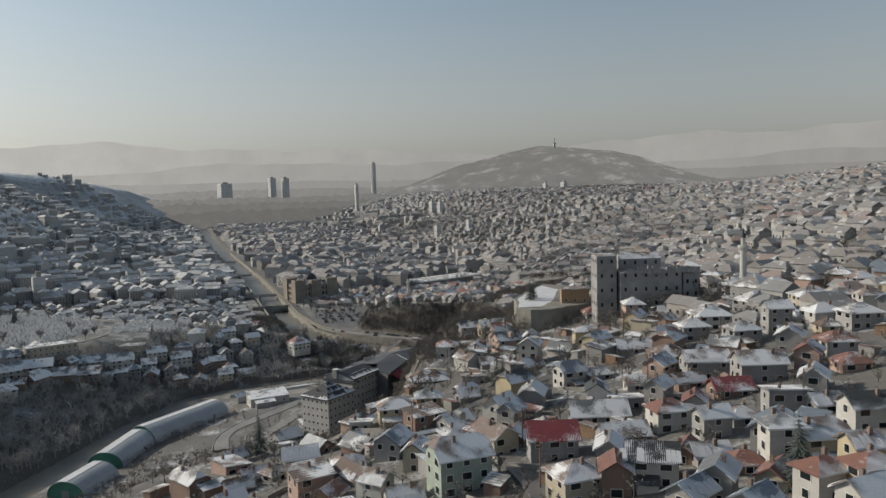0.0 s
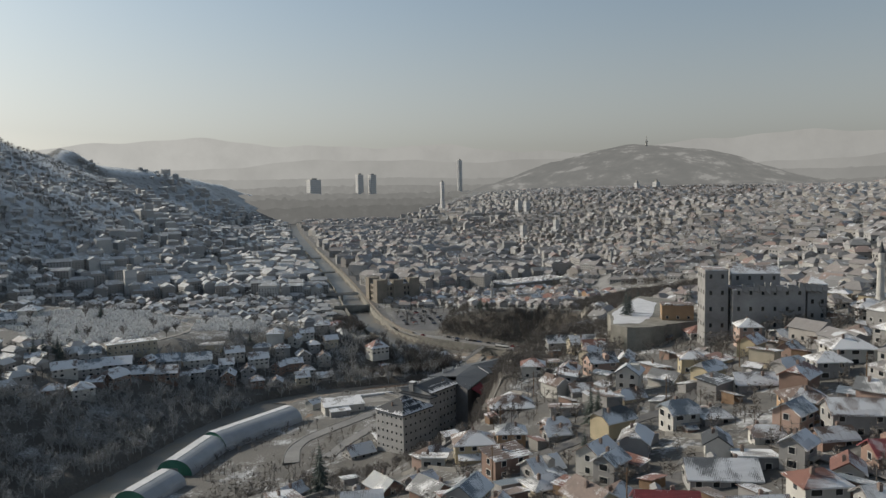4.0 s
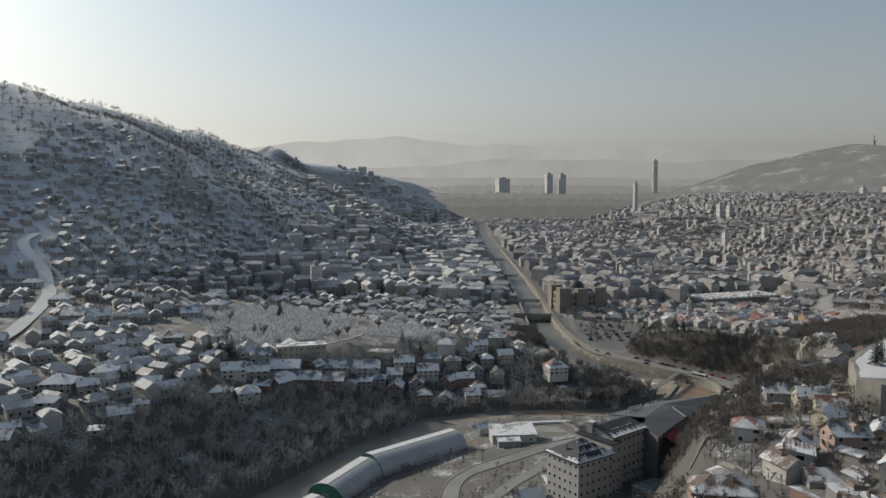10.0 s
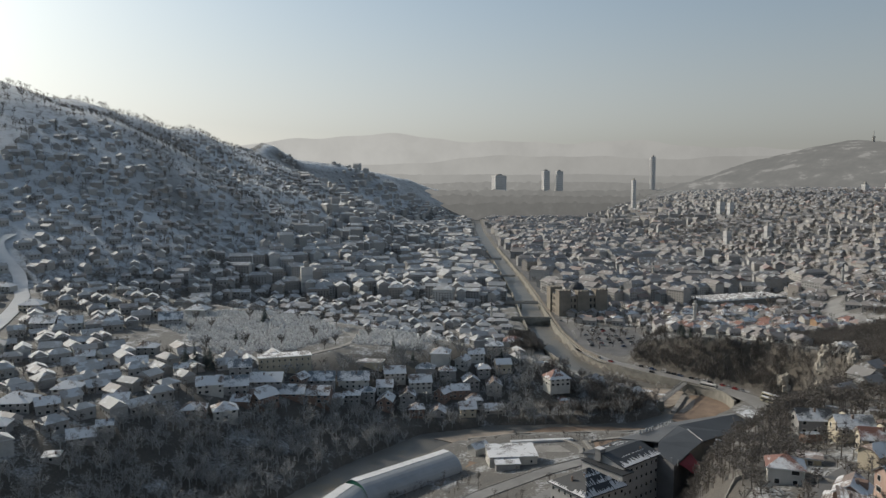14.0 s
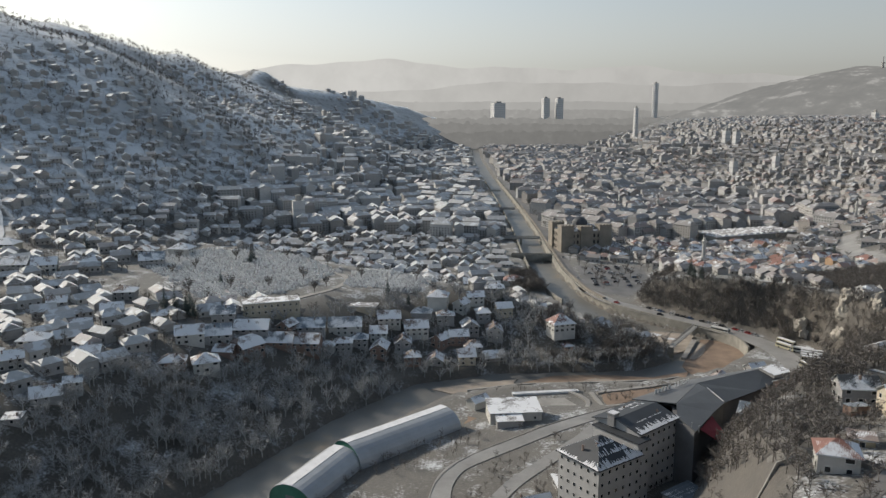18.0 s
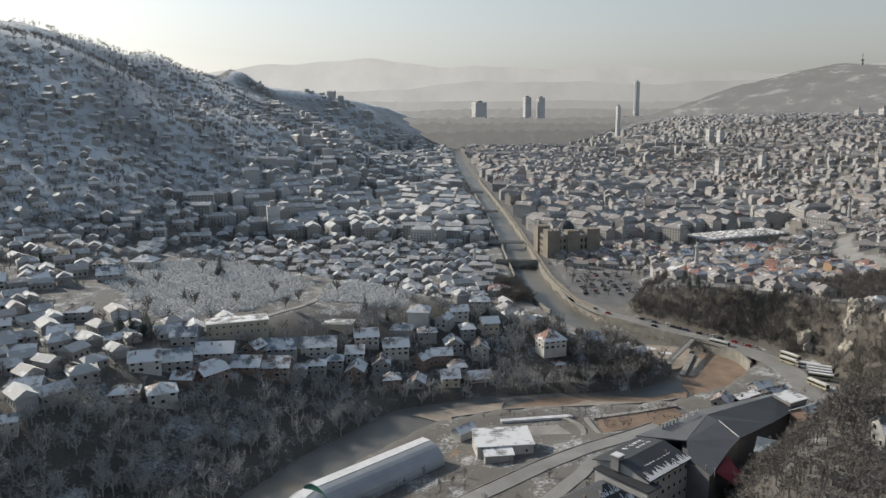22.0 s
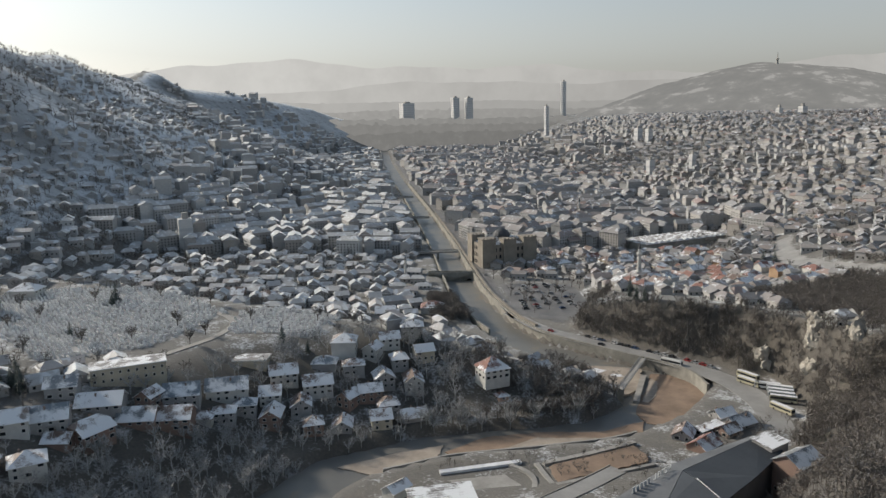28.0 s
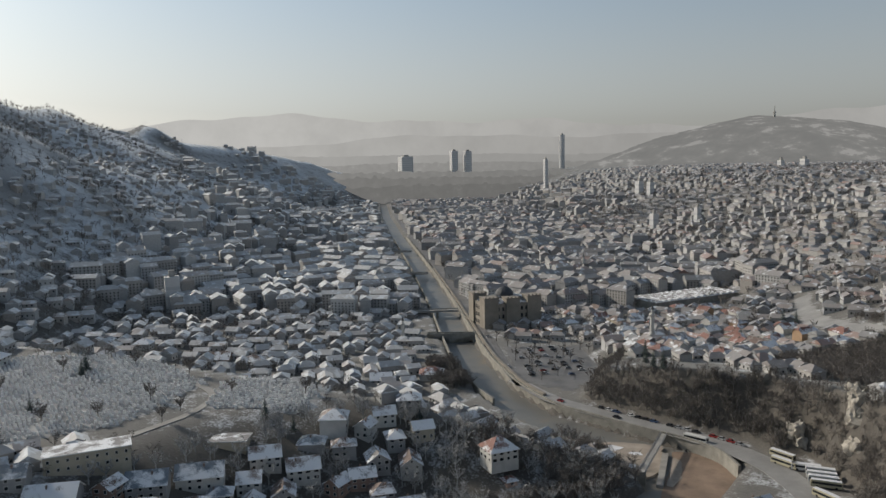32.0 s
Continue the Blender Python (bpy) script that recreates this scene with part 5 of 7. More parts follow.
ribbon("lane", [(-96.8, 245.8), (-78.2, 271.5), (-72.0, 295.5), (-83.0, 312.2), (-98.0, 319.2)], 4.0, M_CONC, label="grey cemetery lane with snow at its edges", category="road")

# river walls
wall_line("river_wall", bank_line(8.9, 17, 1.4), 1.2, 5.0, M_STONE, "stone river wall under the road", drop=8)
wall_line("river_wall", bank_line(11.6, 17, -1.4), 1.2, 3.6, M_STONE, "stone river wall on the far bank", drop=7)
wall_line("quay_parapet", bank_line(11.4, 16, 4.0), 2.2, 5.5, M_SAND, "pale sandstone quay parapet", drop=2)
wall_line("basin_wall", bank_line(4.2, 7.4, 1.5), 1.0, 3.2, M_CONC, "long low river wall of grey concrete", drop=6)

# footbridge
fb = new("footbridge")
fl = math.hypot(24.5, 42) + 4
fb.matrix_basis = pose(136.3, 273, 4.2, 0, 0, math.degrees(math.atan2(44, 25)))
tagged(fb, "steel lattice footbridge over the river bend", "bridge")
bm = bmesh.new()
box(bm, -fl / 2, -1.5, -0.35, fl / 2, 1.5, 0)
part("deck", bm, M_CONC, fb)
for s in (-1, 1):
    for z, nm in ((0.0, "lower_chord"), (1.35, "handrail")):
        bm = bmesh.new()
        box(bm, -fl / 2, s * 1.5 - 0.1, z, fl / 2, s * 1.5 + 0.1, z + 0.16)
        part(nm, bm, M_STEEL, fb)
    for k in range(17):
        bm = bmesh.new()
        box(bm, -0.07, -0.07, 0, 0.07, 0.07, 1.35)
        part("post", bm, M_STEEL, fb, m=pose(-fl / 2 + fl * k / 16, s * 1.5, 0))
for s in (-1, 1):
    bm = bmesh.new()
    box(bm, -0.7, -1.6, -7.5, 0.7, 1.6, -0.36)
    part("abutment", bm, M_STONE, fb, m=pose(s * (fl / 2 - 0.7), 0, 0))


# bridges over the straight reach
def arched_bridge(x, y, rot, length, width, z, arches, label):
    e = new("stone_bridge")
    e.matrix_basis = pose(x, y, 0, 0, 0, rot)
    tagged(e, label, "bridge")
    bm = bmesh.new()
    span = length / arches
    r = span * 0.40
    prof = [(-length / 2 - 2, -4), (-length / 2 - 2, z)] + [(length / 2 + 2, z), (length / 2 + 2, -4)]
    for k in range(arches - 1, -1, -1):
        cx = -length / 2 + span * (k + 0.5)
        prof += [(cx + r * math.cos(math.pi * j / 8), -4 if j in (0, 8) else -2.6 + r * 1.0 * math.sin(math.pi * j / 8)) for j in range(9)]
    va, vb = [bm.verts.new((px, -width / 2, pz)) for px, pz in prof], [bm.verts.new((px, width / 2, pz)) for px, pz in prof]
    bm.faces.new(va)
    bm.faces.new(vb[::-1])
    for i in range(len(prof)):
        j = (i + 1) % len(prof)
        bm.faces.new((va[j], va[i], vb[i], vb[j]))
    bmesh.ops.triangulate(bm, faces=[f for f in bm.faces if len(f.verts) > 4])
    part("arcade", bm, M_STONE, e)
    for s in (-1, 1):
        bm = bmesh.new()
        box(bm, -length / 2 - 2, s * (width / 2 - 0.25) - 0.25, z + 0.004, length / 2 + 2, s * (width / 2 - 0.25) + 0.25, z + 0.95)
        part("parapet", bm, M_STONE, e)


arched_bridge(56.5, 532, -4, 36, 6, 4.6, 4, "old stone bridge with four round arches")
for bx, by, rot in ((48.8, 631.1, 0), (28.0, 876.1, 0), (9.3, 1119.9, 0)):
    e = new("road_bridge")
    e.matrix_basis = pose(bx, by, 0, 0, 0, rot)
    tagged(e, "flat concrete road bridge over the river", "bridge")
    bm = bmesh.new()
    box(bm, -20, -5, 3.6, 20, 5, 4.6)
    part("deck", bm, M_CONC, e)
    for s in (-1, 1):
        bm = bmesh.new()
        box(bm, -20, s * 4.8 - 0.15, 4.604, 20, s * 4.8 + 0.15, 5.6)
        part("parapet", bm, M_CONC, e)
    bm = bmesh.new()
    box(bm, -0.9, -4.5, -4, 0.9, 4.5, 3.596)
    part("pier", bm, M_STONE, e)

# ---------- the hotel ----------
M_HPLAIN = simple("dark_roof_sheet", (0.050, 0.056, 0.064), 0.6, 0.35, 0.25)
# Lighter copies of the dark roof sheet: light on these faces put into colour.
M_HLIT, M_HGREY = simple("lit_strip_sheet", (0.17, 0.175, 0.18), 0.55, 0.3, 0.3), simple("lit_grey_sheet", (0.085, 0.092, 0.10), 0.55, 0.3, 0.25)
M_HWALL = simple("hotel_render", (0.47, 0.465, 0.455), 0.9, 0.2, 0.5)
hotel_a = block("hotel_wing", 55.5, 51.5, 39, 19, 17.5, 13, 31.8, M_HWALL, M_HPLAIN, "hip", 5.2, "grey five-storey hotel wing, dark sheet roof with streaked snow", "hotel", 3.0, 5, 0.8)
hotel_b = block("hotel_wing", 70, 69.5, 44, 21, 18.5, 13, 36.2, M_HWALL, M_HPLAIN, "gable", 2.4, "grey six-storey hotel wing, dark sheet roof with streaked snow", "hotel", 3.0, 6, 0.8)


def snow_streaks(parent, x0, x1, w, h, rise, f0, f1, seed, share, s=-1, over=0.75):
    """Snow lying along a line on a roof slope, with ragged tongues that reach up or down from it."""
    k = random.Random(seed)
    bm = bmesh.new()
    x = x0
    run = w / 2 + over
    e0 = h - rise * over / (w / 2)

    def at(px, f):
        return (px, s * run * (1 - f), e0 + (h + rise - e0) * f + 0.06)
    while x < x1:
        wd = k.uniform(0.22, 0.55)
        if k.random() < share:
            a, b = f0 + (f1 - f0) * k.uniform(0, 0.06), f0 + (f1 - f0) * k.choice((k.uniform(0.25, 0.6), k.uniform(0.5, 1.0)))
            pts = [at(x, a), at(x + wd * 1.05, a), at(x + wd * 0.95, b), at(x + wd * 0.25, b)]
            slab(bm, pts if s < 0 else pts[::-1], 0.05)
        x += wd
    tagged(part("snow_band", bm, M_SNOW, parent, "ragged streaks of snow near the eaves"), kind="stuff")


snow_streaks(hotel_a, -9.8, 3.4, 17.5, 18.8, 5.2, 0.0, 0.30, 1, 0.97)
snow_streaks(hotel_a, 3.8, 9.8, 17.5, 18.8, 5.2, 0.0, 0.34, 2, 0.99)
snow_streaks(hotel_a, -6.0, 6.0, 17.5, 18.8, 5.2, 0.36, 0.62, 3, 0.75)
snow_streaks(hotel_a, -4.0, 3.0, 17.5, 18.8, 5.2, 0.68, 0.92, 4, 0.6)
snow_streaks(hotel_a, -8.0, 5.0, 17.5, 18.8, 5.2, 0.0, 0.12, 5, 0.35, 1)
snow_streaks(hotel_b, -10.8, 10.9, 18.5, 23.2, 2.4, 0.0, 0.36, 6, 0.96)
snow_streaks(hotel_b, -6.0, 7.0, 18.5, 23.2, 2.4, 0.50, 0.55, 7, 0.6)
snow_streaks(hotel_b, -1.0, 9.0, 18.5, 23.2, 2.4, 0.25, 0.5, 8, 0.5, 1)
snow_streaks(hotel_b, 2.0, 9.0, 18.5, 23.2, 2.4, 0.6, 0.8, 9, 0.4, 1)
# hip end of the first wing: snow along its eaves
bm = bmesh.new()
k5 = random.Random(5)
yy = -9.2
while yy < 9.0:
    d5 = k5.uniform(0.3, 1.4) if abs(yy + 1.5) > 1.2 else 0.15
    d5 = min(d5 * (1.6 if yy < 0 else 0.8), 9.2 - abs(yy) + 0.05)
    zz = 18.8 - 5.2 * 0.8 / 8.75 + 0.06
    slab(bm, [(-10.25, yy + 0.4, zz), (-10.25, yy, zz), (-10.25 + d5, yy, zz + d5 * 0.594), (-10.25 + d5, yy + 0.3, zz + d5 * 0.594)], 0.05)
    yy += 0.4
tagged(part("snow_band", bm, M_SNOW, hotel_a, "ragged streaks of snow near the eaves"), kind="stuff")
for hw, pts in ((hotel_a, ((-3.5, -2.0, 22.2), (-6.6, 1.0, 21.2))), (hotel_b, ((-8.5, 4.0, 24.2), (2.0, 6.5, 23.4), (6.5, -4.0, 24.3)))):
    for px, py, pz in pts:
        part("chimney", CHIMNEY, None, hw, m=pose(px, py, pz))
bm = bmesh.new()
box(bm, -11.5, 0.5, 22.5, -8.8, 3.2, 26.6)
box(bm, -11.8, 0.2, 26.604, -8.5, 3.5, 26.9)
part("lift_housing", bm, M_WALLS[GREY], hotel_b)
bm = bmesh.new()
slab(bm, [(-11.6, 0.4, 27.05), (-8.7, 0.4, 27.05), (-8.7, 3.3, 27.05), (-11.6, 3.3, 27.05)], 0.14)
part("snow_cap", bm, M_SNOW, hotel_b)
block("hotel_link", 63.5, 60, 41, 5.5, 19, 13, 34.6, M_HWALL, M_HPLAIN, "flat", 0, "low grey link between the hotel wings", "hotel", 2.8, 5, 0.4, "a", 1.6, (0, 2))
big = new("hotel_hall")
big.matrix_basis = pose(0, 0, 0)
tagged(big, "wide hotel hall under a folded dark sheet roof", "hotel")
bm = bmesh.new()
foot = [(85, 82.5), (73, 85), (97, 104), (130, 123), (135, 116), (104, 85.5), (98.5, 78), (88, 62.5), (83, 70.5)][::-1]
slab(bm, [(px, py, 35.0) for px, py in foot], 26)
bmesh.ops.triangulate(bm, faces=bm.faces[:])
# Hall wall colour darkened to stand in for the shade below its roof.
part("wall", bm, simple("shaded_render", (0.16, 0.16, 0.165), 0.8, 0.3, 0.5), big)
for pts, nm, mt in (([(71, 84, 36.9), (86, 80.5, 37.0), (98.5, 100.5, 37.5), (131.5, 123.2, 36.4), (131, 125, 36.0), (97, 105.5, 37.0)], "roof_strip", M_HLIT),
                    ([(100.6, 95.2, 37.5), (104, 84, 36.4), (120, 99, 35.4), (136.5, 116, 34.6), (131.6, 123.1, 36.35), (98.6, 100.4, 37.45)], "roof_slope", M_HPLAIN),
                    ([(86.1, 80.4, 36.95), (84, 70.5, 36.2), (88, 61, 35.0), (98.3, 77, 35.6), (103.9, 84, 36.35), (100.4, 95.2, 37.45), (98.4, 100.3, 37.42)], "roof_slope", M_HGREY)):
    bm = bmesh.new()
    slab(bm, pts, 0.35)
    bmesh.ops.triangulate(bm, faces=bm.faces[:])
    part(nm, bm, mt, big)
for k in range(9):
    bm = bmesh.new()
    box(bm, -0.5, -0.12, 0, 0.5, 0.12, 0.22)
    part("snow_guard", bm, M_SNOW, big, m=pose(100.8 + 2.8 * k / 8, 94.6 - 9.6 * k / 8, 37.5 - 0.95 * k / 8, 0, 0, -74))
bm = bmesh.new()
slab(bm, [(90.6, 65.2, 34.2), (96.4, 63.4, 30.6), (99.8, 68.3, 31.6), (97.2, 75.5, 34.6)], 0.2)
part("awning", bm, simple("red_canvas", (0.26, 0.035, 0.045), 0.8, 0.2, 1), big, "red canvas awning")
for px, py in ((89.2, 61.6), (87.4, 64.0)):
    part("vent_pipe", stacked([(0.18, 34.5), (0.18, 36.6), (0.3, 36.62), (0.3, 36.9)], 8), M_STEEL, big, m=pose(px, py, 0))
block("hotel_annex", 133.5, 119, 31, 9, 7, 12, 36.8, M_WALLS[GREY], M_ROOFS[FULL], "shed", 0.8, "flat hotel annex under a white blanket of snow", "building", 3, 3)
block("workshop", 137, 108, 31, 12, 9, 14, 36.0, M_WALLS[BRICK], M_ROOFS[SHEET], "gable", 2.6, "brick workshop with a corrugated grey roof", "workshop", 3.5, 2)
block("courtyard_shed", 83, 50, 40, 13, 8, gz(83, 50) - 1, gz(83, 50) + 3, M_WALLS[GREY], M_ROOFS[BLUE], "shed", 0.8, "low shed with a bluish sheet roof below the hotel", "shed", 3, 1)
house(112, 77, 150, 9, 8, 3, "gable", YELLOW, BLUE, z=28)
sign = new("roof_sign")
sign.matrix_basis = pose(95.6, 101.8, 37.1, 90, 0, 40 + 180)
tagged(sign, "pale roof-edge letters spelling HOTEL, seen from behind", "sign")
M_LETTER = simple("letter_enamel", (0.55, 0.56, 0.56), 0.5, 0.1, 3)
for k, ch in enumerate("HOTEL"):
    cu = bpy.data.curves.new("letter", "FONT")
    cu.body, cu.size, cu.extrude = ch, 2.6, 0.12
    tmp = new("letter", cu)
    me = bpy.data.meshes.new_from_object(tmp.evaluated_get(bpy.context.evaluated_depsgraph_get()))
    bpy.data.objects.remove(tmp)
    me.materials.append(M_LETTER)
    part("letter", me, None, sign, m=pose(k * 2.0, 0, 0))
for k in range(5):
    bm = bmesh.new()
    box(bm, 0, 0, -0.12, 1.2, 1.7 - 0.2 * (k % 2), 0.12)
    part("sign_bar", bm, M_LETTER, sign, m=pose(11.2 + k * 1.9, 0, 0))
bm = bmesh.new()
box(bm, -0.5, -0.25, -0.1, 21, -0.02, 0.1)
part("rail", bm, M_STEEL, sign)
bm = bmesh.new()
for k in range(11):
    box(bm, k * 2.0 + 0.1, -1.6, -0.35, k * 2.0 + 0.25, -0.2, -0.2)
part("sign_frame", bm, M_STEEL, sign)

# houses between the road and the bend
house(134.8, 194.8, 60, 10, 8, 1, "gable", GREY, SNOWED, detail=1)
house(138.8, 183.0, 40, 12, 9, 1, "gable", BRICK, RED, detail=1)
house(158.8, 212.3, 20, 9, 8, 1, "gable", GREY, FULL, detail=1)
house(162.2, 203.8, 25, 12, 9, 1, "gable", GREY, SHEET, detail=1)
house(147.4, 199.0, 30, 14, 4, 1, "shed", GREY, FULL, detail=1)
house(154.2, 196.2, 30, 9, 7, 1, "gable", BRICK, BROWN, detail=1)

# ---------- landmarks ----------
house(59.6, 248.9, 20, 13, 11.5, 2, "hip", WHITE, RED, rise=4.6, z=13.6)
for cx, cy in ((61, 238), (68, 239), (54, 238), (50, 246)):
    taken(cx, cy, 5.5)
house(63.1, 241.5, 20, 5, 5, 1, "hip", PINK, RED, detail=1)
block("long_building", (-117 - 92) / 2 + 3, 217, 21, 30, 11, gz(-104, 217), gz(-104, 217) + 7.5, M_WALLS[CREAM], M_ROOFS[FULL], "flat", 0, "long pale two-storey building with a snowed flat roof", "building", 3.2, 2)
block("terrace_bar", 42.0, 281.0, 0, 34, 10, 6, 10, M_WALLS[GREY], M_ROOFS[BLUE], "shed", 1.2, "low waterside terrace bar with a blue canopy roof", "bar", 4, 1)


def city_hall(x, y, rot):
    e = new("city_hall")
    e.matrix_basis = pose(x, y, 4, 0, 0, rot)
    tagged(e, "sandstone city hall with arched windows and dark roofs", "public building")
    bm = bmesh.new()
    box(bm, -24, -19, -4, 24, 19, 20)
    part("wall", bm, M_SAND, e)
    for (x0, x1, y0, y1, h), nm in (((-25.5, -13, -20.5, -8, 25), "corner_tower"), ((13, 25.5, -20.5, -8, 25), "corner_tower"), ((-25.5, -13, 8, 20.5, 25), "corner_tower"), ((-6, 6, -21, -10, 24), "porch_tower")):
        bm = bmesh.new()
        box(bm, x0, y0, -4, x1, y1, h)
        box(bm, x0 - 0.5, y0 - 0.5, h, x1 + 0.5, y1 + 0.5, h + 0.8)
        for k in range(4):
            box(bm, x0 + 0.6 + k * (x1 - x0 - 2.4) / 3, y0 - 0.4, h + 0.8, x0 + 1.8 + k * (x1 - x0 - 2.4) / 3, y0 + 0.4, h + 2.0)
        part(nm, bm, M_SAND, e)
    part("roof", roof_mesh("hip", 46, 36, 20, 6, 0.6), M_ROOFS[DARK], e)
    part("dome", stacked([(8, 21), (8, 25), (7.2, 27.5), (5.4, 29.5), (2.8, 31), (0.4, 32)], 12), M_HPLAIN, e)
    for si, (sx, sy, sr, ln) in enumerate([(0, -19, 0, 46), (24, 0, 90, 36), (-24, 0, 270, 36), (0, 19, 180, 46)]):
        for r in range(3):
            for c in range(int(ln / 4)):
                u = (c + 0.5) / int(ln / 4) * ln - ln / 2
                ca, sa = math.cos(radians(sr)), math.sin(radians(sr))
                part("window", ARCHWIN, None, e, m=pose(sx + ca * u, sy + sa * u, 1.5 + r * 6.2, 0, 0, sr))


bm = bmesh.new()
av = [(-0.9, 0), (0.9, 0)] + [(0.9 * math.cos(math.pi * k / 6), 2.6 + 0.9 * math.sin(math.pi * k / 6)) for k in range(7)]
fa, fbk = [bm.verts.new((px, -0.12, pz)) for px, pz in av], [bm.verts.new((px, 0.05, pz)) for px, pz in av]
bm.faces.new(fa)
for i in range(len(av)):
    bm.faces.new((fa[i], fbk[i], fbk[(i + 1) % len(av)], fa[(i + 1) % len(av)]))
ARCHWIN = baked("window", bm, M_GLASS)
city_hall(104.5, 572.6, 14)


def minaret(x, y, h, r=1.5, z=None):
    e = new("minaret")
    e.matrix_basis = pose(x, y, gz(x, y) if z is None else z)
    tagged(e, "slender white stone minaret with a pointed lead cap", "minaret")
    part("shaft", stacked([(r * 1.5, -3), (r * 1.5, h * 0.18), (r, h * 0.25), (r * 0.9, h * 0.66)], 12), M_WALLS[WHITE], e)
    part("gallery", stacked([(r * 0.95, h * 0.64), (r * 1.5, h * 0.68), (r * 1.5, h * 0.72), (r * 0.75, h * 0.721)], 12), M_WALLS[WHITE], e)
    part("upper_shaft", stacked([(r * 0.7, h * 0.71), (r * 0.68, h * 0.84)], 12), M_WALLS[WHITE], e)
    part("cap", stacked([(r * 0.85, h * 0.84), (r * 0.5, h * 0.9), (r * 0.04, h)], 12), M_HPLAIN, e)


minaret(193, 448, 26, 1.5, 15)
minaret(218.5, -50.2, 27, 1.4)
minaret(387.7, 613.0, 24, 1.5)
minaret(232.1, 819.0, 26, 1.6)
minaret(17.0, 522.2, 20, 1.2)
minaret(219.6, 1341.8, 30, 1.8)
block("mosque", 208.5, -69.8, 20, 13, 13, gz(208.5, -69.8), gz(208.5, -69.8) + 6, M_WALLS[GREY], M_ROOFS[FULL], "hip", 4.5, "square grey mosque with a snow-covered hipped roof", "mosque", 3, 1)
# covered market: rows of low vaults under snow
mk = new("covered_market")
mk.matrix_basis = pose(286, 632, 8.5, 0, 0, 24)
tagged(mk, "low covered market with snow-covered vaulted roofs", "market")
bm = bmesh.new()
box(bm, -52, -17, -8, 52, 17, 3.6)
part("wall", bm, M_STONE, mk)
for k in range(13):
    bm = bmesh.new()
    for j in range(9):
        for yy in (-17, 17):
            bm.verts.new((-52 + k * 8 + 4 - 4 * math.cos(math.pi * j / 8), yy, 3.6 + 2.0 * math.sin(math.pi * j / 8)))
    bm.verts.ensure_lookup_table()
    for j in range(8):
        bm.faces.new((bm.verts[2 * j], bm.verts[2 * j + 1], bm.verts[2 * j + 3], bm.verts[2 * j + 2]))
    bm.faces.new([bm.verts[2 * j] for j in range(9)])
    bm.faces.new([bm.verts[2 * j + 1] for j in range(8, -1, -1)])
    part("vault", bm, M_ROOFS[FULL], mk)

# ruined barracks and the bastion
M_RUIN = simple("sooty_stone", (0.33, 0.325, 0.32), 0.95, 0.4, 0.4)
block("barracks", 184, -32, -16, 26, 12, 68, 93, M_RUIN, M_ROOFS[SNOWED], "flat", 0, "ruined grey barracks with empty windows and snow on its walls", "ruin", 4.4, 4, 0.2, "d", 5, (0, 1, 3))
block("barracks_wing", 167.5, -24, -16, 8.5, 12, 68, 100, M_RUIN, M_ROOFS[SNOWED], "flat", 0, "taller ruined barracks wing of sooty stone", "ruin", 4.2, 5, 0.2, "d", 4, (0, 1, 3))
block("barracks_wing", 185, -23, -16, 18, 7, 68, 98, M_RUIN, M_ROOFS[SNOWED], "gable", 2.4, "ruined barracks back range with a broken roof", "ruin", 4.4, 5, 0.2, "d", 4, (0, 1, 3))
block("barracks_wing", 201, -36, -16, 7, 12, 68, 95, M_RUIN, M_ROOFS[SNOWED], "hip", 2.4, "ruined barracks end pavilion, snow on its top", "ruin", 4.2, 5, 0.2, "d", 4, (0, 1, 3))
# broken wall heads standing up from the shell
rnd = random.Random(31)
for k in range(16):
    px, py = 172 + 1.95 * k, -35 - 0.55 * k
    bm = bmesh.new()
    hh = rnd.uniform(0.6, 2.6)
    slab(bm, [(-1.0, -0.5, hh), (0.9, -0.5, hh * rnd.uniform(0.3, 1)), (0.9, 0.5, hh * rnd.uniform(0.3, 1)), (-1.0, 0.5, hh)], hh + 0.4)
    tagged(part("wall_stump", bm, M_RUIN, None, "", pose(px, py, 93.3, 0, 0, -16)), "broken stump of sooty masonry on the barracks wall", "masonry", "wall stumps")
bas = [(137.5, 3.0), (141, -5), (150, -7), (163, -2), (178, 2), (192, 58), (182, 74), (166, 56), (147, 30)]
plate("bastion", bas, 75, M_STONE, "old stone bastion terrace", "bastion", 14)
plate("bastion_snow", [(139, 4), (149, 2), (160, 14), (180, 50), (178, 68), (164, 50), (148, 28)], 75.08, M_SNOW, "flat sheet of snow on the bastion", "snow", 0.07)
block("bastion_house", 169, 8, -20, 13, 8, 74, 81.5, M_WALLS[OCHRE], M_ROOFS[BROWN], "flat", 0, "low tan building on the stone bastion", "building", 4, 1, 0.2)


# towers down the valley
# Tower wall and window tones paled and drawn together to stand in for haze.
M_TOWERBAND = simple("hazed_window_band", (0.44, 0.45, 0.46), 0.6, 0.1, 0.1)
M_HAZED = simple("hazed_concrete", (0.56, 0.56, 0.555), 0.9, 0.15, 0.1)
def tower(x, y, w, z1, label, n=4):
    e = new("tower_block")
    z0 = gz(x, y)
    e.matrix_basis = pose(x, y, z0, 0, 0, 20)
    tagged(e, label, "tower", "valley towers")
    h = z1 - z0
    part("shaft", stacked([(w * 0.7, -5), (w * 0.7, h)], n), M_HAZED, e)
    for k in range(int(h / 9)):
        part("window_band", stacked([(w * 0.705, 3 + k * 9), (w * 0.705, 6 + k * 9)], n), M_TOWERBAND, e)
    part("plant_room", stacked([(w * 0.3, h - 0.1), (w * 0.3, h + 6)], 4), M_CONC, e)


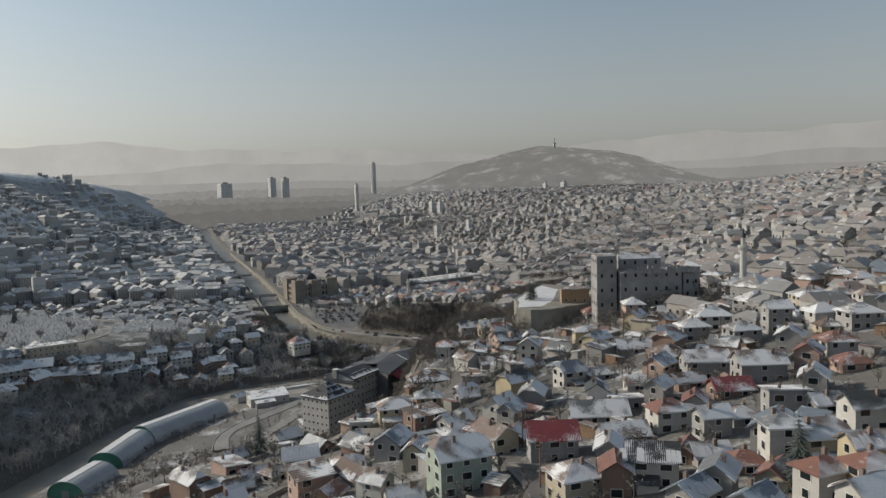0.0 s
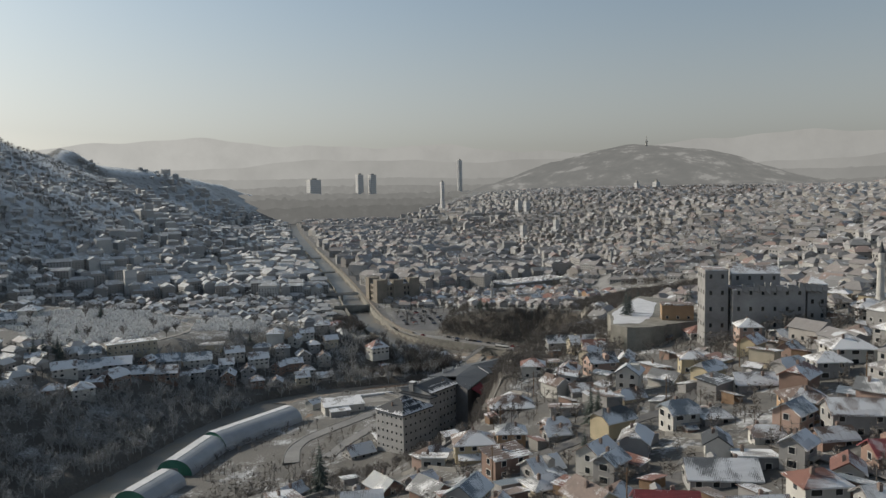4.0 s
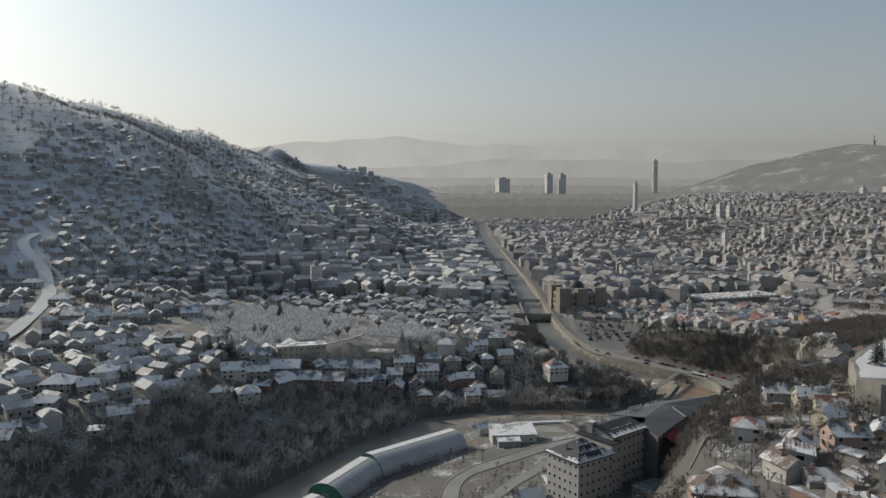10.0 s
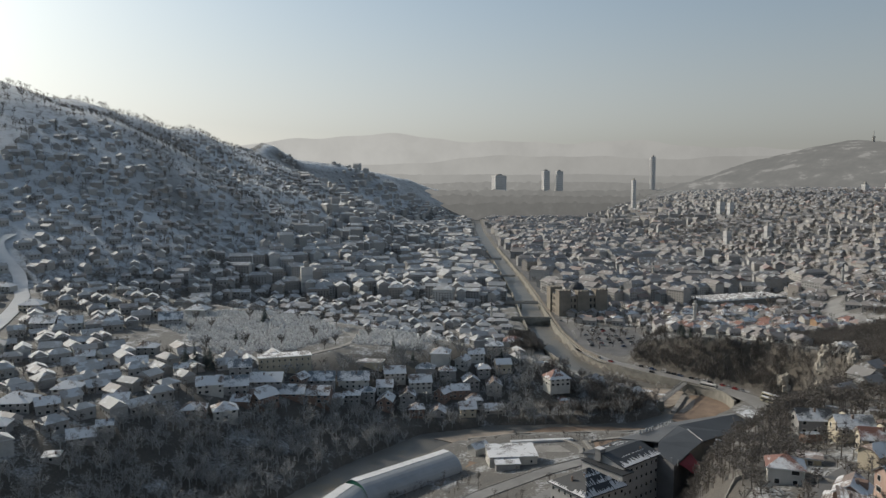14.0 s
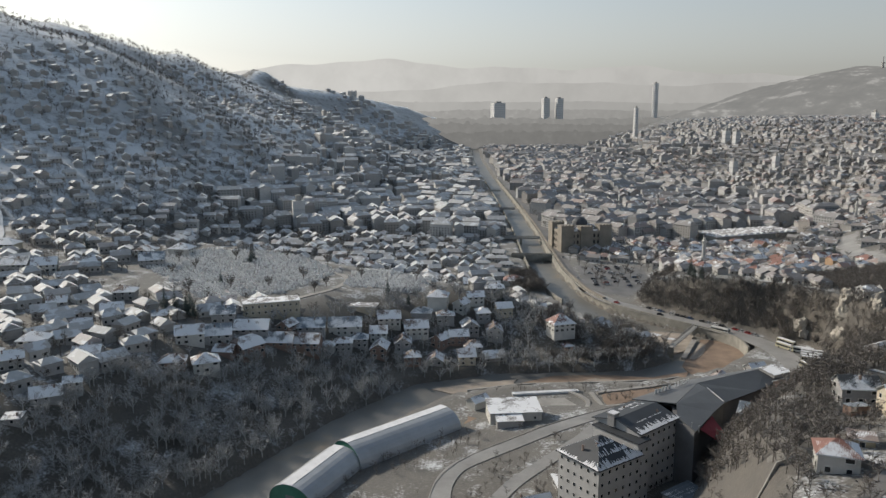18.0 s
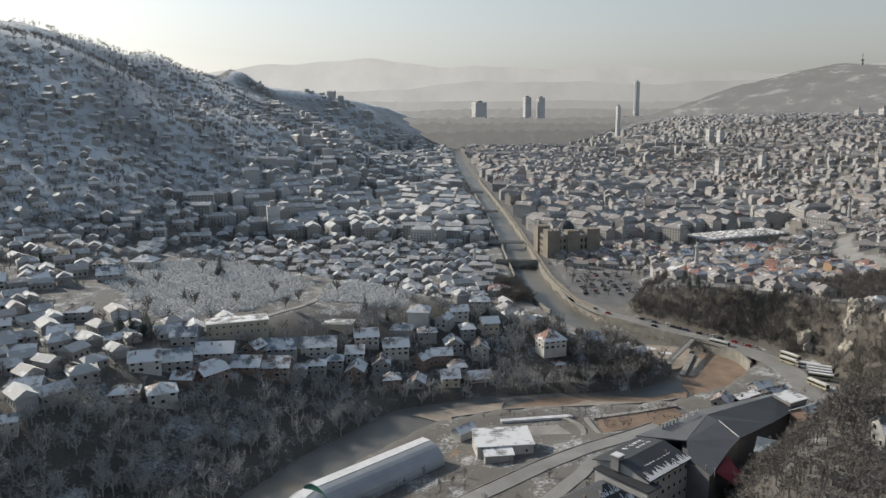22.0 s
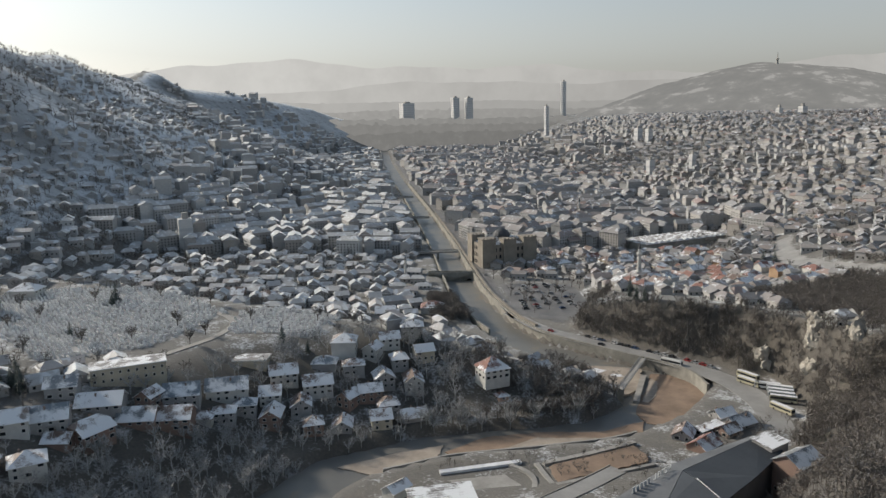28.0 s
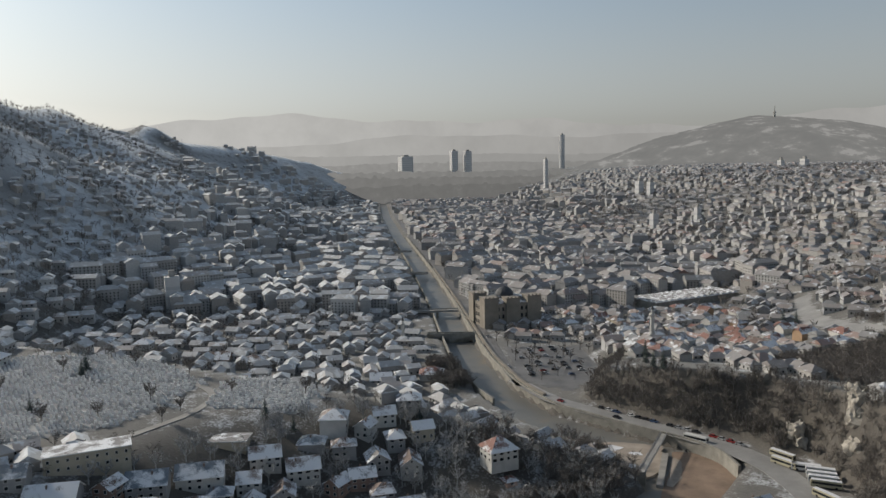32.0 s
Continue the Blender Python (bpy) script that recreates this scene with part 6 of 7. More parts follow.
for tx, ty, tw, tz in ((25, 3081, 50, 172), (225, 3075, 27, 191), (281, 3071, 27, 189), (453, 2244, 11, 147), (523, 1534, 13, 95), (521, 1455, 11, 95), (-196, 636, 13, 43),
                       (863, 1595, 11, 133), (924, 1608, 14, 135), (416, 1116, 10, 55), (457, 1041, 8, 68)):
    tower(tx, ty, tw, tz, "grey concrete tower block standing over the roofs")
tower(685, 3116, 17, 250, "slim tall glass tower far down the valley", 8)
mast = new("radio_mast")
mast.matrix_basis = pose(1532, 2982, 296)
tagged(mast, "thin grey radio mast on the hilltop", "mast")
part("shaft", stacked([(6, 0), (4, 18), (2, 19), (1, 50)], 8), M_CONC, mast)
part("platform", stacked([(5, 20), (7, 22), (7, 26), (3, 27)], 8), M_CONC, mast)

# ---------- graveyard ----------
YARD = [(-221, 357), (-126, 361), (-82, 315), (-105, 258), (-149, 236), (-214, 300)]
YARD2 = [(-75, 318), (-20, 335), (-12, 318), (-31, 275), (-75, 280)]
M_YARD = simple("graveyard_snow", (0.33, 0.33, 0.325), 0.85, 0.45, 0.25)
draped("graveyard", YARD, M_YARD, "graveyard lawn under thin patchy snow", "graveyard", 0.1)
draped("graveyard", YARD2, M_YARD, "small graveyard lawn under thin snow", "graveyard", 0.1)


def stones():
    rng = random.Random(3)
    vs, fs = [], []

    def inside(x, y, pts):
        r = False
        for (ax, ay), (bx, by) in zip(pts, pts[1:] + pts[:1]):
            if (ay > y) != (by > y) and x < (bx - ax) * (y - ay) / (by - ay) + ax:
                r = not r
        return r
    spots = []
    for i in range(-60, 60):
        for j in range(-40, 40):
            x, y = -110 + i * 2.1 + j * 0.55 + rng.uniform(-0.4, 0.4), 300 + j * 2.7 + i * 0.3 + rng.uniform(-0.4, 0.4)
            if (inside(x, y, YARD) or inside(x, y, YARD2)) and rng.random() < 0.86:
                spots.append((x, y))
    hs = height(np.array([q_[0] for q_ in spots]), np.array([q_[1] for q_ in spots]))
    for (x, y), z in zip(spots, hs):
        w, d, h = rng.uniform(0.4, 0.7), 0.2, rng.uniform(1.0, 1.9)
        a = 0.35 + rng.uniform(-0.1, 0.1)
        ca, sa = math.cos(a), math.sin(a)
        n = len(vs)
        for px, py, pz in ((-w, -d, -0.4), (w, -d, -0.4), (w, d, -0.4), (-w, d, -0.4), (-w, -d, h), (w, -d, h), (w, d, h), (-w, d, h)):
            vs.append((x + ca * px - sa * py, y + sa * px + ca * py, z + pz))
        fs += [(n + p_[0], n + p_[1], n + p_[2], n + p_[3]) for p_ in ((4, 5, 6, 7), (0, 1, 5, 4), (1, 2, 6, 5), (2, 3, 7, 6), (3, 0, 4, 7))]
    m = islands("white_marble", [(0, (0.66, 0.66, 0.66)), (0.7, (0.80, 0.80, 0.79)), (1, (0.45, 0.44, 0.43))], 0.5)
    tagged(new("gravestones", mesh_of("gravestones", vs, fs, m)), "rows of small white upright gravestones", "gravestones", kind="stuff")


stones()


# ---------- vehicles ----------
M_TYRE = simple("tyre_rubber", (0.02, 0.02, 0.02), 0.9, 0.2, 3)
M_BUSW = simple("bus_white", (0.62, 0.62, 0.60), 0.35, 0.12, 1)
M_BUSY = simple("bus_yellow", (0.42, 0.39, 0.28), 0.35, 0.15, 1)


def rounded(l, w, z0, z1, inset=0.12, top=0.25):
    """A body shell: sides lean in towards the roof, with softened edges."""
    bm = bmesh.new()
    rings = []
    for k, z in ((1.0, z0), (1.0, z0 + (z1 - z0) * 0.55), (1 - inset * 0.4, z1 - 0.12), (1 - inset, z1)):
        rings.append([bm.verts.new((sx * l / 2 * (k if k < 1 else 1), sy * w / 2 * k, z)) for sx, sy in ((-1, -1), (1, -1), (1, 1), (-1, 1))])
    for a, b in zip(rings, rings[1:]):
        for i in range(4):
            bm.faces.new((a[i], a[(i + 1) % 4], b[(i + 1) % 4], b[i]))
    bm.faces.new(rings[0][::-1])
    bm.faces.new(rings[-1])
    return bm


def wheel_bm(r, w):
    bm = bmesh.new()
    bmesh.ops.create_cone(bm, cap_ends=True, segments=14, radius1=r, radius2=r, depth=w)
    bmesh.ops.rotate(bm, cent=(0, 0, 0), matrix=Matrix.Rotation(math.pi / 2, 3, "X"), verts=bm.verts[:])
    return bm


BUSWHEEL, CARWHEEL = baked("wheel", wheel_bm(0.5, 0.32), M_TYRE), baked("wheel", wheel_bm(0.32, 0.22), M_TYRE)


def bus(m, body, label, snow=True):
    e = new("bus")
    e.matrix_basis = m
    tagged(e, label, "bus", "parked buses")
    part("body", rounded(12, 2.55, 0.35, 3.1, 0.08), body, e)
    for s in (-1, 1):
        bm = bmesh.new()
        box(bm, -5.6, -0.03, 1.5, 5.6, 0.03, 2.45)
        part("side_glass", bm, M_GLASS, e, m=pose(0, s * 1.275, 0))
    bm = bmesh.new()
    box(bm, -0.03, -1.1, 1.2, 0.03, 1.1, 2.6)
    part("windscreen", bm, M_GLASS, e, m=pose(6.0, 0, 0))
    for x in (-3.6, 3.7):
        for s in (-1, 1):
            part("wheel", BUSWHEEL, None, e, m=pose(x, s * 1.15, 0.5))
    if snow:
        bm = bmesh.new()
        slab(bm, [(-5.8, -1.1, 3.2), (5.8, -1.1, 3.2), (5.8, 1.1, 3.2), (-5.8, 1.1, 3.2)], 0.12)
        part("snow_cap", bm, M_SNOW, e, "thin layer of snow on the roof")
    return e


for k, (bx, by) in enumerate(((194.7, 244.3), (198.5, 239.7), (196.8, 235.4), (195.2, 231.2), (193.9, 226.8))):
    bus(pose(bx, by, gz(bx, by) + 0.3, 0, 0, -26), M_BUSW if k != 4 else M_BUSY, "white city bus with snow on its roof, parked in a row" if k != 4 else "yellowish city bus with snow on its roof")
for bx, by, a in ((191.5, 258.8, -62), (188.0, 250.4, -60), (187.8, 215.8, -68)):
    bus(pose(bx, by, gz(bx, by) + 0.3, 0, 0, a), M_BUSY, "dull yellow bus parked beside the road")
bus(pose(161.4, 285.7, gz(161.4, 285.7) + 0.3, 0, 0, -46), M_BUSW, "white bus standing on the river road", False)

CARPAINT = [simple("car_paint_" + n, c, 0.3, 0.1, 1, 0.2) for n, c in (("white", (0.6, 0.6, 0.6)), ("silver", (0.35, 0.36, 0.37)), ("black", (0.03, 0.03, 0.035)), ("red", (0.30, 0.03, 0.03)), ("blue", (0.05, 0.09, 0.18)))]
CARS = []
for pm, cn in zip(CARPAINT, ("white", "silver", "black", "red", "dark blue")):
    e = new("car")
    tagged(e, "%s parked car at the roadside" % cn, "car", "parked cars")
    bm = bmesh.new()
    prof = [(-2.1, 0.3), (2.1, 0.3), (2.15, 0.75), (1.2, 0.95), (-1.9, 0.98), (-2.15, 0.8)]
    a = [bm.verts.new((px, -0.87, pz)) for px, pz in prof]
    b = [bm.verts.new((px, 0.87, pz)) for px, pz in prof]
    bm.faces.new(a)
    bm.faces.new(b[::-1])
    for i in range(6):
        bm.faces.new((a[(i + 1) % 6], a[i], b[i], b[(i + 1) % 6]))
    part("body", bm, pm, e)
    bm = bmesh.new()
    lo, hi = [(-1.7, 0.98), (1.1, 0.96)], [(-1.2, 1.45), (0.4, 1.45)]
    v = [bm.verts.new((px, s * wv_, pz)) for (px, pz), wv_ in ((lo[0], 0.8), (lo[1], 0.8), (hi[1], 0.65), (hi[0], 0.65)) for s in (-1, 1)]
    for f in ((0, 2, 4, 6), (7, 5, 3, 1), (2, 3, 5, 4), (4, 5, 7, 6), (6, 7, 1, 0)):
        bm.faces.new([v[i] for i in f])
    part("cabin_glass", bm, M_GLASS, e)
    bm = bmesh.new()
    slab(bm, [(-1.2, -0.64, 1.5), (0.4, -0.64, 1.5), (0.4, 0.64, 1.5), (-1.2, 0.64, 1.5)], 0.06)
    part("roof", bm, pm, e)
    for x in (-1.3, 1.3):
        for s in (-1, 1):
            part("wheel", CARWHEEL, None, e, m=pose(x, s * 0.8, 0.32))
    CARS.append(e)
USED = set()


def car(x, y, rot):
    k = random.Random(int(x * 31 + y * 17)).choice((0, 0, 1, 1, 2, 2, 2, 3, 4))
    z = gz(x, y) + 0.16
    if k not in USED:
        USED.add(k)
        CARS[k].matrix_basis = pose(x, y, z, 0, 0, rot)
    else:
        copy_thing(CARS[k], pose(x, y, z, 0, 0, rot))


kerb = resample([(128, 337), (150, 311.5), (169, 291), (185, 269)], 4.6)
for i in range(len(kerb) - 1):
    if i % 5 != 3:
        dx, dy = kerb[i + 1] - kerb[i]
        car(kerb[i][0], kerb[i][1], math.degrees(math.atan2(dy, dx)))
rnd = random.Random(9)
for r in range(5):
    for c in range(11):
        if rnd.random() < 0.42:
            car(101 + r * 8.5 + rnd.uniform(-0.5, 0.5), 400 + c * 7.2 + r * 2, 12 + rnd.uniform(-14, 14))
for x, y, a in ((132, 321, -48), (161, 289, -50), (108, 352, -52), (88, 430, 98), (84, 520, 95)):
    car(x, y, a)
draped("forecourt", [(93, 392), (118, 372), (150, 405), (150, 480), (93, 485)], M_ASPH, "worn asphalt car park by the quay", "car park", 0.05)


# ---------- cliffs ----------
M_ROCK = islands("limestone", [(0, (0.16, 0.145, 0.12)), (0.5, (0.24, 0.215, 0.18)), (1, (0.33, 0.30, 0.25))], 0.95, 0.35, haze_amount=0.1)


M_PALEROCK = simple("pale_limestone", (0.40, 0.37, 0.32), 0.95, 0.45, 0.5, bump=0.6)


def crags():
    rng = random.Random(12)
    for k in range(26):
        y = 150 + k * 8.5 + rng.uniform(-3, 3)
        line = np.arange(160, 330, 2.0)
        zs = height(line, np.full(line.shape, y))
        g = np.gradient(zs, line)
        hot = [i for i in range(len(line)) if g[i] > 0.85 and zs[i] > 9]
        if not hot:
            continue
        for _ in range(1):
            i = rng.choice(hot)
            bm = bmesh.new()
            bmesh.ops.create_icosphere(bm, subdivisions=3, radius=1.0)
            sx, sy, sz = rng.uniform(1.0, 2.0), rng.uniform(1.2, 2.6), rng.uniform(4, 9)
            off = rng.uniform(0, 99)
            for v in bm.verts:
                n = noise.noise(Vector((v.co.x * 1.6, v.co.y * 1.6, v.co.z * 0.7 + off))) * 0.55 + noise.noise(v.co * 4 + Vector((off, 0, 0))) * 0.22
                v.co = Vector((v.co.x * sx, v.co.y * sy, v.co.z * sz)) * (1 + n)
            ob = part("rock_outcrop", bm, M_ROCK)
            ob.matrix_basis = pose(line[i] + 1.0, y, zs[i] - sz * 0.45, 0, rng.uniform(10, 25), 0)
            tagged(ob, "pale weathered limestone crag on the wooded cliff", "rock", "cliff crags")


crags()
rng = random.Random(44)
for (ax, ay), (bx, by), num in (((230, 266), (210, 232), 12), (((250, 258)), (216, 212), 13), ((204, 263), (199, 269), 3)):
    for k in range(num):
        q_ = (k + rng.uniform(0, 0.8)) / num
        x, y = ax + (bx - ax) * q_ + rng.uniform(-1.5, 1.5), ay + (by - ay) * q_ + rng.uniform(-1.5, 1.5)
        sz = rng.uniform(2.2, 4.2)
        bm = bmesh.new()
        bmesh.ops.create_icosphere(bm, subdivisions=3, radius=1.0)
        for v in bm.verts:
            n = noise.noise(Vector((v.co.x * 1.8 + x, v.co.y * 1.8, v.co.z * 1.1))) * 0.7 + noise.noise(v.co * 4.5 + Vector((x, y, 0))) * 0.3
            v.co = Vector((v.co.x * sz * 0.8, v.co.y * sz * 1.1, v.co.z * sz * 1.2)) * (1 + n)
        ob = part("rock_outcrop", bm, M_PALEROCK)
        ob.matrix_basis = pose(x, y, gz(x, y) - sz * 0.35, 0, 0, rng.uniform(0, 360))
        tagged(ob, "pale limestone crag streaked with grey on the cliff", "rock", "cliff faces")
        taken(x - 1, y - 2, 1.6)


# ---------- the rest of the town ----------
far_town()


# ---------- trees ----------
def limb(vs, fs, a, b, ra, rb, n=5):
    a, b = Vector(a), Vector(b)
    d = (b - a).normalized()
    u = d.orthogonal().normalized()
    w = d.cross(u)
    base = len(vs)
    for c, r in ((a, ra), (b, rb)):
        for i in range(n):
            t = 2 * math.pi * i / n
            vs.append(tuple(c + u * (r * math.cos(t)) + w * (r * math.sin(t))))
    for i in range(n):
        fs.append((base + i, base + (i + 1) % n, base + n + (i + 1) % n, base + n + i))


def bare_tree(seed, h, twigs, thick=1.0):
    """Trunk and limbs, and a crown of fine twigs."""
    rng = random.Random(seed)
    tv, tf, cv, cf = [], [], [], []
    limb(tv, tf, (0, 0, -0.6), (0, 0, h * 0.35), h * 0.028, h * 0.02, 5 if thick == 1 else 3)
    tips = []
    for k in range(8 if thick == 1 else 3):
        a, up = k * 2.4 + rng.uniform(-0.4, 0.4), rng.uniform(0.25, 0.5) * h
        p0 = Vector((0, 0, h * rng.uniform(0.2, 0.35)))
        p1 = p0 + Vector((math.cos(a) * h * 0.16, math.sin(a) * h * 0.16, up * 0.5))
        p2 = p1 + Vector((math.cos(a + 0.4) * h * 0.13, math.sin(a + 0.4) * h * 0.13, up * 0.55))
        limb(tv, tf, p0, p1, h * 0.014, h * 0.009, 4 if thick == 1 else 3)
        limb(tv, tf, p1, p2, h * 0.009, h * 0.004, 3)
        tips += [p1, p2, (p1 + p2) / 2]
    limb(tv, tf, (0, 0, h * 0.35), (0.2, 0.1, h * 0.8), h * 0.02, h * 0.005, 5 if thick == 1 else 3)
    tips += [Vector((0.1, 0, h * 0.6)), Vector((0.2, 0.1, h * 0.8))]
    for _ in range(twigs):
        p0 = rng.choice(tips)
        d = Vector((rng.gauss(0, 1), rng.gauss(0, 1), abs(rng.gauss(0.5, 0.7)))).normalized()
        p1 = p0 + d * h * rng.uniform(0.10, 0.24)
        s = Vector((rng.gauss(0, 1), rng.gauss(0, 1), rng.gauss(0, 1))).cross(d).normalized() * h * rng.uniform(0.006, 0.014) * thick
        n = len(cv)
        cv += [tuple(p0 + s), tuple(p0 - s), tuple(p1)]
        cf.append((n, n + 1, n + 2))
    return (tv, tf), (cv, cf)


def fir_tree(seed, h):
    rng = random.Random(seed)
    tv, tf, cv, cf = [], [], [], []
    limb(tv, tf, (0, 0, -0.6), (0, 0, h * 0.97), h * 0.02, h * 0.003, 6)
    levels = 17
    for k in range(levels):
        z = h * (0.10 + 0.86 * k / levels)
        r = h * 0.21 * (1 - k / levels) ** 0.85 + 0.15
        for j in range(11):
            a = j * 2 * math.pi / 11 + k * 0.7 + rng.uniform(-0.2, 0.2)
            rr = r * rng.uniform(0.65, 1.15)
            tip = Vector((math.cos(a) * rr, math.sin(a) * rr, z - rr * rng.uniform(0.15, 0.4)))
            root = Vector((0, 0, z + 0.1))
            side = Vector((-math.sin(a), math.cos(a), 0))
            for f in (0.45, 0.75, 1.0):
                c = root.lerp(tip, f)
                wdt = rr * 0.24 * (1.15 - f * 0.6)
                n = len(cv)
                back = root.lerp(tip, f - 0.42)
                cv += [tuple(back), tuple(c + side * wdt - Vector((0, 0, wdt * 0.6))), tuple(c + (tip - root) * 0.14), tuple(c - side * wdt - Vector((0, 0, wdt * 0.6)))]
                cf += [(n, n + 1, n + 2), (n, n + 2, n + 3)]
    return (tv, tf), (cv, cf)


BARE = []
for s in range(4):
    tr, cr = bare_tree(s, 10.0, 520)
    BARE.append((mesh_of("trunk", *tr, M_BARK), mesh_of("crown", *cr, M_BROWN)))
FIRS = []
for s in range(3):
    tr, cr = fir_tree(s + 20, 14.0)
    FIRS.append((mesh_of("trunk", *tr, M_BARK), mesh_of("crown", *cr, M_NEEDLE)))


def tree(x, y, kind, size, seed, name, label, group, z=None):
    e = new(name)
    k = random.Random(seed)
    e.matrix_basis = pose(x, y, gz(x, y) if z is None else z, 0, 0, k.uniform(0, 360)) @ Matrix.Diagonal((size, size, size * k.uniform(0.9, 1.15), 1))
    tagged(e, label, "tree", group)
    tr, cr = kind[seed % len(kind)]
    part("trunk", tr, None, e)
    part("crown", cr, None, e)


for i, (x, y, s) in enumerate(((16.3, -103.8, 0.92), (182.7, 77.6, 1.15), (185.2, 65.7, 0.79), (205.6, 65.3, 1.03), (204.6, 70.3, 0.81), (88, -103, 0.78), (90.8, -101, 0.68), (90.5, -227, 0.95), (76.7, -128.7, 0.50), (226.7, -87.3, 0.59), (103.1, -211.7, 0.50), (-154.3, 201.0, 1.13), (-148.9, 201.4, 1.02), (-140.7, 201.9, 1.01), (-143.6, 202.9, 0.81), (-147.5, 322.5, 0.78), (-44.1, 267.9, 0.84), (-151.0, 275.2, 0.57), (-137.7, 197.2, 0.84), (-275.4, 341.3, 0.96), (-148.4, 330.3, 0.86), (156.6, 335.7, 0.79), (160.4, 330.6, 0.84), (163.8, 372.7, 0.81), (296.7, 466.1, 0.96), (297.4, 449.3, 0.94), (0.8, 272.3, 0.52), (25.6, 278.2, 0.64), (-31.0, 263.6, 0.58), (571.7, 2794.2, 1.50), (157.4, 351.7, 0.74), (-247.5, 646.1, 1.27), (-301.9, 408.5, 1.00))):
    tree(x, y, FIRS, s, i, "fir_tree", "dark green fir standing among the houses", "fir trees")


for i, (x, y, s) in enumerate(((152, 22, 0.82), (156, 27, 0.7), (177, 14, 0.85), (175, 20, 0.62))):
    tree(x, y, FIRS, s, i, "fir_tree", "dark fir on the snowy stone bastion", "fir trees", 75)
for i, (x, y, s) in enumerate(((-196, 318, 0.9), (-178, 302, 0.75), (-160, 330, 0.8), (-140, 262, 0.95), (-118, 268, 0.85), (-102, 290, 0.9), (-95, 330, 1.0), (-128, 345, 0.8), (-205, 350, 0.95),
                               (-66, 300, 0.85), (-48, 322, 0.8), (-30, 300, 0.9), (-88, 262, 0.8), (-160, 246, 0.9), (-84, 276, 0.75), (-186, 284, 0.85))):
    tree(x, y, BARE, s, i, "bare_tree", "leafless tree standing among the gravestones", "graveyard trees")


def wood(name, label, spots, twigs, hmin, hmax, seed, material=M_TWIG, thick=1.0):
    """Many bare trees or bushes joined: thin stems and twigs."""
    rng = np.random.default_rng(seed)
    base = []
    for s in range(3):
        tr, cr = bare_tree(50 + s, 10.0, twigs, thick)
        v = np.array(tr[0] + cr[0])
        f = [tuple(q_) for q_ in tr[1]] + [tuple(i + len(tr[0]) for i in t_) for t_ in cr[1]]
        tri = np.array([t_ if len(t_) == 3 else t_[:3] for t_ in f] + [(t_[0], t_[2], t_[3]) for t_ in f if len(t_) == 4])
        base.append((v, tri))
    z = height(spots[:, 0], spots[:, 1])
    VS, FS, n = [], [], 0
    for (x, y), zz in zip(spots, z):
        v, tri = base[rng.integers(3)]
        s, a = rng.uniform(hmin, hmax) / 10, rng.uniform(0, 6.28)
        ca, sa = math.cos(a), math.sin(a)
        w = v * s
        VS.append(np.stack([x + ca * w[:, 0] - sa * w[:, 1], y + sa * w[:, 0] + ca * w[:, 1], zz + w[:, 2]], 1))
        FS.append(tri + n)
        n += len(v)
    VS, FS = np.concatenate(VS), np.concatenate(FS)
    me = bpy.data.meshes.new(name)
    me.vertices.add(len(VS))
    me.vertices.foreach_set("co", VS.astype(np.float32).ravel())
    me.loops.add(FS.size)
    me.loops.foreach_set("vertex_index", FS.astype(np.int32).ravel())
    me.polygons.add(len(FS))
    me.polygons.foreach_set("loop_start", np.arange(0, FS.size, 3, dtype=np.int32))
    me.polygons.foreach_set("loop_total", np.full(len(FS), 3, np.int32))
    me.update()
    me.materials.append(material)
    tagged(new(name, me), label, "wood", kind="stuff")


def scatter(n, x0, x1, y0, y1, seed, rule):
    rng = np.random.default_rng(seed)
    x, y = rng.uniform(x0, x1, n), rng.uniform(y0, y1, n)
    d, s, u = nearest(x, y, RIVER)
    z = height(x, y)
    ok = rule(x, y, d, s, u, z)
    keep = [i for i in np.nonzero(ok)[0] if free(x[i], y[i], 1.5)]
    return np.stack([x[keep], y[keep]], 1)


wood("bank_wood", "dense bare dark trees on the steep far river bank", scatter(5200, -240, 110, -120, 290, 1, lambda x, y, d, s, u, z: (s < 0) & (d > 14) & (d < 88 + 8 * wavy(x, y, 25, 1)) & (u < 8.5) & (z < 29)), 150, 6, 11, 1)
wood("point_wood", "bare trees on the wooded point in the river bend", scatter(900, 50, 135, 215, 330, 2, lambda x, y, d, s, u, z: (s < 0) & (d > np.interp(u, [7, 8, 8.6, 9, 9.4, 10], [16, 17, 22, 27, 25, 20])) & (x - y > -215) & (y < 300)), 150, 6, 10, 2, M_BROWN)
wood("cliff_wood", "bare bushes and trees clinging to the cliff", scatter(15500, 120, 330, 110, 420, 3, lambda x, y, d, s, u, z: (s > 0) & ((slope(x, y) > 0.3) | (x > 226) & (y > 190) & (y < 350)) & (d > 28) & (z > 5.0) & (z < 62)), 70, 4, 8, 3, M_BROWN, 1.7)
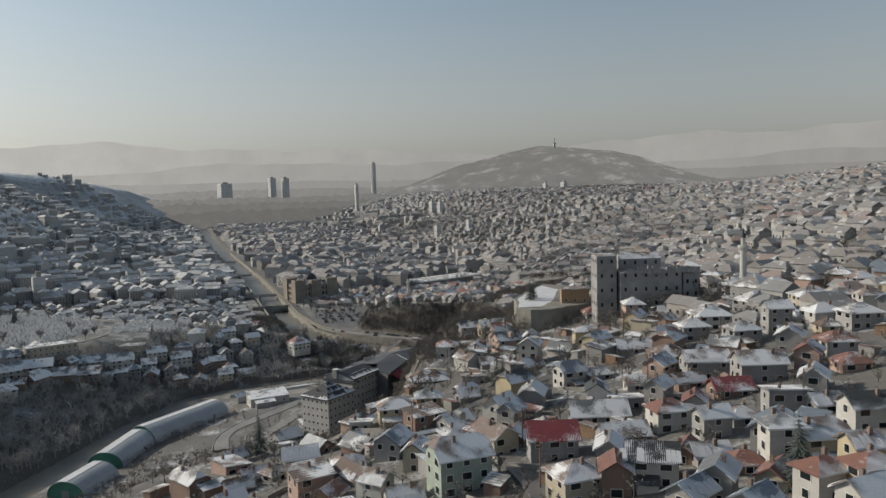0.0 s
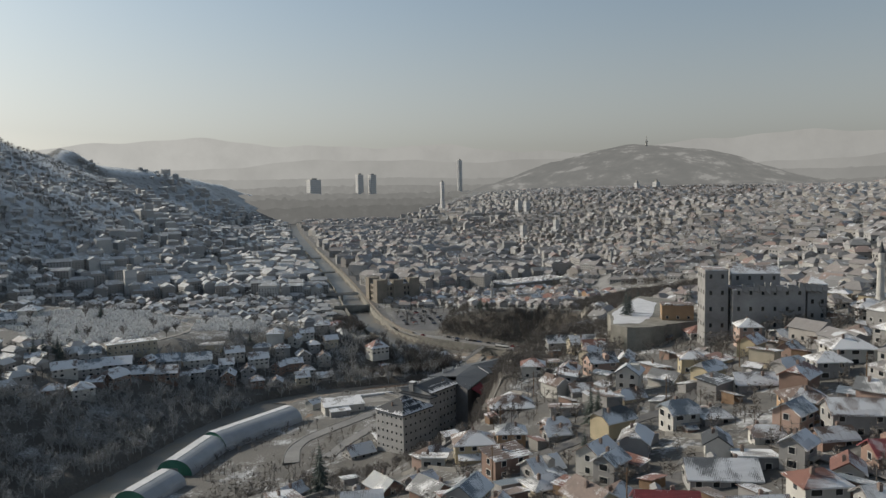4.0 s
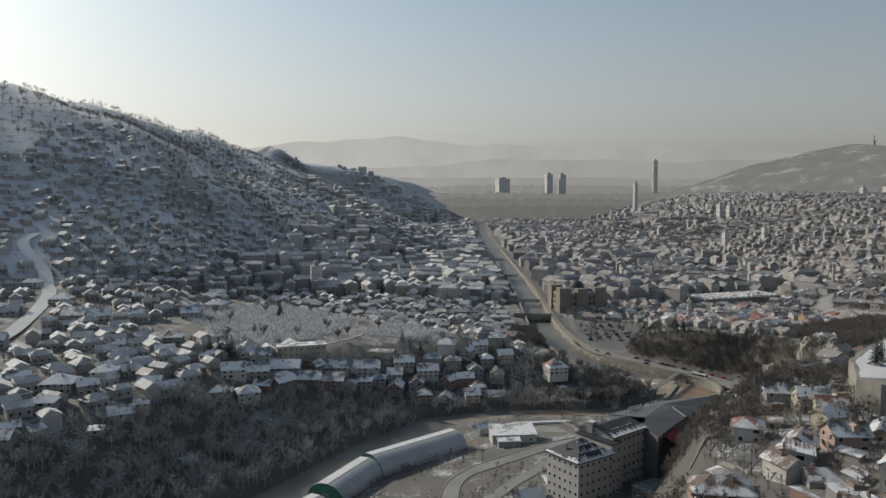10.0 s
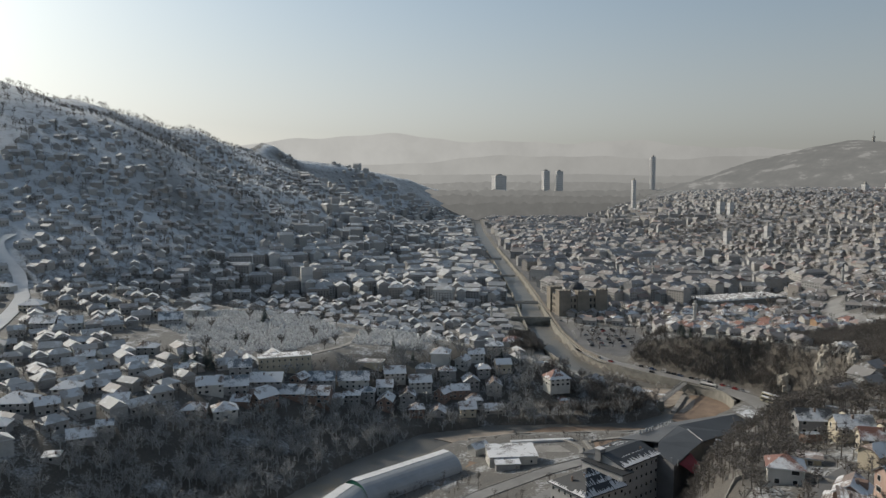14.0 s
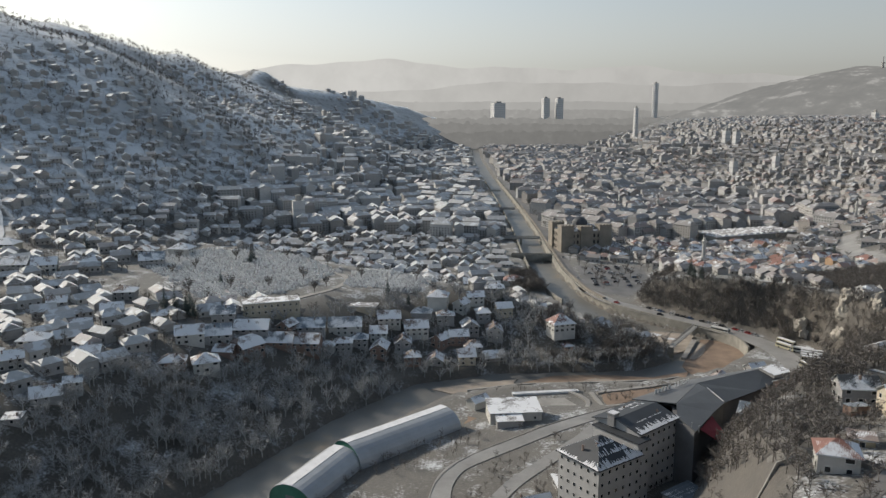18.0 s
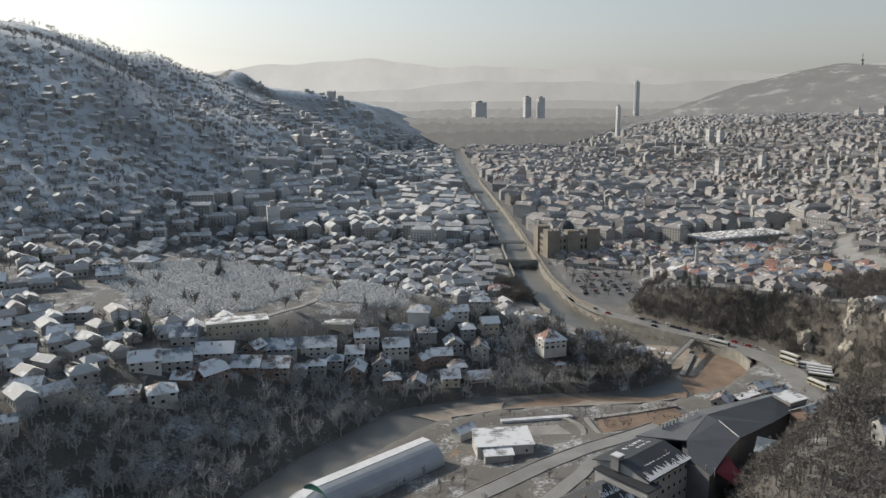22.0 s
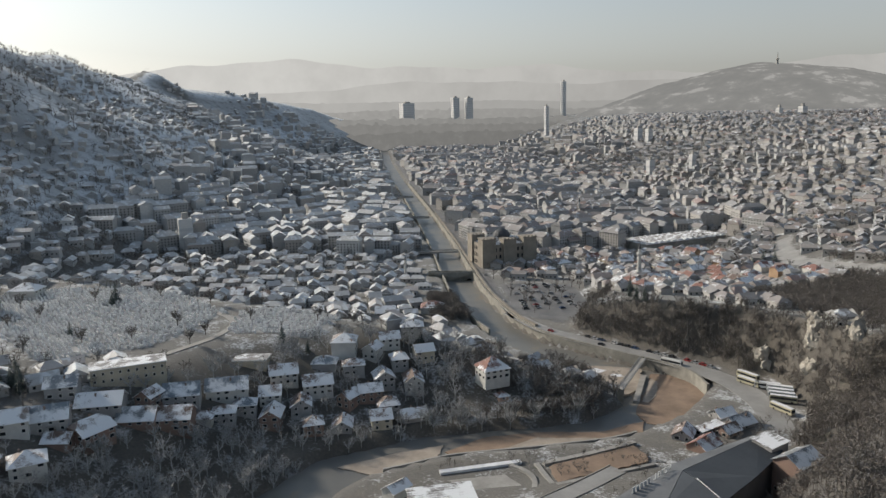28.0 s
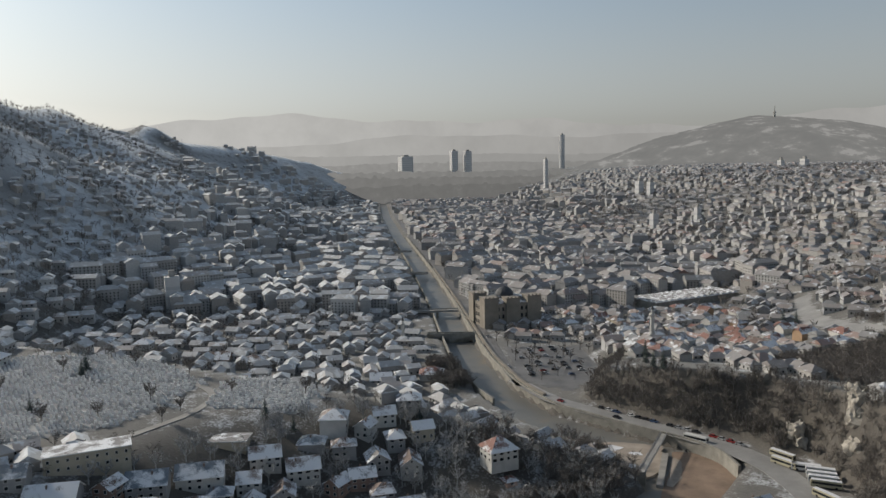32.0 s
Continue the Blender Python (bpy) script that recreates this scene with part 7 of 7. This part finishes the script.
wood("slope_wood", "brown leafless scrub on the slope above the hotel", scatter(5000, 88, 260, -20, 205, 4, lambda x, y, d, s, u, z: (s > 0) & (d > 60) & (z > 15) & (z < 60) & ~((x < 142) & (y > 0.9 * x - 9))), 80, 3.5, 7.5, 4, M_BROWN, 1.6)
wood("garden_trees", "bare garden trees and bushes between the houses", scatter(4600, -60, 330, -300, 90, 5, lambda x, y, d, s, u, z: (s > 0) & (z > 17) & (d > 60)), 90, 2.5, 6.5, 5, M_BROWN, 1.5)
wood("terrace_trees", "bare trees between the houses on the far terrace", scatter(3400, -420, 60, 60, 620, 6, lambda x, y, d, s, u, z: (s < 0) & (d > 85) & ~((x > -215) & (x < -20) & (y > 240) & (y < 350))), 90, 5, 9, 6, M_BROWN, 1.3)
wood("valley_trees", "bare trees among the roofs of the valley town", scatter(10500, -900, 1100, 380, 1700, 7, lambda x, y, d, s, u, z: (d > 24) & ((y > 560) | (s > 0)) & (np.abs(x) < y * 0.85)), 46, 7, 12, 7, M_BROWN, 3.0)
wood("hill_forest", "forest on the long ridge, twigs paled to imitate haze", scatter(3600, -1700, -300, 300, 2700, 8, lambda x, y, d, s, u, z: (s < 0) & (z > 95) & (wavy(x, y, 110, 3) > -0.35)), 22, 7, 12, 8, M_HAZETWIG, 2.2)
wood("yard_scrub", "brown leafless scrub between the lanes and the river", scatter(3400, -60, 190, 10, 215, 10, lambda x, y, d, s, u, z: (s > 0) & (d > 24) & (z < 18) & (slope(x, y) < 0.5) & ~((x > 5) & (x < 75) & (y > 125) & (y < 172)) & (wavy(x, y, 14, 2) > -0.25)), 60, 1.8, 4.6, 10, M_BROWN, 1.6)
wood("barracks_trees", "bare trees before the ruined barracks and the bastion", scatter(420, 118, 212, -64, 60, 12, lambda x, y, d, s, u, z: (s > 0) & ((y < -42) & (x > 150) | (x > 118) & (x < 139 + np.clip(y, 0, 99) * 0.5) & (y > -30))), 120, 6, 10, 12, M_BROWN, 1.4)
wood("riverside_trees", "dark bare trees by the river wall below the terrace", scatter(330, 34, 72, 389, 449, 11, lambda x, y, d, s, u, z: (s < 0) & (d > 15)), 120, 7, 11, 11, M_BROWN, 1.6)
